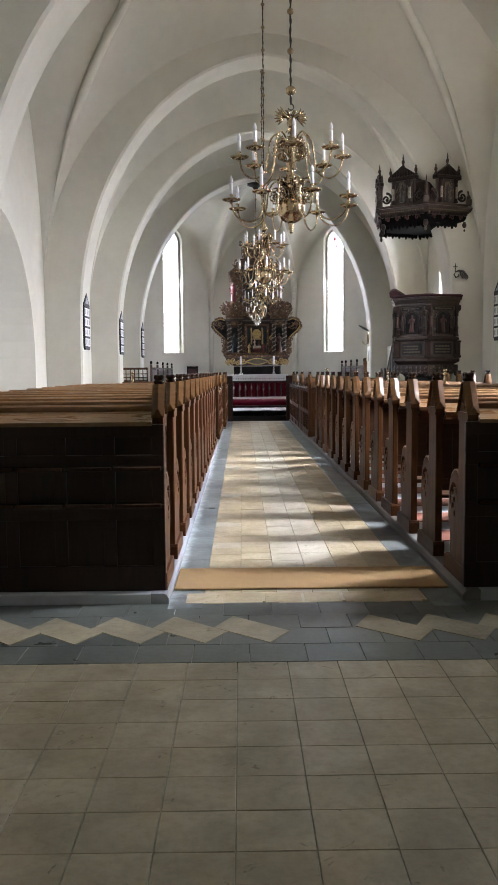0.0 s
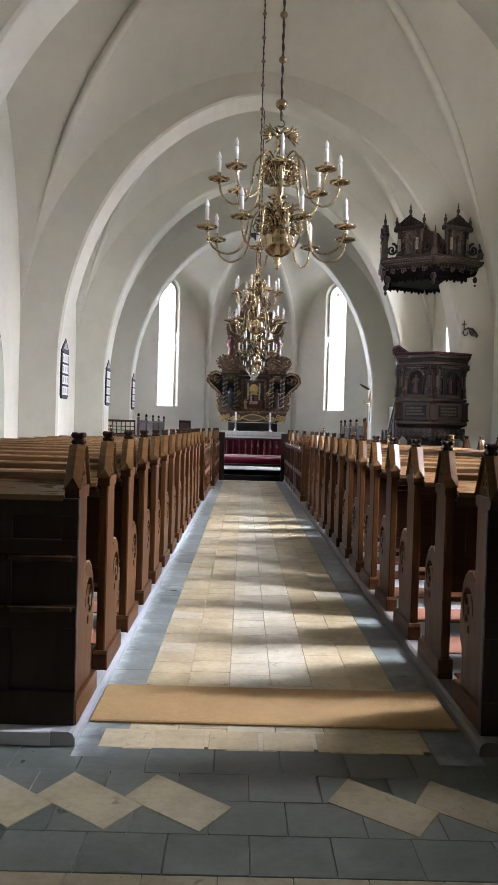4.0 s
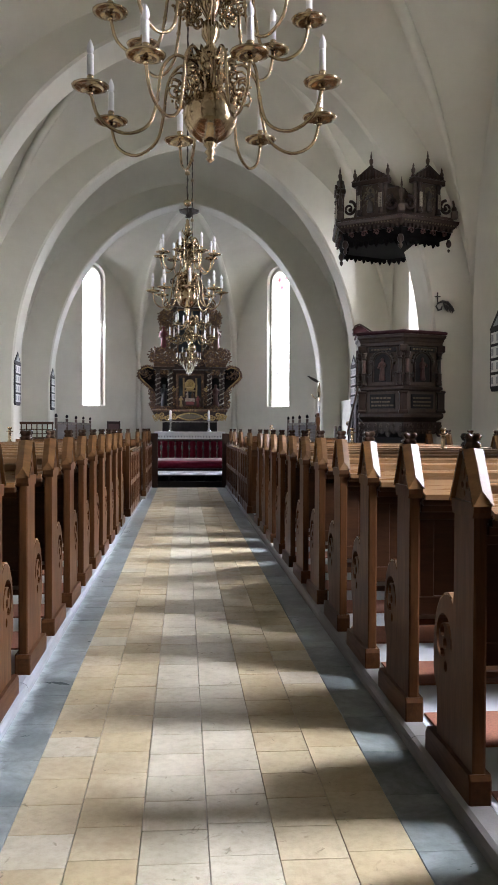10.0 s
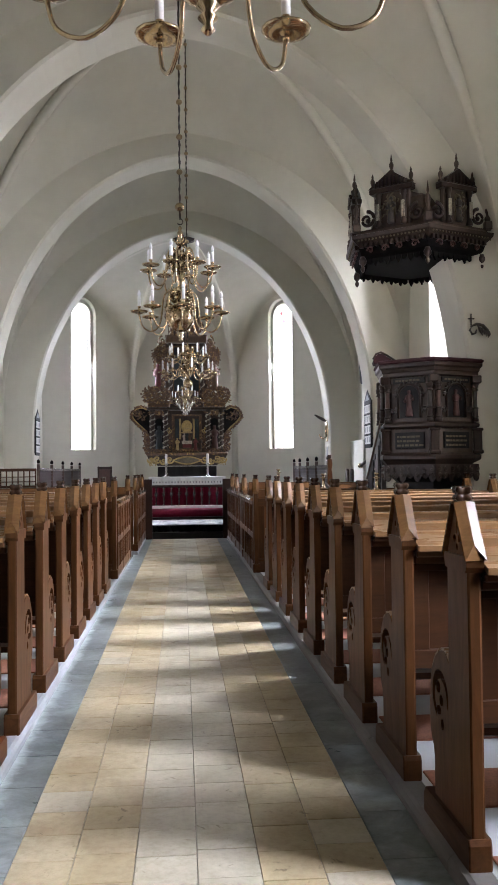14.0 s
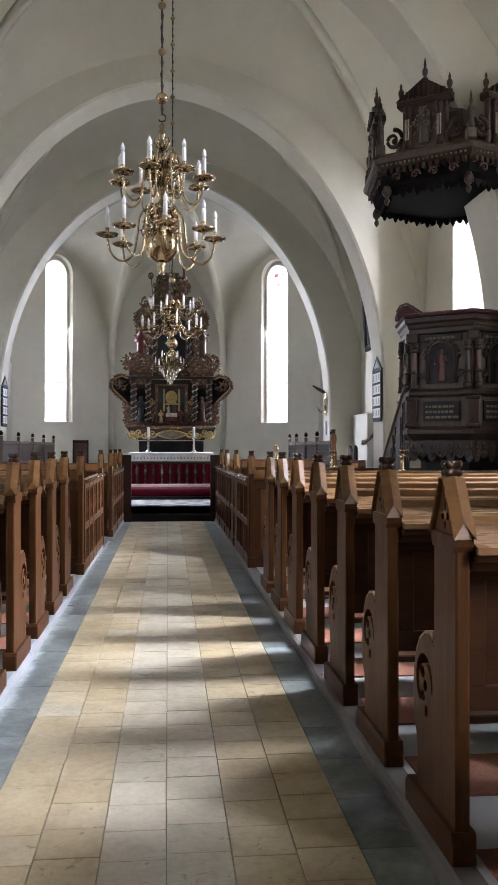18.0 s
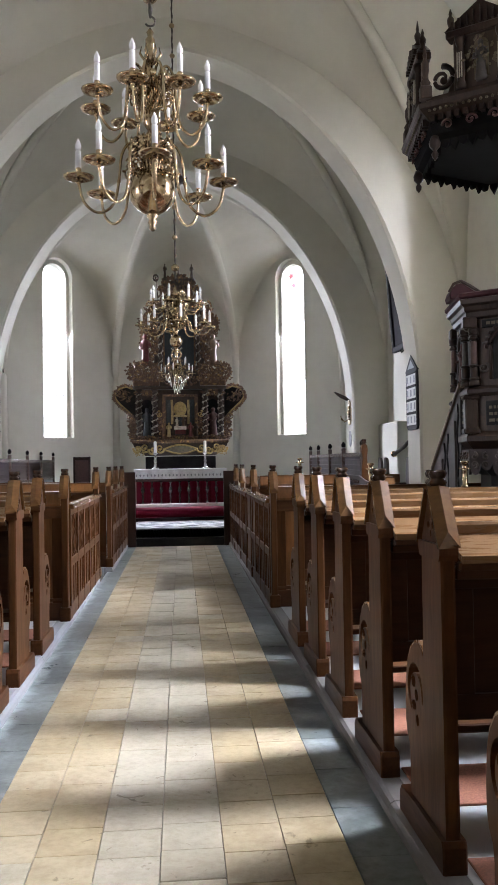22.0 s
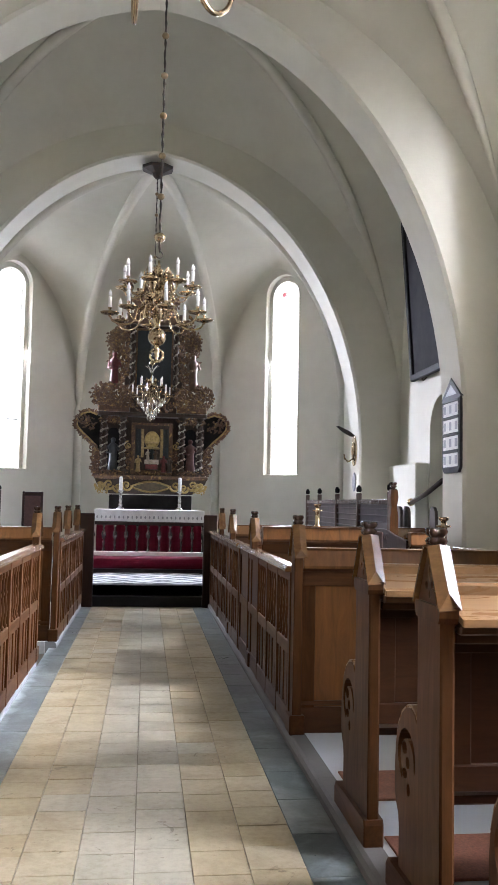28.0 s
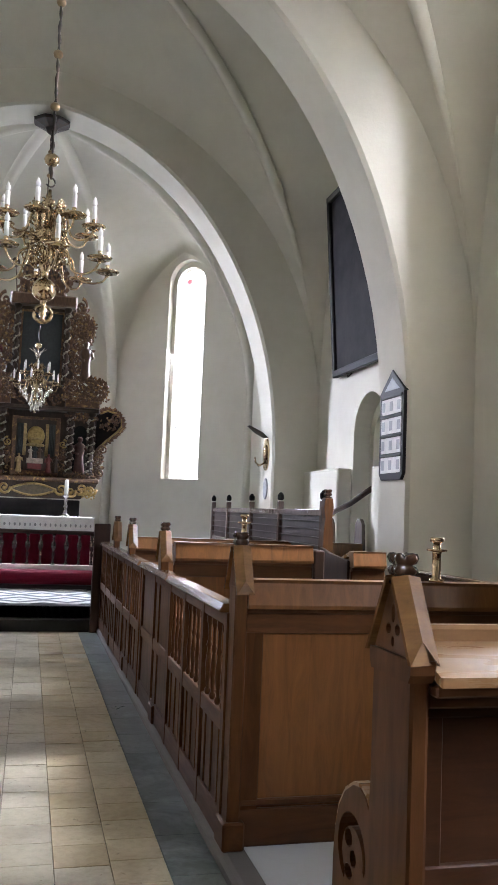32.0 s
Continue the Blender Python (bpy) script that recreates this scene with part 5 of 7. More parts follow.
# central relief
bx("relief_frame", -0.44, 0.44, -0.02, 0.08, 1.72, 2.86, carved_gilt, 0.02)
for sx in (-1, 1):
    part("frame_scroll", spiral(sx * 0.5, 2.35, 0.09, -0.05, 1.5, -sx, 1.4, 0.022), gilt, P, "gilt scroll")
    part("frame_leafwork", foliage(sx * 0.49, 2.05, 0.05, 0.26, -0.04, 40, 0.06), carved_gilt, P, "carved brown leafwork")
bx("relief_ground", -0.36, 0.36, -0.026, -0.018, 1.82, 2.8, carved)
for x0, x1, c in ((-0.34, -0.23, bluep), (-0.23, -0.17, ochre), (0.17, 0.23, ochre), (0.23, 0.34, bluep)):
    cu = Mesh()
    for k in range(4):
        xx = x0 + (x1 - x0) * (k + 0.5) / 4
        cu.tube([(xx, -0.045, 2.1), (xx + 0.008, -0.05, 2.4), (xx, -0.045, 2.72)], (x1 - x0) / 7, 6)
    part("curtain", cu, c, P, "painted carved curtain")
m = Mesh()
m.ball((0, -0.05, 2.48), 0.17, 14, 10, 0.95, 0.35, 1.15)
part("sunburst", m, gilt, P, "gilt rounded sunburst")
m = Mesh()
for k in range(3):
    m.lathe([(0.16 - 0.03 * k, 0), (0.165 - 0.03 * k, 0.03), (0.14 - 0.03 * k, 0.05)], 14, (0, -0.06, 2.28 + 0.12 * k), 0, True, 1, 0.4)
part("canopy_band", m, ochre, P, "pale ochre bands")
bx("relief_table", -0.15, 0.15, -0.16, -0.03, 1.95, 2.05, skin, 0.01)
bx("relief_cloth", -0.13, 0.13, -0.15, -0.04, 1.84, 1.95, redp, 0.01)
for x, h, c in ((-0.28, 0.36, ochre), (0.25, 0.36, redp), (0.38, 0.34, carved), (-0.08, 0.26, skin), (0.08, 0.27, carved_mid), (0.0, 0.3, bluep)):
    part("relief_figure", figure(x, -0.12 if abs(x) > 0.2 else -0.05, 1.78 if abs(x) > 0.2 else 2.02, h), c, P, "small painted relief figure")
# entablature
bx("architrave", -1.14, 1.14, -0.2, 0.24, 2.98, 3.06, carved, 0.015)
for sx in (-1, 1):
    bx("entablature_block", sx * 0.81 - 0.32, sx * 0.81 + 0.32, -0.26, 0.24, 3.06, 3.2, carved_gilt, 0.015)
    bx("cornice", sx * 0.81 - 0.37, sx * 0.81 + 0.37, -0.32, 0.26, 3.2, 3.25, carved_gilt, 0.02)
    part("cornice_leafwork", foliage(sx * 0.85, 3.45, 0.44, 0.2, -0.12, 200, 0.09), carved_gilt, P, "carved brown leafwork")
    part("cornice_leafwork", foliage(sx * 0.83, 3.24, 0.42, 0.1, -0.3, 90, 0.075), carved_gilt, P, "carved brown leafwork")
    part("cornice_scroll", spiral(sx * 0.95, 3.42, 0.17, -0.16, 2.0, -sx, 1.5, 0.03), carved_gilt, P)
    part("cornice_scroll", spiral(sx * 0.6, 3.42, 0.13, -0.16, 1.0, sx, 1.5, 0.026), carved_gilt, P)
    part("capital_leafwork", foliage(sx * 0.81, 2.9, 0.3, 0.09, -0.1, 80, 0.07), carved_gilt, P, "carved brown leafwork")
    part("pedestal_leafwork", foliage(sx * 0.81, 1.75, 0.3, 0.05, -0.19, 46, 0.06), carved_gilt, P, "carved brown leafwork")
bx("frieze", -0.5, 0.5, -0.1, 0.2, 3.06, 3.45, carved, 0.01)
part("frieze_leafwork", foliage(0, 3.22, 0.45, 0.16, -0.13, 70, 0.08), carved_gilt, P, "carved brown leafwork")
# upper storey
bx("upper_backboard", -0.62, 0.62, 0.06, 0.18, 3.4, 5.0, carved)
bx("upper_painting", -0.36, 0.36, 0.03, 0.058, 3.55, 4.72, bluep, 0.004, "dark blue-green painting")
bx("upper_painting_frame", -0.4, 0.4, 0.045, 0.07, 3.5, 4.77, carved_gilt, 0.01, "thin gilt frame")
for sx in (-1, 1):
    part("twisted_column", twisted(sx * 0.46, -0.06, 3.55, 4.75, 0.052, 6), carved, P, "dark twisted column")
    part("vine", vine(sx * 0.46, -0.06, 3.55, 4.75, 0.052, 6), vine_paint, P, "pale vine wound round a column")
    part("upper_figure", figure(sx * 0.83, -0.08, 3.55, 0.72), redp if sx < 0 else carved_mid, P, "carved painted figure")
    part("upper_leafwork", foliage(sx * 0.72, 4.25, 0.23, 0.6, 0.0, 240, 0.095), carved_gilt, P, "carved brown leafwork")
    part("upper_leafwork", foliage(sx * 0.84, 4.5, 0.16, 0.2, -0.03, 80, 0.085), carved_gilt, P, "carved brown leafwork")
    part("upper_scroll", spiral(sx * 0.8, 4.45, 0.17, -0.02, 1.5, sx, 1.5, 0.035), carved_gilt, P)
    part("upper_scroll", spiral(sx * 0.7, 4.85, 0.12, -0.02, 1.5, -sx, 1.4, 0.028), carved_gilt, P)
bx("upper_cornice", -0.6, 0.6, -0.16, 0.2, 4.82, 4.96, carved_mid, 0.02)
part("crest_leafwork", foliage(0, 5.15, 0.5, 0.24, 0.0, 240, 0.095), carved_gilt, P, "carved brown leafwork")
bx("crest_panel", -0.26, 0.26, 0.0, 0.12, 4.96, 5.28, carved, 0.02)
part("crest_leafwork", foliage(0, 5.3, 0.2, 0.1, 0.0, 60, 0.085), carved, P, "carved dark leafwork")
m = Mesh()
m.lathe([(0.06, 0), (0.065, 0.03), (0.035, 0.05), (0.05, 0.09), (0.02, 0.13), (0.004, 0.2)], 9, (0.0, 0.04, 5.32))
part("pinnacle", m, carved, P, "dark turned pinnacle")
for sx in (-1, 1):
    m = Mesh()
    m.lathe([(0.08, 4.96), (0.085, 5.0), (0.05, 5.04), (0.06, 5.2), (0.05, 5.28), (0.08, 5.32), (0.08, 5.35)], 9, (sx * 0.33, 0.04, 0))
    part("crest_pedestal", m, carved, P, "dark turned pedestal")
    part("crest_figure", figure(sx * 0.33, 0.04, 5.35, 0.25), carved, P, "small dark carved figure")
m = Mesh()
m.tube([(-0.556 + 0.06 * math.cos(q), 0.02, 5.36 + 0.045 * math.sin(q)) for q in [2 * math.pi * k / 18 for k in range(19)]], 0.02, 6)
m.ball((-0.556, 0.02, 5.36), 0.026, 8, 6)
m.tube([(-0.5, 0.03, 4.96), (-0.545, 0.03, 5.31)], 0.012, 6)
part("rosette", m, carved, P, "small dark rosette on a stem")


def proportion(z):
    """The main storey is a little lower than drawn above, the upper one taller."""
    if z < 1.7:
        return z
    if z < 3.4:
        return 1.7 + (z - 1.7) * 0.905
    if z < 4.82:
        return 3.2385 + (z - 3.4) * 1.03
    return 4.701 + (z - 4.82) * 1.4


for o in P.children:
    for v in o.data.vertices:
        v.co.x, v.co.z = v.co.x * 0.935, proportion(v.co.z)
for o in P.children:
    if "leafwork" in o.name:
        tagged(o, kind="stuff")

# pulpit and its sounding board
def hexa(r, z, a0=-90):
    return [(r * math.cos(radians(a0 + 60 * k)), r * math.sin(radians(a0 + 60 * k)), z) for k in range(6)]


def hex_ring(levels, a0=-90):
    """A six-sided moulded solid through (radius, z) levels."""
    m = Mesh()
    vs = [p for r, z in levels for p in hexa(r, z, a0)]
    fs = [(k * 6 + i, k * 6 + (i + 1) % 6, (k + 1) * 6 + (i + 1) % 6, (k + 1) * 6 + i) for k in range(len(levels) - 1) for i in range(6)]
    fs += [tuple(range(6))[::-1], tuple(range((len(levels) - 1) * 6, len(levels) * 6))]
    return m.add(vs, fs)


def facet(k, r, a0=-90):
    """The pose of the k-th side of a hexagon: x along it, -y outwards."""
    mid = radians(a0 + 60 * k + 30)
    d = r * math.cos(radians(30))
    return pose(d * math.cos(mid), d * math.sin(mid), 0, 0, 0, math.degrees(mid) + 90)


pu = thing("pulpit", "dark carved oak pulpit with painted panels and corner columns", "pulpit", (3.2, 16.84, 0.0), radians(-9))
part("body", hex_ring([(0.66, 1.62), (0.66, 2.7)]), carved, pu)
part("base_moulding", hex_ring([(0.62, 1.5), (0.68, 1.56), (0.72, 1.6), (0.72, 1.64), (0.68, 1.68)]), pulpit_oak, pu)
part("middle_moulding", hex_ring([(0.67, 1.98), (0.705, 2.01), (0.705, 2.04), (0.67, 2.07)]), pulpit_oak, pu)
part("cornice", hex_ring([(0.67, 2.64), (0.7, 2.655), (0.7, 2.7), (0.715, 2.715), (0.725, 2.75), (0.755, 2.77), (0.76, 2.81), (0.72, 2.82)]), pulpit_oak, pu)
part("rim", hex_ring([(0.75, 2.815), (0.775, 2.83), (0.775, 2.855), (0.74, 2.87)]), velvet_old, pu, "crimson padded rim")
part("skirt", hex_ring([(0.46, 1.3), (0.6, 1.42), (0.62, 1.5)]), black_paint, pu, "black underside")
part("shaft", hex_ring([(0.5, 0.06), (0.46, 0.2), (0.46, 1.31)]), black_paint, pu, "dark supporting shaft")
rngp = random.Random(3)
for k in range(6):
    f = facet(k, 0.66)
    if k not in (5, 0, 4, 1):
        continue
    m = Mesh()
    m.prism([(-0.13, 2.12), (0.13, 2.12), (0.13, 2.4)] + [(0.13 * math.cos(q), 2.4 + 0.13 * math.sin(q)) for q in [math.pi * j / 12 for j in range(1, 12)]] + [(-0.13, 2.4)], "y", -0.012, -0.002)
    recalc(part("niche", m.moved(f), black_paint, pu, "dark arched niche"))
    m = Mesh()
    m.tube([(-0.15, -0.02, 2.12), (-0.15, -0.02, 2.4)] + [(-0.15 * math.cos(q), -0.02, 2.4 + 0.15 * math.sin(q)) for q in [math.pi * j / 12 for j in range(1, 12)]] + [(0.15, -0.02, 2.4), (0.15, -0.02, 2.12)], 0.016, 6)
    for j in range(11):
        q = math.pi * j / 10
        m.ball((0.185 * math.cos(q), -0.015, 2.4 + 0.185 * math.sin(q)), 0.021, 6, 4, 1, 0.7, 1)
    part("niche_arch", m.moved(f), pulpit_oak, pu)
    part("figure", figure(0.0, -0.012, 2.14, 0.34).moved(f), rose, pu, "small painted relief figure")
    m = Mesh()
    for j in range(9):
        q = math.pi * (j + 0.5) / 9
        m.tube([(0.17 * math.cos(q), -0.02, 2.4 + 0.17 * math.sin(q)), (0.22 * math.cos(q), -0.022, 2.4 + 0.22 * math.sin(q) * 0.75)], [0.02, 0.008], 6)
    for sx in (-1, 1):
        c2 = spiral(sx * 0.21, 2.22, 0.045, -0.02, 1.0, sx, 1.3, 0.011)
        m.add(c2.v, c2.f, True)
    tagged(part("shell_carving", m.moved(f), dove, pu, "dull painted shell and scroll carving"), kind="stuff")
    m = Mesh()
    m.box(-0.2, 0.2, -0.02, 0.0, 1.73, 1.94, 0.004)
    tb = part("text_board", m.moved(f), black_paint, pu, "black board with unreadable pale lettering")
    tx = Mesh()
    for rw in range(3):
        x = -0.17
        while x < 0.14:
            ln = rngp.uniform(0.02, 0.06)
            tx.box(x, x + ln, -0.023, -0.0202, 1.76 + 0.055 * rw, 1.785 + 0.055 * rw)
            x += ln + 0.012
    o = part("lettering", tx.moved(f), olive, tb, "dull ochre unreadable lettering")
    tagged(o, kind="stuff")
    m = Mesh()
    m.box(-0.22, 0.22, -0.02, 0.0, 2.56, 2.63, 0.004)
    tb = part("frieze_board", m.moved(f), black_paint, pu)
    tx = Mesh()
    x = -0.18
    while x < 0.15:
        ln = rngp.uniform(0.02, 0.05)
        tx.box(x, x + ln, -0.023, -0.0202, 2.585, 2.61)
        x += ln + 0.012
    o = part("lettering", tx.moved(f), olive, tb, "dull ochre unreadable lettering")
    tagged(o, kind="stuff")
    lobes = []
    for j in range(7):
        xc, dp = -0.3 + 0.1 * j, 0.07 if j % 2 else 0.11
        lobes += [(xc + 0.05 * math.cos(q), 1.42 - dp * math.sin(q)) for q in [math.pi * (1 - i / 8) for i in range(1, 8)]] + [(xc + 0.05, 1.41)]
    m = Mesh()
    m.prism([(0.35, 1.53), (-0.35, 1.53), (-0.35, 1.41)] + lobes, "y", -0.03, -0.008)
    fringe = part("skirt_fringe", m.moved(f), pulpit_oak, pu, "scalloped carved fringe hanging below the base")
    recalc(fringe)
    m = Mesh()
    for j in range(7):
        for zz, sg in ((1.47, 1), (1.4, -1)):
            c2 = spiral(-0.3 + 0.1 * j, zz, 0.034, -0.034, 1.57 * sg, sg if j % 2 else -sg, 1.2, 0.008)
            m.add(c2.v, c2.f, True)
    tagged(part("fringe_carving", m.moved(f), carved, fringe, "small carved scrolls"), kind="stuff")
for k in range(6):
    if k == 2 or k == 3:
        continue
    x, y, _ = hexa(0.67, 0)[k]
    for s in (-0.055, 0.055):
        tx, ty = -math.sin(radians(-90 + 60 * k)), math.cos(radians(-90 + 60 * k))
        m = Mesh()
        m.lathe([(0.045, 2.07), (0.045, 2.1), (0.03, 2.12), (0.036, 2.17), (0.036, 2.22), (0.024, 2.235), (0.022, 2.46), (0.036, 2.48), (0.028, 2.5), (0.046, 2.53), (0.046, 2.56)], 9, (x + tx * s, y + ty * s, 0))
        shaft = part("column", m, pulpit_oak, pu, "dark turned corner column")
        m = Mesh()
        m.lathe([(0.023, 2.245), (0.029, 2.255), (0.026, 2.44), (0.022, 2.45)], 9, (x + tx * s, y + ty * s, 0))
        part("painted_shaft", m, pinkish if s > 0 else dove, shaft, "faded painted column shaft")
        m = Mesh()
        for zz in (2.13, 2.24, 2.47, 2.51):
            m.lathe([(0.03, zz - 0.012), (0.044, zz - 0.006), (0.044, zz + 0.006), (0.03, zz + 0.012)], 9, (x + tx * s, y + ty * s, 0))
        tagged(part("column_ring", m, pulpit_oak, pu), kind="stuff")
    m = Mesh()
    m.box(x - 0.055, x + 0.055, y - 0.055, y + 0.055, 1.69, 1.97, 0.01)
    m.box(x - 0.07, x + 0.07, y - 0.07, y + 0.07, 1.66, 1.71, 0.012)
    m.box(x - 0.07, x + 0.07, y - 0.07, y + 0.07, 1.95, 1.99, 0.012)
    part("pedestal", m, pulpit_oak, pu)
    m = Mesh()
    m.box(x - 0.06, x + 0.06, y - 0.06, y + 0.06, 2.56, 2.66, 0.012)
    m.ball((x, y, 2.6), 0.065, 8, 6)
    part("capital_block", m, pulpit_oak, pu)
# book rest on the rim
m = Mesh()
m.prism([(-0.7, 2.86), (-0.42, 2.86), (-0.43, 2.885), (-0.54, 2.96), (-0.6, 3.0), (-0.65, 2.99), (-0.69, 2.95), (-0.71, 2.9)], "y", -0.16, 0.12, 0.012)
recalc(part("book_rest", m, velvet_old, pu, "crimson covered book rest"))
m = Mesh()
m.tube([(-0.4, -0.165, 2.88), (-0.54, -0.165, 2.975), (-0.61, -0.165, 3.015), (-0.675, -0.165, 2.99), (-0.715, -0.165, 2.92)], 0.014, 6)
part("rest_bracket", m, carved, pu, "dark curved bracket of the book rest")
# stair rail to the pulpit
st = thing("pulpit_stair", "dark oak pulpit stair behind a carved upright side panel", "stair", (2.63, 16.95, 0.0))
m = Mesh()
m.prism([(0.0, 0.06), (0.85, 0.06), (0.85, 1.36), (0.0, 2.1)], "x", -0.03, 0.03, 0.01)
recalc(part("side_panel", m, dove, st, "dark carved side panel"))
for y0, y1 in ((0.06, 0.36), (0.46, 0.78)):
    for y, ph in ((y0, 0.0), (y1, math.pi)):
        m = Mesh()
        z1 = 2.0 - 0.87 * y
        m.tube([(-0.034, y + 0.018 * math.sin(16 * z + ph), z) for z in [0.2 + (z1 - 0.2) * q / 32 for q in range(33)]], 0.01, 6)
        part("wavy_border", m, black_paint, st, "black wavy border")
    m = Mesh()
    m.prism([(y0 + 0.06, 0.35), (y1 - 0.06, 0.35), (y1 - 0.06, 1.9 - 0.87 * y1), (y0 + 0.06, 1.85 - 0.87 * y0)], "x", -0.048, -0.03, 0.006)
    recalc(part("raised_field", m, dove, st))
m = Mesh()
m.prism([(-0.02, 2.1), (0.87, 1.33), (0.87, 1.36), (-0.02, 2.135)], "x", -0.05, 0.04, 0.006)
part("panel_cap", m, carved_mid, st)
for i in range(5):
    m = Mesh()
    m.box(0.04, 0.7, 0.4 + 0.22 * i, 0.63 + 0.22 * i, 0.06, 1.1 - 0.2 * i, 0.006)
    part("step", m, wood_dark, st)

cn = thing("sounding_board", "dark carved oak sounding board with gables and pinnacles over the pulpit", "canopy", (3.12, 16.95, 4.08), radians(-7))
# underside, moulding and fringe near black: the shade below is in their colour
part("soffit", hex_ring([(0.8, 0.17), (0.86, 0.16), (0.86, 0.22)]), near_black, cn, "underside with its shade put into the colour")
part("lower_moulding", hex_ring([(0.84, 0.12), (0.9, 0.16), (0.93, 0.25), (0.9, 0.3)]), near_black, cn, "underside moulding coloured dark as if shaded")
part("cornice", hex_ring([(0.92, 0.27), (0.98, 0.31), (1.04, 0.36), (1.05, 0.4), (0.98, 0.42)]), pulpit_oak, cn)
part("top_board", hex_ring([(0.97, 0.41), (0.95, 0.47)]), carved, cn)
for k in range(6):
    f = facet(k, 0.96)
    m = Mesh()
    for j in range(10):
        x = -0.4 + 0.8 * (j + 0.5) / 10
        m.prism([(x - 0.041, 0.16), (x + 0.041, 0.16), (x + 0.036, 0.08), (x + 0.022, 0.055), (x, 0.045 - 0.03 * (j % 2)), (x - 0.022, 0.055), (x - 0.036, 0.08)], "y", 0.0, 0.03)
    o = part("fringe", m.moved(facet(k, 0.84)), near_black, cn, "scalloped hanging fringe coloured dark as if shaded")
    tagged(o, kind="stuff")
    if k in (2, 3):
        continue
    m = Mesh()
    for j in range(19):
        m.ball((-0.44 + 0.049 * j, -0.02, 0.335), 0.014, 6, 4)
    tagged(part("beading", m.moved(facet(k, 0.99)), olive, cn, "row of dull gilded beads"), kind="stuff")
    m = Mesh()
    for j in range(13):
        m.box(-0.42 + 0.07 * j - 0.018, -0.42 + 0.07 * j + 0.018, -0.03, 0.03, 0.245, 0.3)
    o = part("dentil_band", m.moved(f), pulpit_oak, cn, "band of small dentils")
    tagged(o, kind="stuff")
    for j in range(4):
        c2 = spiral(-0.3 + 0.2 * j, 0.2, 0.05, -0.02, 0.0 if j % 2 else 3.14, 1 if j % 2 else -1, 1.1, 0.013)
        part("red_scroll", c2.moved(facet(k, 0.93)), rose, cn, "dull red scroll")
    # gabled top piece on each side
    fr = facet(k, 0.92)
    m = Mesh()
    m.box(-0.24, 0.24, -0.03, 0.03, 0.46, 0.98, 0.01)
    g = part("gable_panel", m.moved(fr), carved, cn)
    m = Mesh()
    m.prism([(-0.06 + 0.0, 0.52), (0.1 - 0.04, 0.52), (0.06, 0.8)] + [(0.06 * math.cos(q), 0.8 + 0.06 * math.sin(q)) for q in [math.pi * j / 8 for j in range(1, 8)]] + [(-0.06, 0.8)], "y", -0.04, -0.031)
    recalc(part("gable_niche", m.moved(fr), olive, g, "dull olive painted niche"))
    part("niche_figure", figure(0.0, -0.05, 0.5, 0.34).moved(fr), dove, g, "small dark relief figure")
    tagged(part("gable_leafwork", foliage(0, 0.7, 0.12, 0.16, -0.045, 26, 0.05).moved(fr), olive, g, "dull ochre leafwork"), kind="stuff")
    for s in (-1, 1):
        m = Mesh()
        m.lathe([(0.045, 0.47), (0.045, 0.5), (0.032, 0.53), (0.038, 0.62), (0.03, 0.82), (0.045, 0.86), (0.05, 0.9)], 8, (s * 0.17, -0.05, 0))
        gc = part("gable_column", m.moved(fr), pulpit_oak, g, "dark column with pale flutes")
        m = Mesh()
        for q in (-0.018, 0.0, 0.018):
            m.box(s * 0.17 + q - 0.004, s * 0.17 + q + 0.004, -0.094, -0.08, 0.55, 0.76)
        tagged(part("fluting", m.moved(fr), vine_paint, gc, "pale painted flutes"), kind="stuff")
    m = Mesh()
    m.box(-0.29, 0.29, -0.08, 0.05, 0.9, 0.97, 0.012)
    m.prism([(-0.3, 0.97), (0.3, 0.97), (0.0, 1.17)], "y", -0.07, 0.04)
    for j in range(9):
        x = -0.22 + 0.055 * j
        m.box(x - 0.012, x + 0.012, -0.1, -0.06, 0.975, 0.99 + 0.12 * (1 - abs(x) / 0.3))
    recalc(part("pediment", m.moved(fr), pulpit_oak, g))
    for s, z, h in ((-0.26, 0.98, 0.2), (0.26, 0.98, 0.2), (0.0, 1.15, 0.24)):
        m = Mesh()
        m.lathe([(0.03, 0), (0.035, 0.02), (0.016, 0.04), (0.03, 0.08), (0.03, 0.11), (0.012, 0.14), (0.016, 0.16), (0.003, h)], 8, (s, -0.02, z))
        part("pinnacle", m.moved(fr), carved, g, "small turned pinnacle")
    for s in (-1, 1):
        part("side_scroll", spiral(s * 0.34, 0.6, 0.11, -0.02, math.pi / 2, s, 1.4, 0.026).moved(fr), pulpit_oak, cn)
for k in range(6):
    if k in (2, 3):
        continue
    x, y, _ = hexa(0.97, 0)[k]
    m = Mesh()
    m.box(x - 0.05, x + 0.05, y - 0.05, y + 0.05, 0.45, 0.56, 0.01)
    m.lathe([(0.035, 0.56), (0.045, 0.6), (0.02, 0.64), (0.035, 0.7), (0.035, 0.76), (0.012, 0.8), (0.018, 0.83), (0.003, 0.95)], 8, (x, y, 0))
    part("corner_pinnacle", m, carved, cn, "turned corner pinnacle")
    x, y, _ = hexa(0.88, 0)[k]
    m = Mesh()
    m.lathe([(0.004, -0.06), (0.025, -0.03), (0.03, 0.0), (0.014, 0.025), (0.045, 0.06), (0.05, 0.1), (0.03, 0.15)], 9, (x, y, 0))
    part("pendant", m, pulpit_oak, cn, "hanging turned pendant")
part("crown", hex_ring([(0.75, 0.46), (0.6, 0.9), (0.2, 1.15)]), carved, cn)

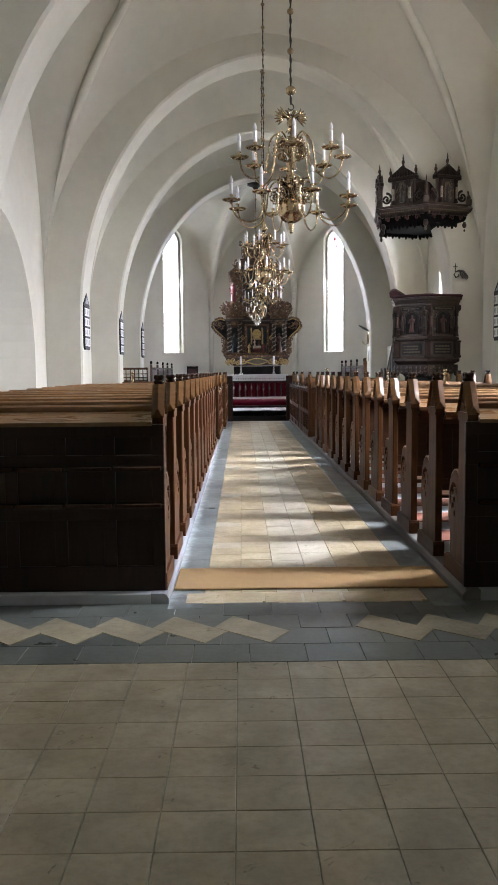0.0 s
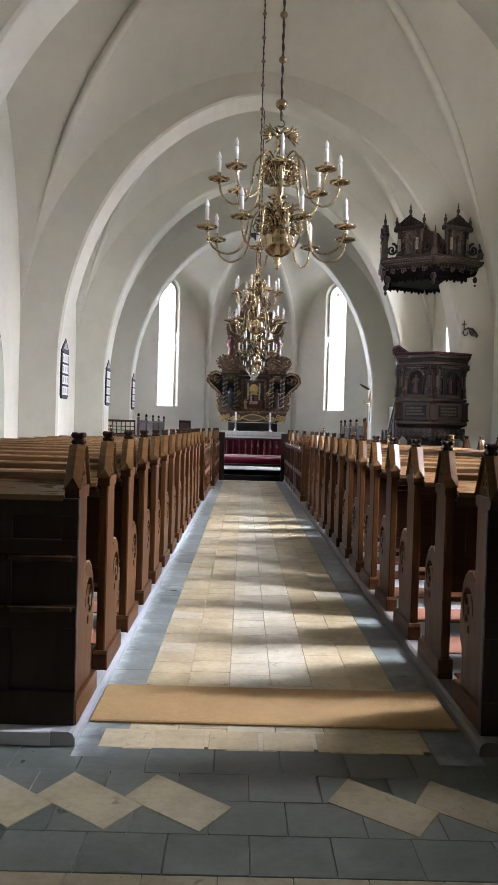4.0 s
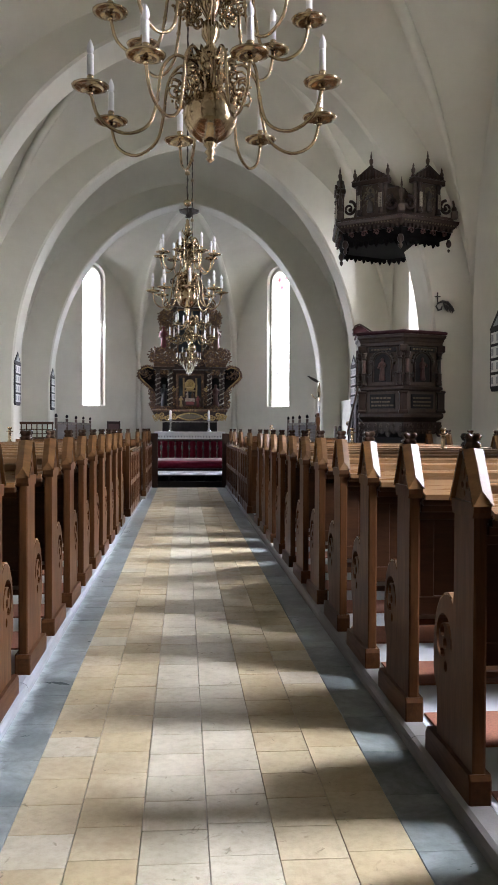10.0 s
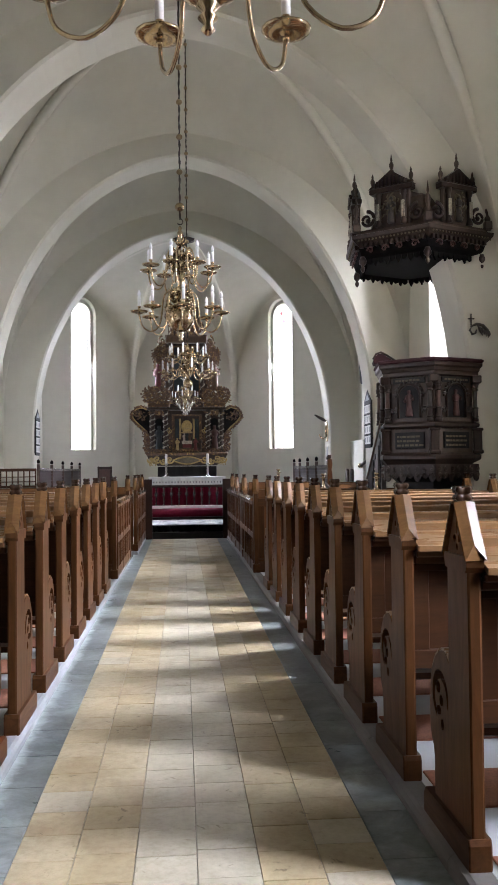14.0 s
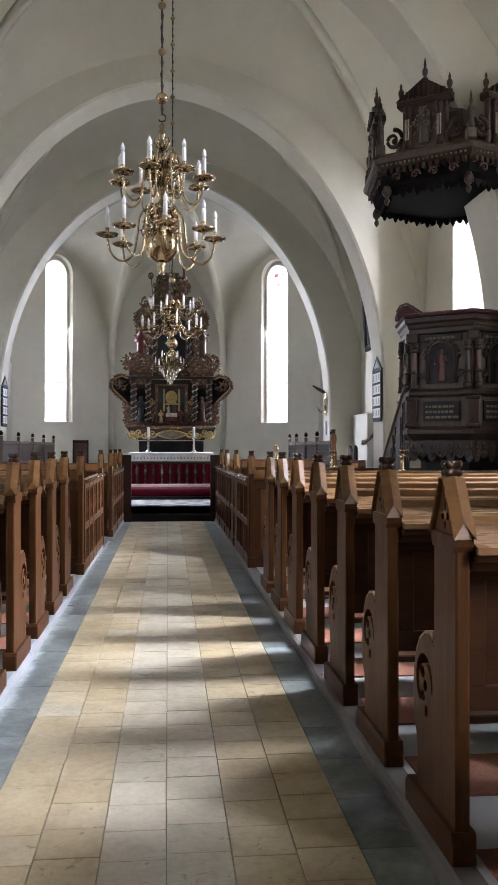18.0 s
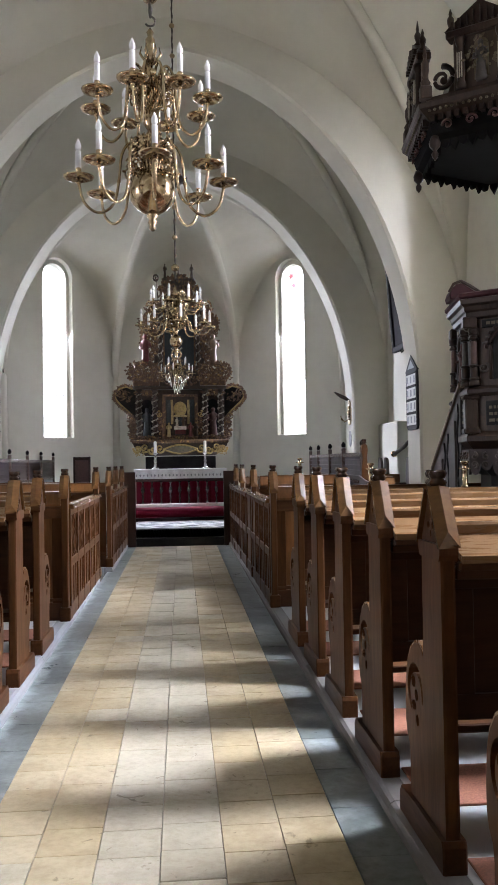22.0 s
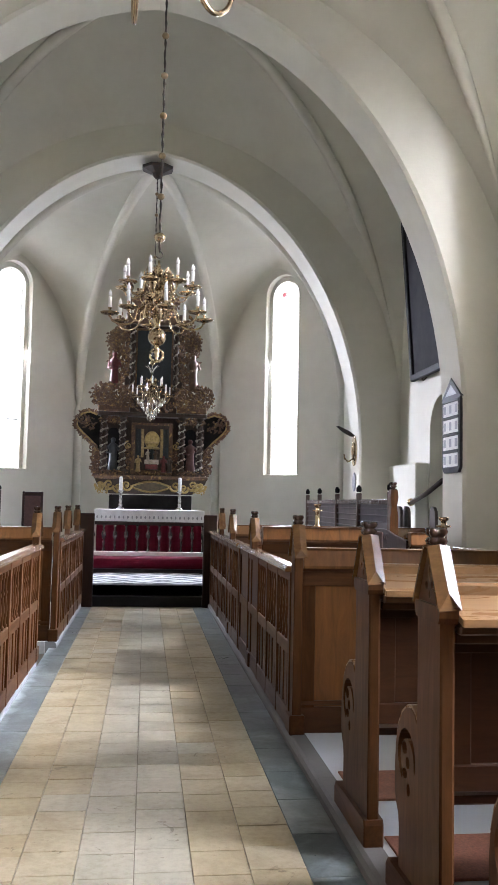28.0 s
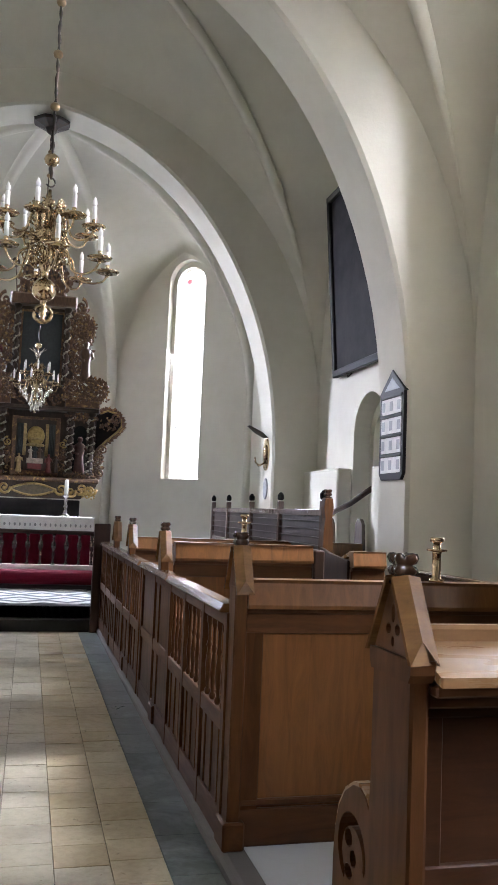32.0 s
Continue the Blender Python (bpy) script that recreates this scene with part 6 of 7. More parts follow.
# small carved ornament with a cross on the pier
o = thing("wall_ornament", "small dark carved bird-like wall ornament with a cross", "ornament", (3.7, 16.37, 3.26))
o.scale = (0.78, 1, 0.78)
m = Mesh()
m.tube([(-0.06, -0.02, 0.04), (-0.1, -0.03, -0.03), (-0.06, -0.03, -0.1), (0.0, -0.02, -0.08), (0.02, -0.02, -0.02)], [0.012, 0.018, 0.02, 0.018, 0.01], 7)
m.tube([(-0.08, -0.02, 0.03), (0.02, -0.03, 0.07), (0.12, -0.02, 0.05), (0.2, -0.01, -0.03), (0.26, 0.0, -0.1)], [0.014, 0.024, 0.03, 0.028, 0.012], 7)
m.tube([(0.04, -0.03, 0.05), (0.06, -0.05, -0.04), (0.12, -0.03, -0.12)], [0.016, 0.02, 0.008], 6)
for q in range(5):
    leaf(m, 0.05 + 0.045 * q, -0.04, 0.03 - 0.02 * q, -1.2 - 0.15 * q, 0.12, 0.022)
part("carving", m, dove, o)
m = Mesh()
m.box(-0.075, -0.055, -0.02, 0.0, 0.05, 0.24, 0.003)
m.box(-0.12, -0.01, -0.02, 0.0, 0.15, 0.17, 0.003)
part("cross", m, iron, o, "thin dark cross")

# chandeliers
def s_arm(reach, drop, rise, n=18):
    """An S-shaped arm from the stem outwards, in x and z."""
    pts = []
    up = 1.6 * drop
    ctrl = [(0.03, 0.03), (0.13 * reach, 0.8 * up), (0.28 * reach, 1.1 * up), (0.41 * reach, 0.75 * up), (0.455 * reach, 0.0), (0.53 * reach, -drop), (0.73 * reach, -1.4 * drop), (0.93 * reach, -0.95 * drop), (reach, rise)]
    for i in range(len(ctrl) - 1):
        p0, p1, p2, p3 = ctrl[max(i - 1, 0)], ctrl[i], ctrl[i + 1], ctrl[min(i + 2, len(ctrl) - 1)]
        for k in range(4):
            t = k / 4
            pts.append(tuple(0.5 * (2 * b + (c - a) * t + (2 * a - 5 * b + 4 * c - d) * t * t + (3 * b - a - 3 * c + d) * t ** 3) for a, b, c, d in zip(p0, p1, p2, p3)))
    pts.append(ctrl[-1])
    return [(x, 0, z) for x, z in pts]


def chandelier(name, label, x, y, z, k=1.0, tiers=((0.455, 0.3, 8, 0.0), (0.34, 0.62, 8, 0.39)), top=9.15, eagle=True, turn=0.0, ring=False, drops=False, ball=0.135, drop=0.13):
    """z is the lowest point."""
    c = thing(name, label, "chandelier", (x, y, z), turn, group="brass chandeliers over the aisle")
    m = Mesh()
    prof = [(0.006, 0.0), (0.022, 0.015), (0.012, 0.03), (0.03, 0.05), (0.016, 0.065), (0.036, 0.085), (0.02, 0.1)]
    prof += [(ball * math.sin(math.pi * (0.08 + 0.84 * i / 12)), 0.23 - ball * math.cos(math.pi * (0.08 + 0.84 * i / 12))) for i in range(13)]
    prof += [(0.03, 0.375), (0.05, 0.4), (0.05, 0.42), (0.025, 0.44), (0.045, 0.5), (0.05, 0.54), (0.02, 0.58), (0.045, 0.62), (0.045, 0.68), (0.02, 0.7), (0.05, 0.75), (0.055, 0.79), (0.02, 0.83), (0.04, 0.87), (0.015, 0.9), (0.012, 0.97)]
    m.lathe([(r * k, q * k) for r, q in prof], 20)
    part("stem", m, brass, c, "turned brass stem with a large ball")
    for reach, zz, n, off in tiers:
        pan = Mesh()
        pan.lathe([(0.012 * k, 0), (0.03 * k, 0.012 * k), (0.045 * k, 0.0), (0.084 * k, 0.012 * k), (0.09 * k, 0.022 * k), (0.04 * k, 0.022 * k), (0.014 * k, 0.03 * k), (0.012 * k, 0.05 * k), (0.017 * k, 0.06 * k), (0.015 * k, 0.075 * k), (0.004 * k, 0.075 * k)], 14)
        pan_d = pan.data("drip_pan")
        pan_d.materials.append(brass)
        can = Mesh()
        can.lathe([(0.0165 * k, 0.07 * k), (0.016 * k, 0.168 * k), (0.01 * k, 0.171 * k)], 10)
        can_d = can.data("candle")
        can_d.materials.append(candle_wax)
        bul = Mesh()
        bul.lathe([(0.009 * k, 0.17 * k), (0.0175 * k, 0.185 * k), (0.0165 * k, 0.205 * k), (0.008 * k, 0.228 * k), (0.001, 0.24 * k)], 10)
        bul_d = bul.data("bulb")
        bul_d.materials.append(bulb_glass)
        arm = Mesh()
        pts = s_arm(reach, drop, 0.0)
        arm.tube([(a * k, b * k, q * k) for a, b, q in pts], 0.0085 * k, 7)
        arm.ball((0.455 * reach * k, 0, 0), 0.013 * k, 7, 5)
        for cx, cz, cr, way in ((0.3, 0.06, 0.05, 1), (0.19, 0.02, 0.036, -1)):
            curl = spiral(cx * reach * k, cz * k, cr * k, 0.0, 1.2, way, 1.6, 0.008 * k)
            arm.add(curl.v, curl.f, True)
            for q in range(6):
                arm.ball(((cx * reach + cr * 0.75 * math.cos(q * 1.05)) * k, 0.006 * k * (-1) ** q, (cz + cr * 0.75 * math.sin(q * 1.05)) * k), 0.009 * k, 6, 4)
        arm.ball((reach * k, 0, -0.012 * k), 0.014 * k, 8, 5)
        arm.tube([((0.26 * reach + 0.045 * math.cos(q)) * k, 0, (0.1 + 0.045 * math.sin(q)) * k) for q in [0.5 + 0.55 * j for j in range(10)]], 0.006 * k, 6)
        arm_d = arm.data("arm")
        arm_d.materials.append(brass)
        for i in range(n):
            a = 2 * math.pi * i / n + off
            o = part("arm", arm_d, brass, c, at=(0, 0, zz * k), rot=a)
            part("drip_pan", pan_d, brass, o, at=(reach * k, 0, 0))
            part("candle", can_d, candle_wax, o, "white electric candle", at=(reach * k, 0, 0))
            part("bulb", bul_d, bulb_glass, o, "pale flame-shaped bulb", at=(reach * k, 0, 0))
        # small reflector sprigs between the arms
        for i in range(n):
            a = 2 * math.pi * (i + 0.5) / n + off
            s = Mesh()
            s.tube([(0.04 * k, 0, 0), (0.09 * k, 0, 0.05 * k), (0.13 * k, 0, 0.03 * k), (0.12 * k, 0, -0.01 * k)], 0.006 * k, 6)
            s.ball((0.135 * k, 0, 0.045 * k), 0.02 * k, 8, 5, 0.5, 1, 1)
            part("sprig", s, brass, c, at=(0, 0, (zz + 0.1) * k), rot=a)
    # rosettes that reflect the candle light, in two rings round the stem
    ros = Mesh()
    petals = 28
    rim = [(0.05 * k * (0.72 + 0.28 * math.cos(7 * q)), q) for q in [2 * math.pi * j / petals for j in range(petals)]]
    vs = [(0, -0.016 * k, 0)] + [(0.5 * r * math.cos(q), -0.004 * k, 0.5 * r * math.sin(q)) for r, q in rim] + [(r * math.cos(q), -0.014 * k, r * math.sin(q)) for r, q in rim] + [(0, 0.05 * k, -0.03 * k)]
    fs = [(0, 1 + j, 1 + (j + 1) % petals) for j in range(petals)] + [(1 + j, 1 + petals + j, 1 + petals + (j + 1) % petals, 1 + (j + 1) % petals) for j in range(petals)]
    fs += [(2 * petals + 1, 1 + petals + (j + 1) % petals, 1 + petals + j) for j in range(petals)]
    ros.add(vs, fs, True)
    ros_d = ros.data("rosette")
    ros_d.materials.append(brass)
    for zq, nq, rq in ((tiers[0][1] + 0.21, 8, 0.11), (tiers[1][1] + 0.16, 6, 0.1)):
        for i in range(nq):
            a = 2 * math.pi * (i + 0.25) / nq
            part("rosette", ros_d, brass, c, "small brass reflector rosette", at=(rq * k * math.cos(a), rq * k * math.sin(a), zq * k), rot=a + math.pi / 2)
    if ring:
        m = Mesh()
        m.tube([(0.055 * math.cos(q), 0, 0.05 + 0.055 * math.sin(q)) for q in [math.pi * j / 8 for j in range(17)]], 0.012, 8)
        part("pull_ring", m, brass, c, "brass pull ring")
    if drops:
        d = Mesh()
        d.lathe([(0.002, -0.1), (0.017, -0.07), (0.013, -0.03), (0.003, 0.0)], 7)
        drop_d = d.data("glass_drop")
        drop_d.materials.append(crystal)
        for i in range(44):
            a = 2.4 * i
            r = 0.05 + 0.17 * (i % 5) / 4
            part("glass_drop", drop_d, crystal, c, at=(r * math.cos(a), r * math.sin(a), 0.12 + 0.26 * (i % 5) / 4 + 0.02 * (i % 3)))
        sp = Mesh()
        for i in range(8):
            a = math.pi * i / 4
            sp.tube([(0, 0, 0.75), (0.04 * math.cos(a), 0.04 * math.sin(a), 0.88), (0.12 * math.cos(a), 0.12 * math.sin(a), 0.93)], [0.008, 0.006, 0.003], 5)
        tagged(part("glass_spray", sp, crystal, c, "spray of small glass pendants"), kind="stuff")
    h = 0.97 * k
    if not eagle and not drops and not ring:
        e = Mesh()
        e.lathe([(0.012, h), (0.035, h + 0.02), (0.03, h + 0.05), (0.015, h + 0.07), (0.028, h + 0.1), (0.03, h + 0.14), (0.014, h + 0.16), (0.022, h + 0.185), (0.004, h + 0.21)], 10)
        for q in range(6):
            a = 2 * math.pi * q / 6
            e.tube([(0.02 * math.cos(a), 0.02 * math.sin(a), h), (0.06 * math.cos(a), 0.06 * math.sin(a), h + 0.06), (0.05 * math.cos(a), 0.05 * math.sin(a), h + 0.1)], [0.008, 0.008, 0.003], 5)
        part("finial", e, brass, c, "turned brass finial with leaves")
        h += 0.2
    if eagle:
        e = Mesh()
        e.ball((0, 0, h + 0.06), 0.04, 10, 6, 1, 0.8, 1.4)
        for s in (-1, 1):
            e.tube([(s * 0.02, 0, h + 0.1), (s * 0.07, 0, h + 0.14), (s * 0.11, 0, h + 0.16)], [0.018, 0.02, 0.012], 6)
            for q in range(7):
                a = 1.25 - 0.36 * q
                e.tube([(s * 0.07, 0, h + 0.11), (s * (0.07 + 0.06 * math.cos(a)), -0.01, h + 0.11 + 0.06 * math.sin(a)), (s * (0.07 + 0.1 * math.cos(a)), 0, h + 0.11 + 0.1 * math.sin(a))], [0.016, 0.013, 0.002], 5)
            e.tube([(s * 0.01, 0, h + 0.12), (s * 0.035, -0.01, h + 0.17), (s * 0.065, -0.02, h + 0.165)], [0.018, 0.016, 0.004], 6)
        for q in range(5):
            a = -1.57 + 0.35 * (q - 2)
            e.tube([(0, 0, h + 0.03), (0.09 * math.cos(a), 0, h + 0.03 + 0.09 * math.sin(a))], [0.014, 0.003], 5)
        part("eagle", e, brass, c, "spread brass eagle finial")
        h += 0.16
    m = Mesh()
    m.tube([(0.03 * math.cos(q), 0, h + 0.05 + 0.03 * math.sin(q)) for q in [math.pi * j / 6 - 2.6 for j in range(9)]], 0.006, 6)
    part("hook", m, iron, c, "dark iron hook")
    rod = Mesh()
    links = int((top - z - h - 0.07) / 0.045)
    rod.tube([(0.002 * (-1) ** (q // 2), 0, h + 0.07 + (top - z - h - 0.07) * q / links) for q in range(links + 1)], [0.013 if q % 2 else 0.007 for q in range(links + 1)], 6)
    part("hanging_chain", rod, iron, c, "long dark iron chain")
    zz, j = h + 0.2, 0
    while zz < top - z - 0.15:
        b = Mesh()
        b.ball((0, 0, zz), 0.05 if j == 0 else 0.033, 12, 8, 1, 1, 0.9)
        part("chain_ball", b, brass if j == 0 else brass_old, c, "brass ball on the chain")
        zz += 0.36
        j += 1
    return c


chandelier("chandelier", "large two-tiered brass chandelier with white electric candles", 0.038, 8.28, 2.745, 1.0, tiers=((0.59, 0.275, 8, 0.0), (0.49, 0.7, 8, 0.523)), turn=0.262)
chandelier("chandelier", "large two-tiered brass chandelier with white electric candles", -0.05, 14.39, 2.785, 1.0, tiers=((0.415, 0.28, 8, 0.0), (0.335, 0.72, 8, 0.45)), turn=0.07, eagle=False)
chandelier("chandelier", "two-tiered brass chandelier with white electric candles", 0.056, 19.47, 2.673, 0.9, tiers=((0.45, 0.41, 8, 0.0), (0.33, 0.69, 8, 0.39)), eagle=False, turn=0.15, ring=True, ball=0.085, drop=0.06)
chandelier("small_chandelier", "small brass chandelier with candles and glass drops", 0.04, 26.35, 2.8, 0.8, tiers=((0.4, 0.52, 6, 0.2), (0.24, 0.7, 6, 0.5)), top=7.3, turn=0.1, eagle=False, drops=True, ball=0.05, drop=0.08)

# dark carved boss under the apse arch
b = thing("arch_boss", "dark carved bracket under the crown of the arch", "boss", (0.04, 26.35, 6.98))
m = Mesh()
m.lathe([(0.03, -0.06), (0.075, -0.02), (0.1, 0.03), (0.26, 0.09), (0.28, 0.13), (0.12, 0.18)], 8, (0, 0, 0), math.pi / 8, False)
part("body", m, iron, b)


# hymn boards
def hymn_board(x, y, z, sgn, width=0.56, group="hymn boards on the piers"):
    """Hangs on a face that looks along sgn * x."""
    h = thing("hymn_board", "black hymn board with gabled top and four white number slips", "hymn board", (x, y, z), group=group)
    d0, d1 = sorted((0.0, sgn * 0.035))
    f0, f1 = sorted((sgn * 0.035, sgn * 0.05))
    w = width / 2
    m = Mesh()
    poly = [(-w, 0.06), (-w + 0.06, 0.0), (w - 0.06, 0.0), (w, 0.06), (w, 0.86), (-w, 0.86)]
    m.prism(poly, "x", d0, d1)
    recalc(part("board", m, black_paint, h))
    m = Mesh()
    m.prism([(-w - 0.03, 0.86), (w + 0.03, 0.86), (0.0, 1.1)], "x", d0, d1)
    recalc(part("gable", m, black_paint, h))
    m = Mesh()
    m.prism([(-w + 0.1, 0.895), (w - 0.1, 0.895), (0.0, 1.02)], "x", f0 - sgn * 0.013 if sgn > 0 else f1 + 0.013 - 0.015, f1 - 0.01 if sgn > 0 else f1)
    recalc(part("gable_field", m, lead, h, "grey gable field"))
    for i in range(4):
        z0 = 0.07 + 0.195 * i
        m = Mesh()
        m.box(*sorted((sgn * 0.034, sgn * 0.04)), -w + 0.05, w - 0.05, z0, z0 + 0.155, 0.001)
        p = part("number_slip", m, paper, h, "white number slip")
        for s in range(3):
            yy = -w + 0.1 + s * (width - 0.2) / 2
            m = Mesh()
            m.box(*sorted((sgn * 0.0405, sgn * 0.042)), yy - 0.035, yy + 0.035, z0 + 0.03, z0 + 0.125)
            part("number", m, lead, p, "faint unreadable number")
        m = Mesh()
        m.box(*sorted((sgn * 0.03, sgn * 0.047)), -w + 0.03, w - 0.03, z0 + 0.16, z0 + 0.185, 0.003)
        part("slip_rail", m, black_paint, h)
    return h


for x, y, sgn in ((-HALF, 10.32, 1), (-HALF, 16.8, 1), (-HALF, 21.68, 1), (-HALF, 26.33, 1), (HALF, 21.62, -1)):
    hymn_board(x, y if y != 21.62 else 21.66, 1.88, sgn)
hymn_board(WALL, 15.3, 1.95, -1)
hymn_board(-5.2, 16.4, 2.2, 1, group="").rotation_euler = (0, 0, radians(-90))

# large dark painting on the south chancel wall
p = thing("painting", "large dark oil painting in a black frame on the chancel wall", "painting", (WALL, 24.02, 3.45))
p.rotation_euler = (0, radians(-4), 0)
m = Mesh()
for a in ((-1.1, -1.0, 0, 2.6), (1.0, 1.1, 0, 2.6), (-1.1, 1.1, 0, 0.1), (-1.1, 1.1, 2.5, 2.6)):
    m.box(-0.12, -0.04, a[0], a[1], a[2], a[3], 0.012)
part("frame", m, black_paint, p, "black moulded frame")
m = Mesh()
m.box(-0.08, -0.05, -1.0, 1.0, 0.1, 2.5)
part("canvas", m, canvas_dark, p, "nearly black canvas")
for y in (-0.6, 0.6):
    m = Mesh()
    m.tube([(-0.02, y, 0.0), (-0.08, y, -0.05), (-0.1, y, 0.02)], 0.012, 6)
    part("bracket", m, iron, p, "small iron bracket")

# door in the south chancel wall, its dado blocks and rail
d = thing("door_chancel", "grey-painted arched plank door in a deep white niche", "door", (WALL + 0.5, 24.0, 0.3), kind="structure")
for i in range(5):
    m = Mesh()
    y0 = -0.5 + 0.2 * i
    top = 2.28 + math.sqrt(max(0, 0.25 - (y0 + 0.1) ** 2))
    m.box(0, 0.05, y0 + 0.003, y0 + 0.197, 0, top + 0.1, 0.004)
    part("plank", m, lead, d)
m = Mesh()
m.pierced(outline(0, 1.04, 0.012, 2.79), [outline(0, 0.78, 0.02, 2.62)], "x", -0.27, -0.17)
recalc(part("reveal_arch", m, lime, d, "stepped white inner arch"))
m = Mesh()
m.box(4.0, WALL + 0.01, 24.58, 26.0, 0.2, 2.15, 0.02)
structure("dado_1", m, lime, "low white masonry block beside the door", "wall")
m = Mesh()
m.box(4.0, WALL + 0.01, 21.8, 23.42, 0.05, 2.12, 0.02)
structure("dado_2", m, lime, "low white masonry block beside the door", "wall")
r = thing("hand_rail", "dark wooden hand rail with brass knob beside the chancel door", "hand rail", (3.95, 24.6, 1.55))
m = Mesh()
m.tube([(0, 0.0, 0.0), (0.02, -0.6, 0.12), (0.05, -1.2, 0.3)], 0.035, 8)
part("rail", m, wood_dark, r)
m = Mesh()
m.ball((0, 0.03, 0), 0.06, 10, 7)
part("knob", m, brass, r, "brass end knob")

# sconce and plaque at the apse arch
s = thing("wall_sconce", "brass wall sconce with oval plate and dark wing-like arm", "sconce", (HALF, 26.3, 2.4))
m = Mesh()
m.prism([(0.15 * math.cos(q), 0.25 * math.sin(q)) for q in [math.pi * k / 12 for k in range(24)]], "x", -0.03, 0.0, 0.008)
recalc(part("plate", m, brass, s, "oval polished brass plate"))
m = Mesh()
m.ball((-0.035, 0, 0.02), 0.09, 12, 8, 0.35, 1, 1.5)
part("boss", m, brass, s)
m = Mesh()
m.tube([(-0.03, -0.02, -0.12), (-0.12, -0.06, -0.18), (-0.2, -0.08, -0.14), (-0.21, -0.08, -0.06)], 0.011, 7)
m.tube([(-0.03, 0.02, -0.12), (-0.1, 0.1, -0.18), (-0.15, 0.14, -0.1)], 0.011, 7)
part("arm", m, brass, s)
m = Mesh()
m.prism([(-0.0, 0.25), (-0.1, 0.33), (-0.3, 0.42), (-0.34, 0.41), (-0.22, 0.31), (-0.08, 0.24)], "y", -0.06, -0.02, 0.006)
recalc(part("wing", m, iron, s, "dark wing-like arm"))
o = thing("wall_plaque", "small oval grey plaque on the arch face", "plaque", (HALF, 26.3, 1.88))
m = Mesh()
m.prism([(0.1 * math.cos(q), 0.16 * math.sin(q)) for q in [math.pi * k / 12 for k in range(24)]], "x", -0.02, 0.0, 0.005)
recalc(part("disc", m, lead, o))


# brass candle holders standing on the desks
def pew_candle(x, y, z):
    c = thing("pew_candle_holder", "small brass candle holder fixed to a pew rail", "candle holder", (x, y, z), group="candle holders on the pews")
    m = Mesh()
    m.lathe([(0.036, 0), (0.036, 0.012), (0.022, 0.02), (0.021, 0.13), (0.024, 0.14), (0.019, 0.15), (0.019, 0.185)], 12)
    part("stem", m, brass, c)
    m = Mesh()
    m.lathe([(0.018, 0.14), (0.046, 0.146), (0.05, 0.154), (0.046, 0.156), (0.018, 0.15)], 14)
    part("drip_plate", m, brass, c)
    m = Mesh()
    m.lathe([(0.018, 0.183), (0.032, 0.19), (0.034, 0.205), (0.03, 0.21), (0.014, 0.208)], 12)
    part("socket", m, brass, c)


for x, y, z in ((1.93, 17.63, DECK + 1.15), (2.32, Y0 + 0.08 + STEP * 12, DECK + 1.163), (2.55, Y0 + 0.08 + STEP * 8, DECK + 1.163), (2.6, Y0 + 0.08 + STEP * 5, DECK + 1.163), (-2.5, Y0 + 0.08 + STEP * 12, DECK + 1.163), (1.55, 19.86, DECK + 1.22)):
    pew_candle(x, y, z)


# chairs in the northern side room
def side_chair(x, y, rot):
    c = thing("wooden_chair", "plain light-brown wooden chair with slatted back", "chair", (x, y, DECK), rot, group="chairs in the side room")
    for sx in (-0.19, 0.19):
        for sy in (-0.19, 0.19):
            m = Mesh()
            m.box(sx - 0.018, sx + 0.018, sy - 0.018, sy + 0.018, 0, 0.9 if sy > 0 else 0.44, 0.004)
            part("leg", m, wood_z, c)
    m = Mesh()
    m.box(-0.22, 0.22, -0.22, 0.22, 0.43, 0.46, 0.008)
    part("seat", m, wood_x, c)
    for z in (0.6, 0.72, 0.84):
        m = Mesh()
        m.box(-0.18, 0.18, 0.18, 0.2, z, z + 0.07, 0.004)
        part("back_slat", m, wood_pale, c)
    return c


proto = side_chair(-4.7, 15.1, math.pi * 0.5)
for i in range(1, 5):
    copy_thing(proto, pose(-4.7 - 0.0, 15.1 - 0.62 * i, DECK, 0, 0, 90 + (7, -6, 3, -4)[i - 1]))
copy_thing(proto, pose(-3.85, 16.1, DECK, 0, 0, 95))

# floor tiles, piece by piece
rng = random.Random(5)
floor = thing("floor", "church floor of worn yellow clay tiles and blue-grey slate", "floor", kind="structure")


def tile_mesh(w, l, h=0.02, c=0.002, e=0.0015):
    m = Mesh()
    x, y = w / 2, l / 2
    m.add([(-x, -y, -0.05), (x, -y, -0.05), (x, y, -0.05), (-x, y, -0.05),
           (-x, -y, -c), (x, -y, -c), (x, y, -c), (-x, y, -c),
           (-x + c, -y + e, 0), (x - c, -y + e, 0), (x - c, y - e, 0), (-x + c, y - e, 0)],
          [(0, 1, 5, 4), (1, 2, 6, 5), (2, 3, 7, 6), (3, 0, 4, 7), (4, 5, 9, 8), (5, 6, 10, 9), (6, 7, 11, 10), (7, 4, 8, 11), (8, 9, 10, 11)])
    return m.data("tile")


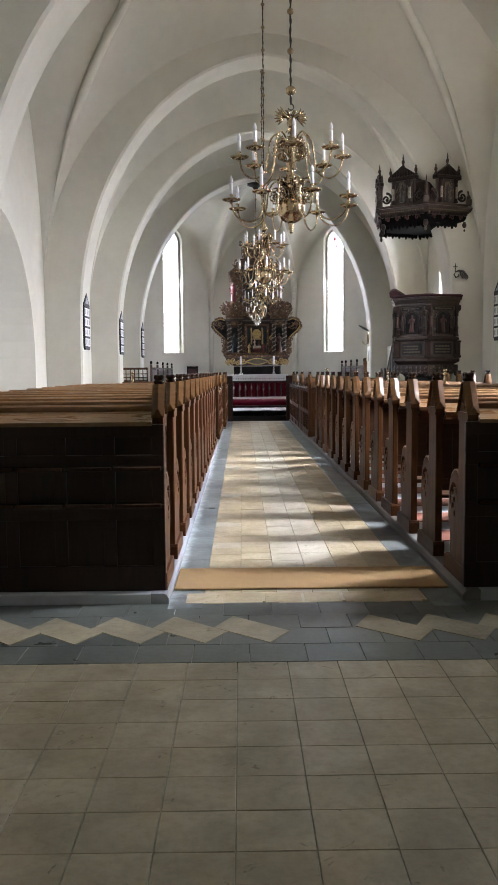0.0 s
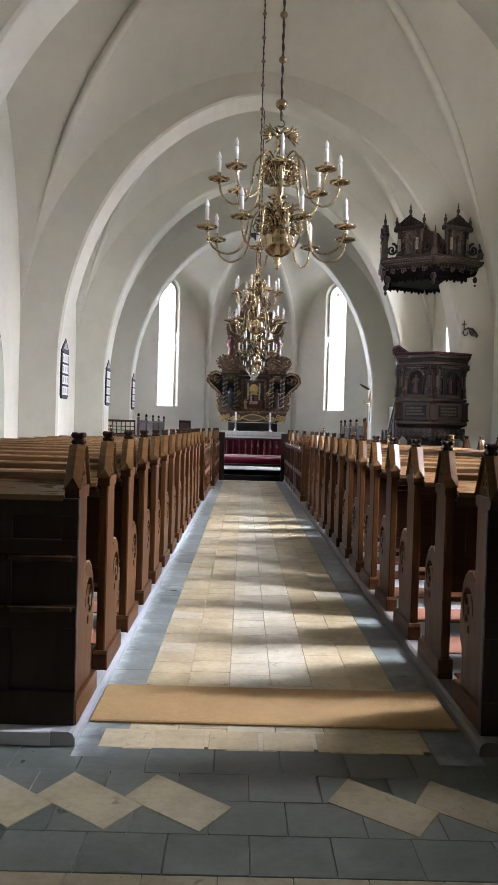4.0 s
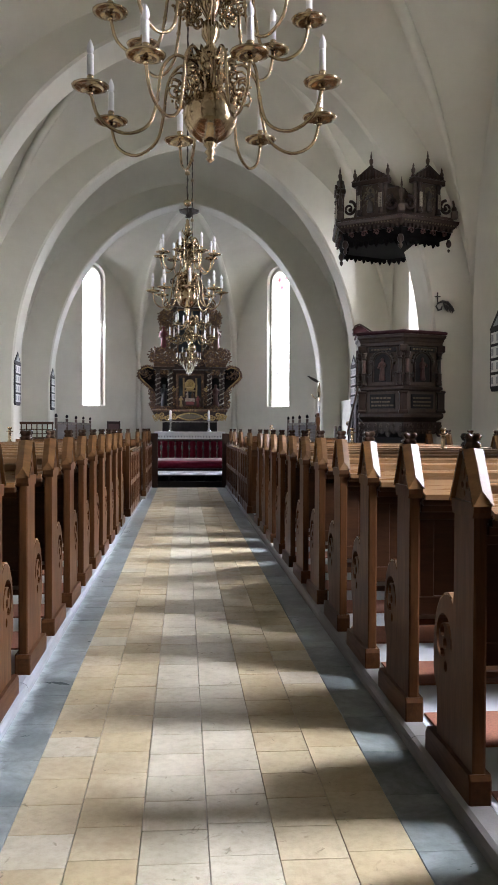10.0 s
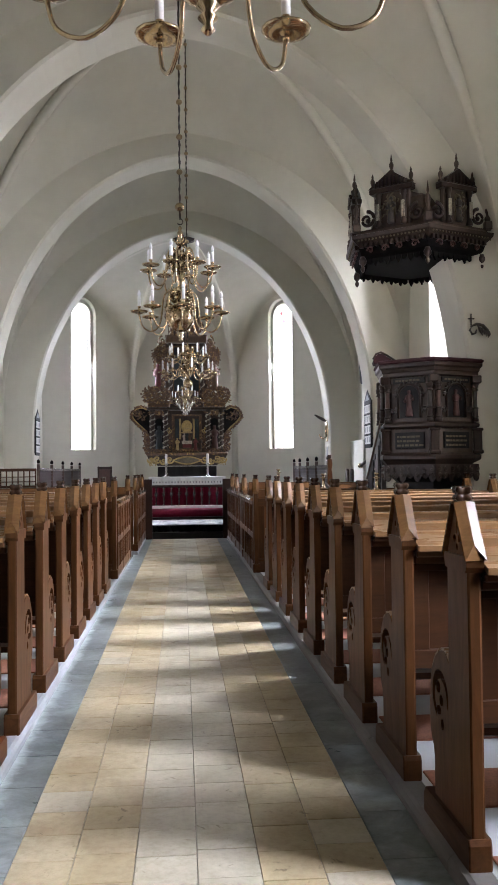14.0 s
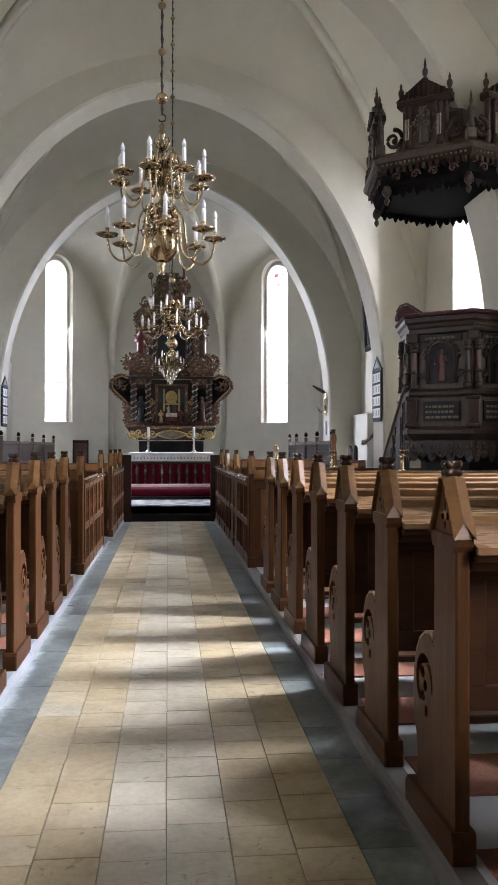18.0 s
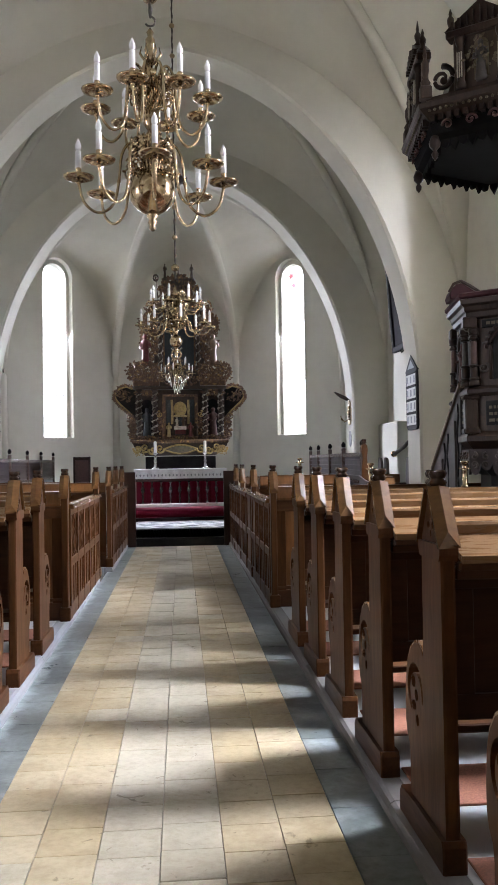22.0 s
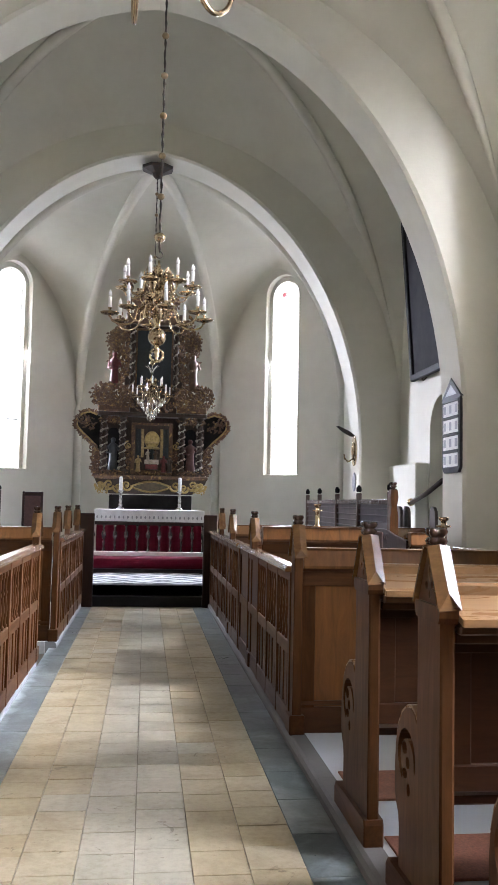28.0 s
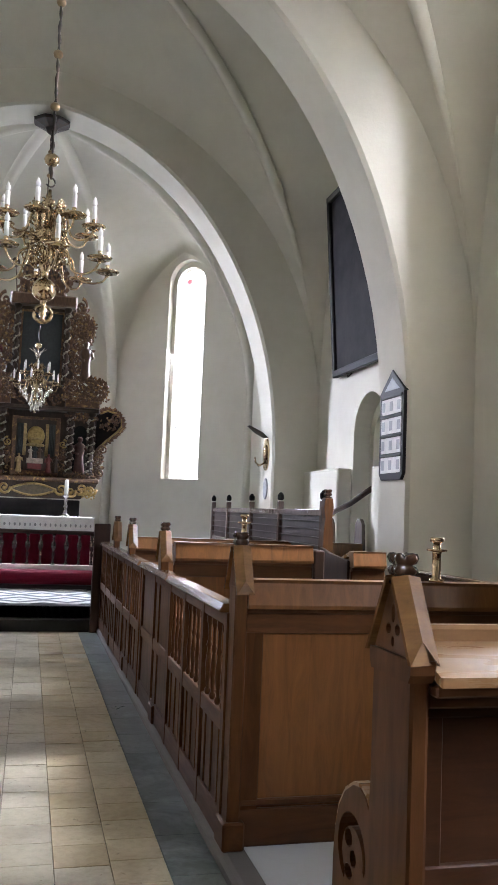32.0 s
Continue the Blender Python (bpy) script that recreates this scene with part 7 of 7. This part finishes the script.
TP = 0.2345
yellow_mesh = tile_mesh(TP - 0.0028, TP - 0.0014)
yellow_mesh.materials.append(tile_yellow)
pale_mesh = tile_mesh(TP - 0.0028, TP - 0.0014)
pale_mesh.materials.append(tile_pale)
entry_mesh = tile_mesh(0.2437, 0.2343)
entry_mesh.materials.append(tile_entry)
slate_mesh = tile_mesh(0.213, 0.442)
slate_mesh.materials.append(tile_blue)
limed_mesh = tile_mesh(0.213, 0.442)
limed_mesh.materials.append(slate_limed)
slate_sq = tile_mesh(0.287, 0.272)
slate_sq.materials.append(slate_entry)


def lay(name, mesh, x, y, turn=0.0):
    ob = new(name, mesh)
    ob.parent = floor
    ob.location = (x, y, rng.uniform(-0.0012, 0.0008))
    ob.rotation_euler = (rng.uniform(-0.002, 0.002), rng.uniform(-0.002, 0.002), turn + rng.uniform(-0.004, 0.004))
    return ob


y = 5.3
while y < 24.4:
    for c in range(6):
        shift = 0.5 * TP if c % 2 else 0.0
        lay("tile", pale_mesh if c in (2, 3) or rng.random() < 0.05 else yellow_mesh, -0.705 + TP * (c + 0.5), y + shift * 0.35)
    y += TP + 0.001
y = 5.3
while y < 24.4:
    for sx in (-0.812, 0.81):
        lay("slate", limed_mesh if sx < 0 else slate_mesh, sx, y)
    y += 0.444
# band of slate with slanted yellow pieces before the pews
loz = Mesh()
loz.prism([(-0.1, 0.25), (-0.205, 0.03), (0.1, -0.24), (0.215, -0.04)], "z", -0.03, 0.0)
loz_mesh = loz.data("tile")
loz_mesh.materials.append(tile_loz)
for k in range(6):
    lay("tile", loz_mesh, -2.14 + 0.345 * k, 4.65).location.z = 0.004
for k in range(4):
    lay("tile", loz_mesh, 0.38 + 0.345 * k, 4.65).location.z = 0.004
for r, yy in enumerate((4.26, 4.535, 4.81, 5.06)):
    x = -4.05 + (0.14 if r % 2 else 0)
    while x < 4.1:
        lay("slate", slate_sq, x, yy)
        x += 0.29
for c in range(6):
    lay("tile", yellow_mesh, -0.7 + 0.25 * c, 5.31).location.z = 0.001
y = 4.0
while y > -1.3:
    xx = -4.06
    while xx < 4.1:
        if -2.4 < xx < 2.3 and y > 0.3:
            lay("tile", entry_mesh, xx, y)
        xx += 0.2465
    y -= 0.237
rest = Mesh()
y = 4.0
while y > -1.3:
    xx = -4.06
    while xx < 4.1:
        if not (-2.4 < xx < 2.3 and y > 0.3):
            rest.box(xx - 0.1215, xx + 0.1215, y - 0.116, y + 0.116, -0.05, 0.0, 0.003)
        xx += 0.2465
    y -= 0.237
tagged(part("tile_field", rest, tile_entry, floor), "outlying grimy yellow clay tiles, darkened for the shade there", kind="stuff")
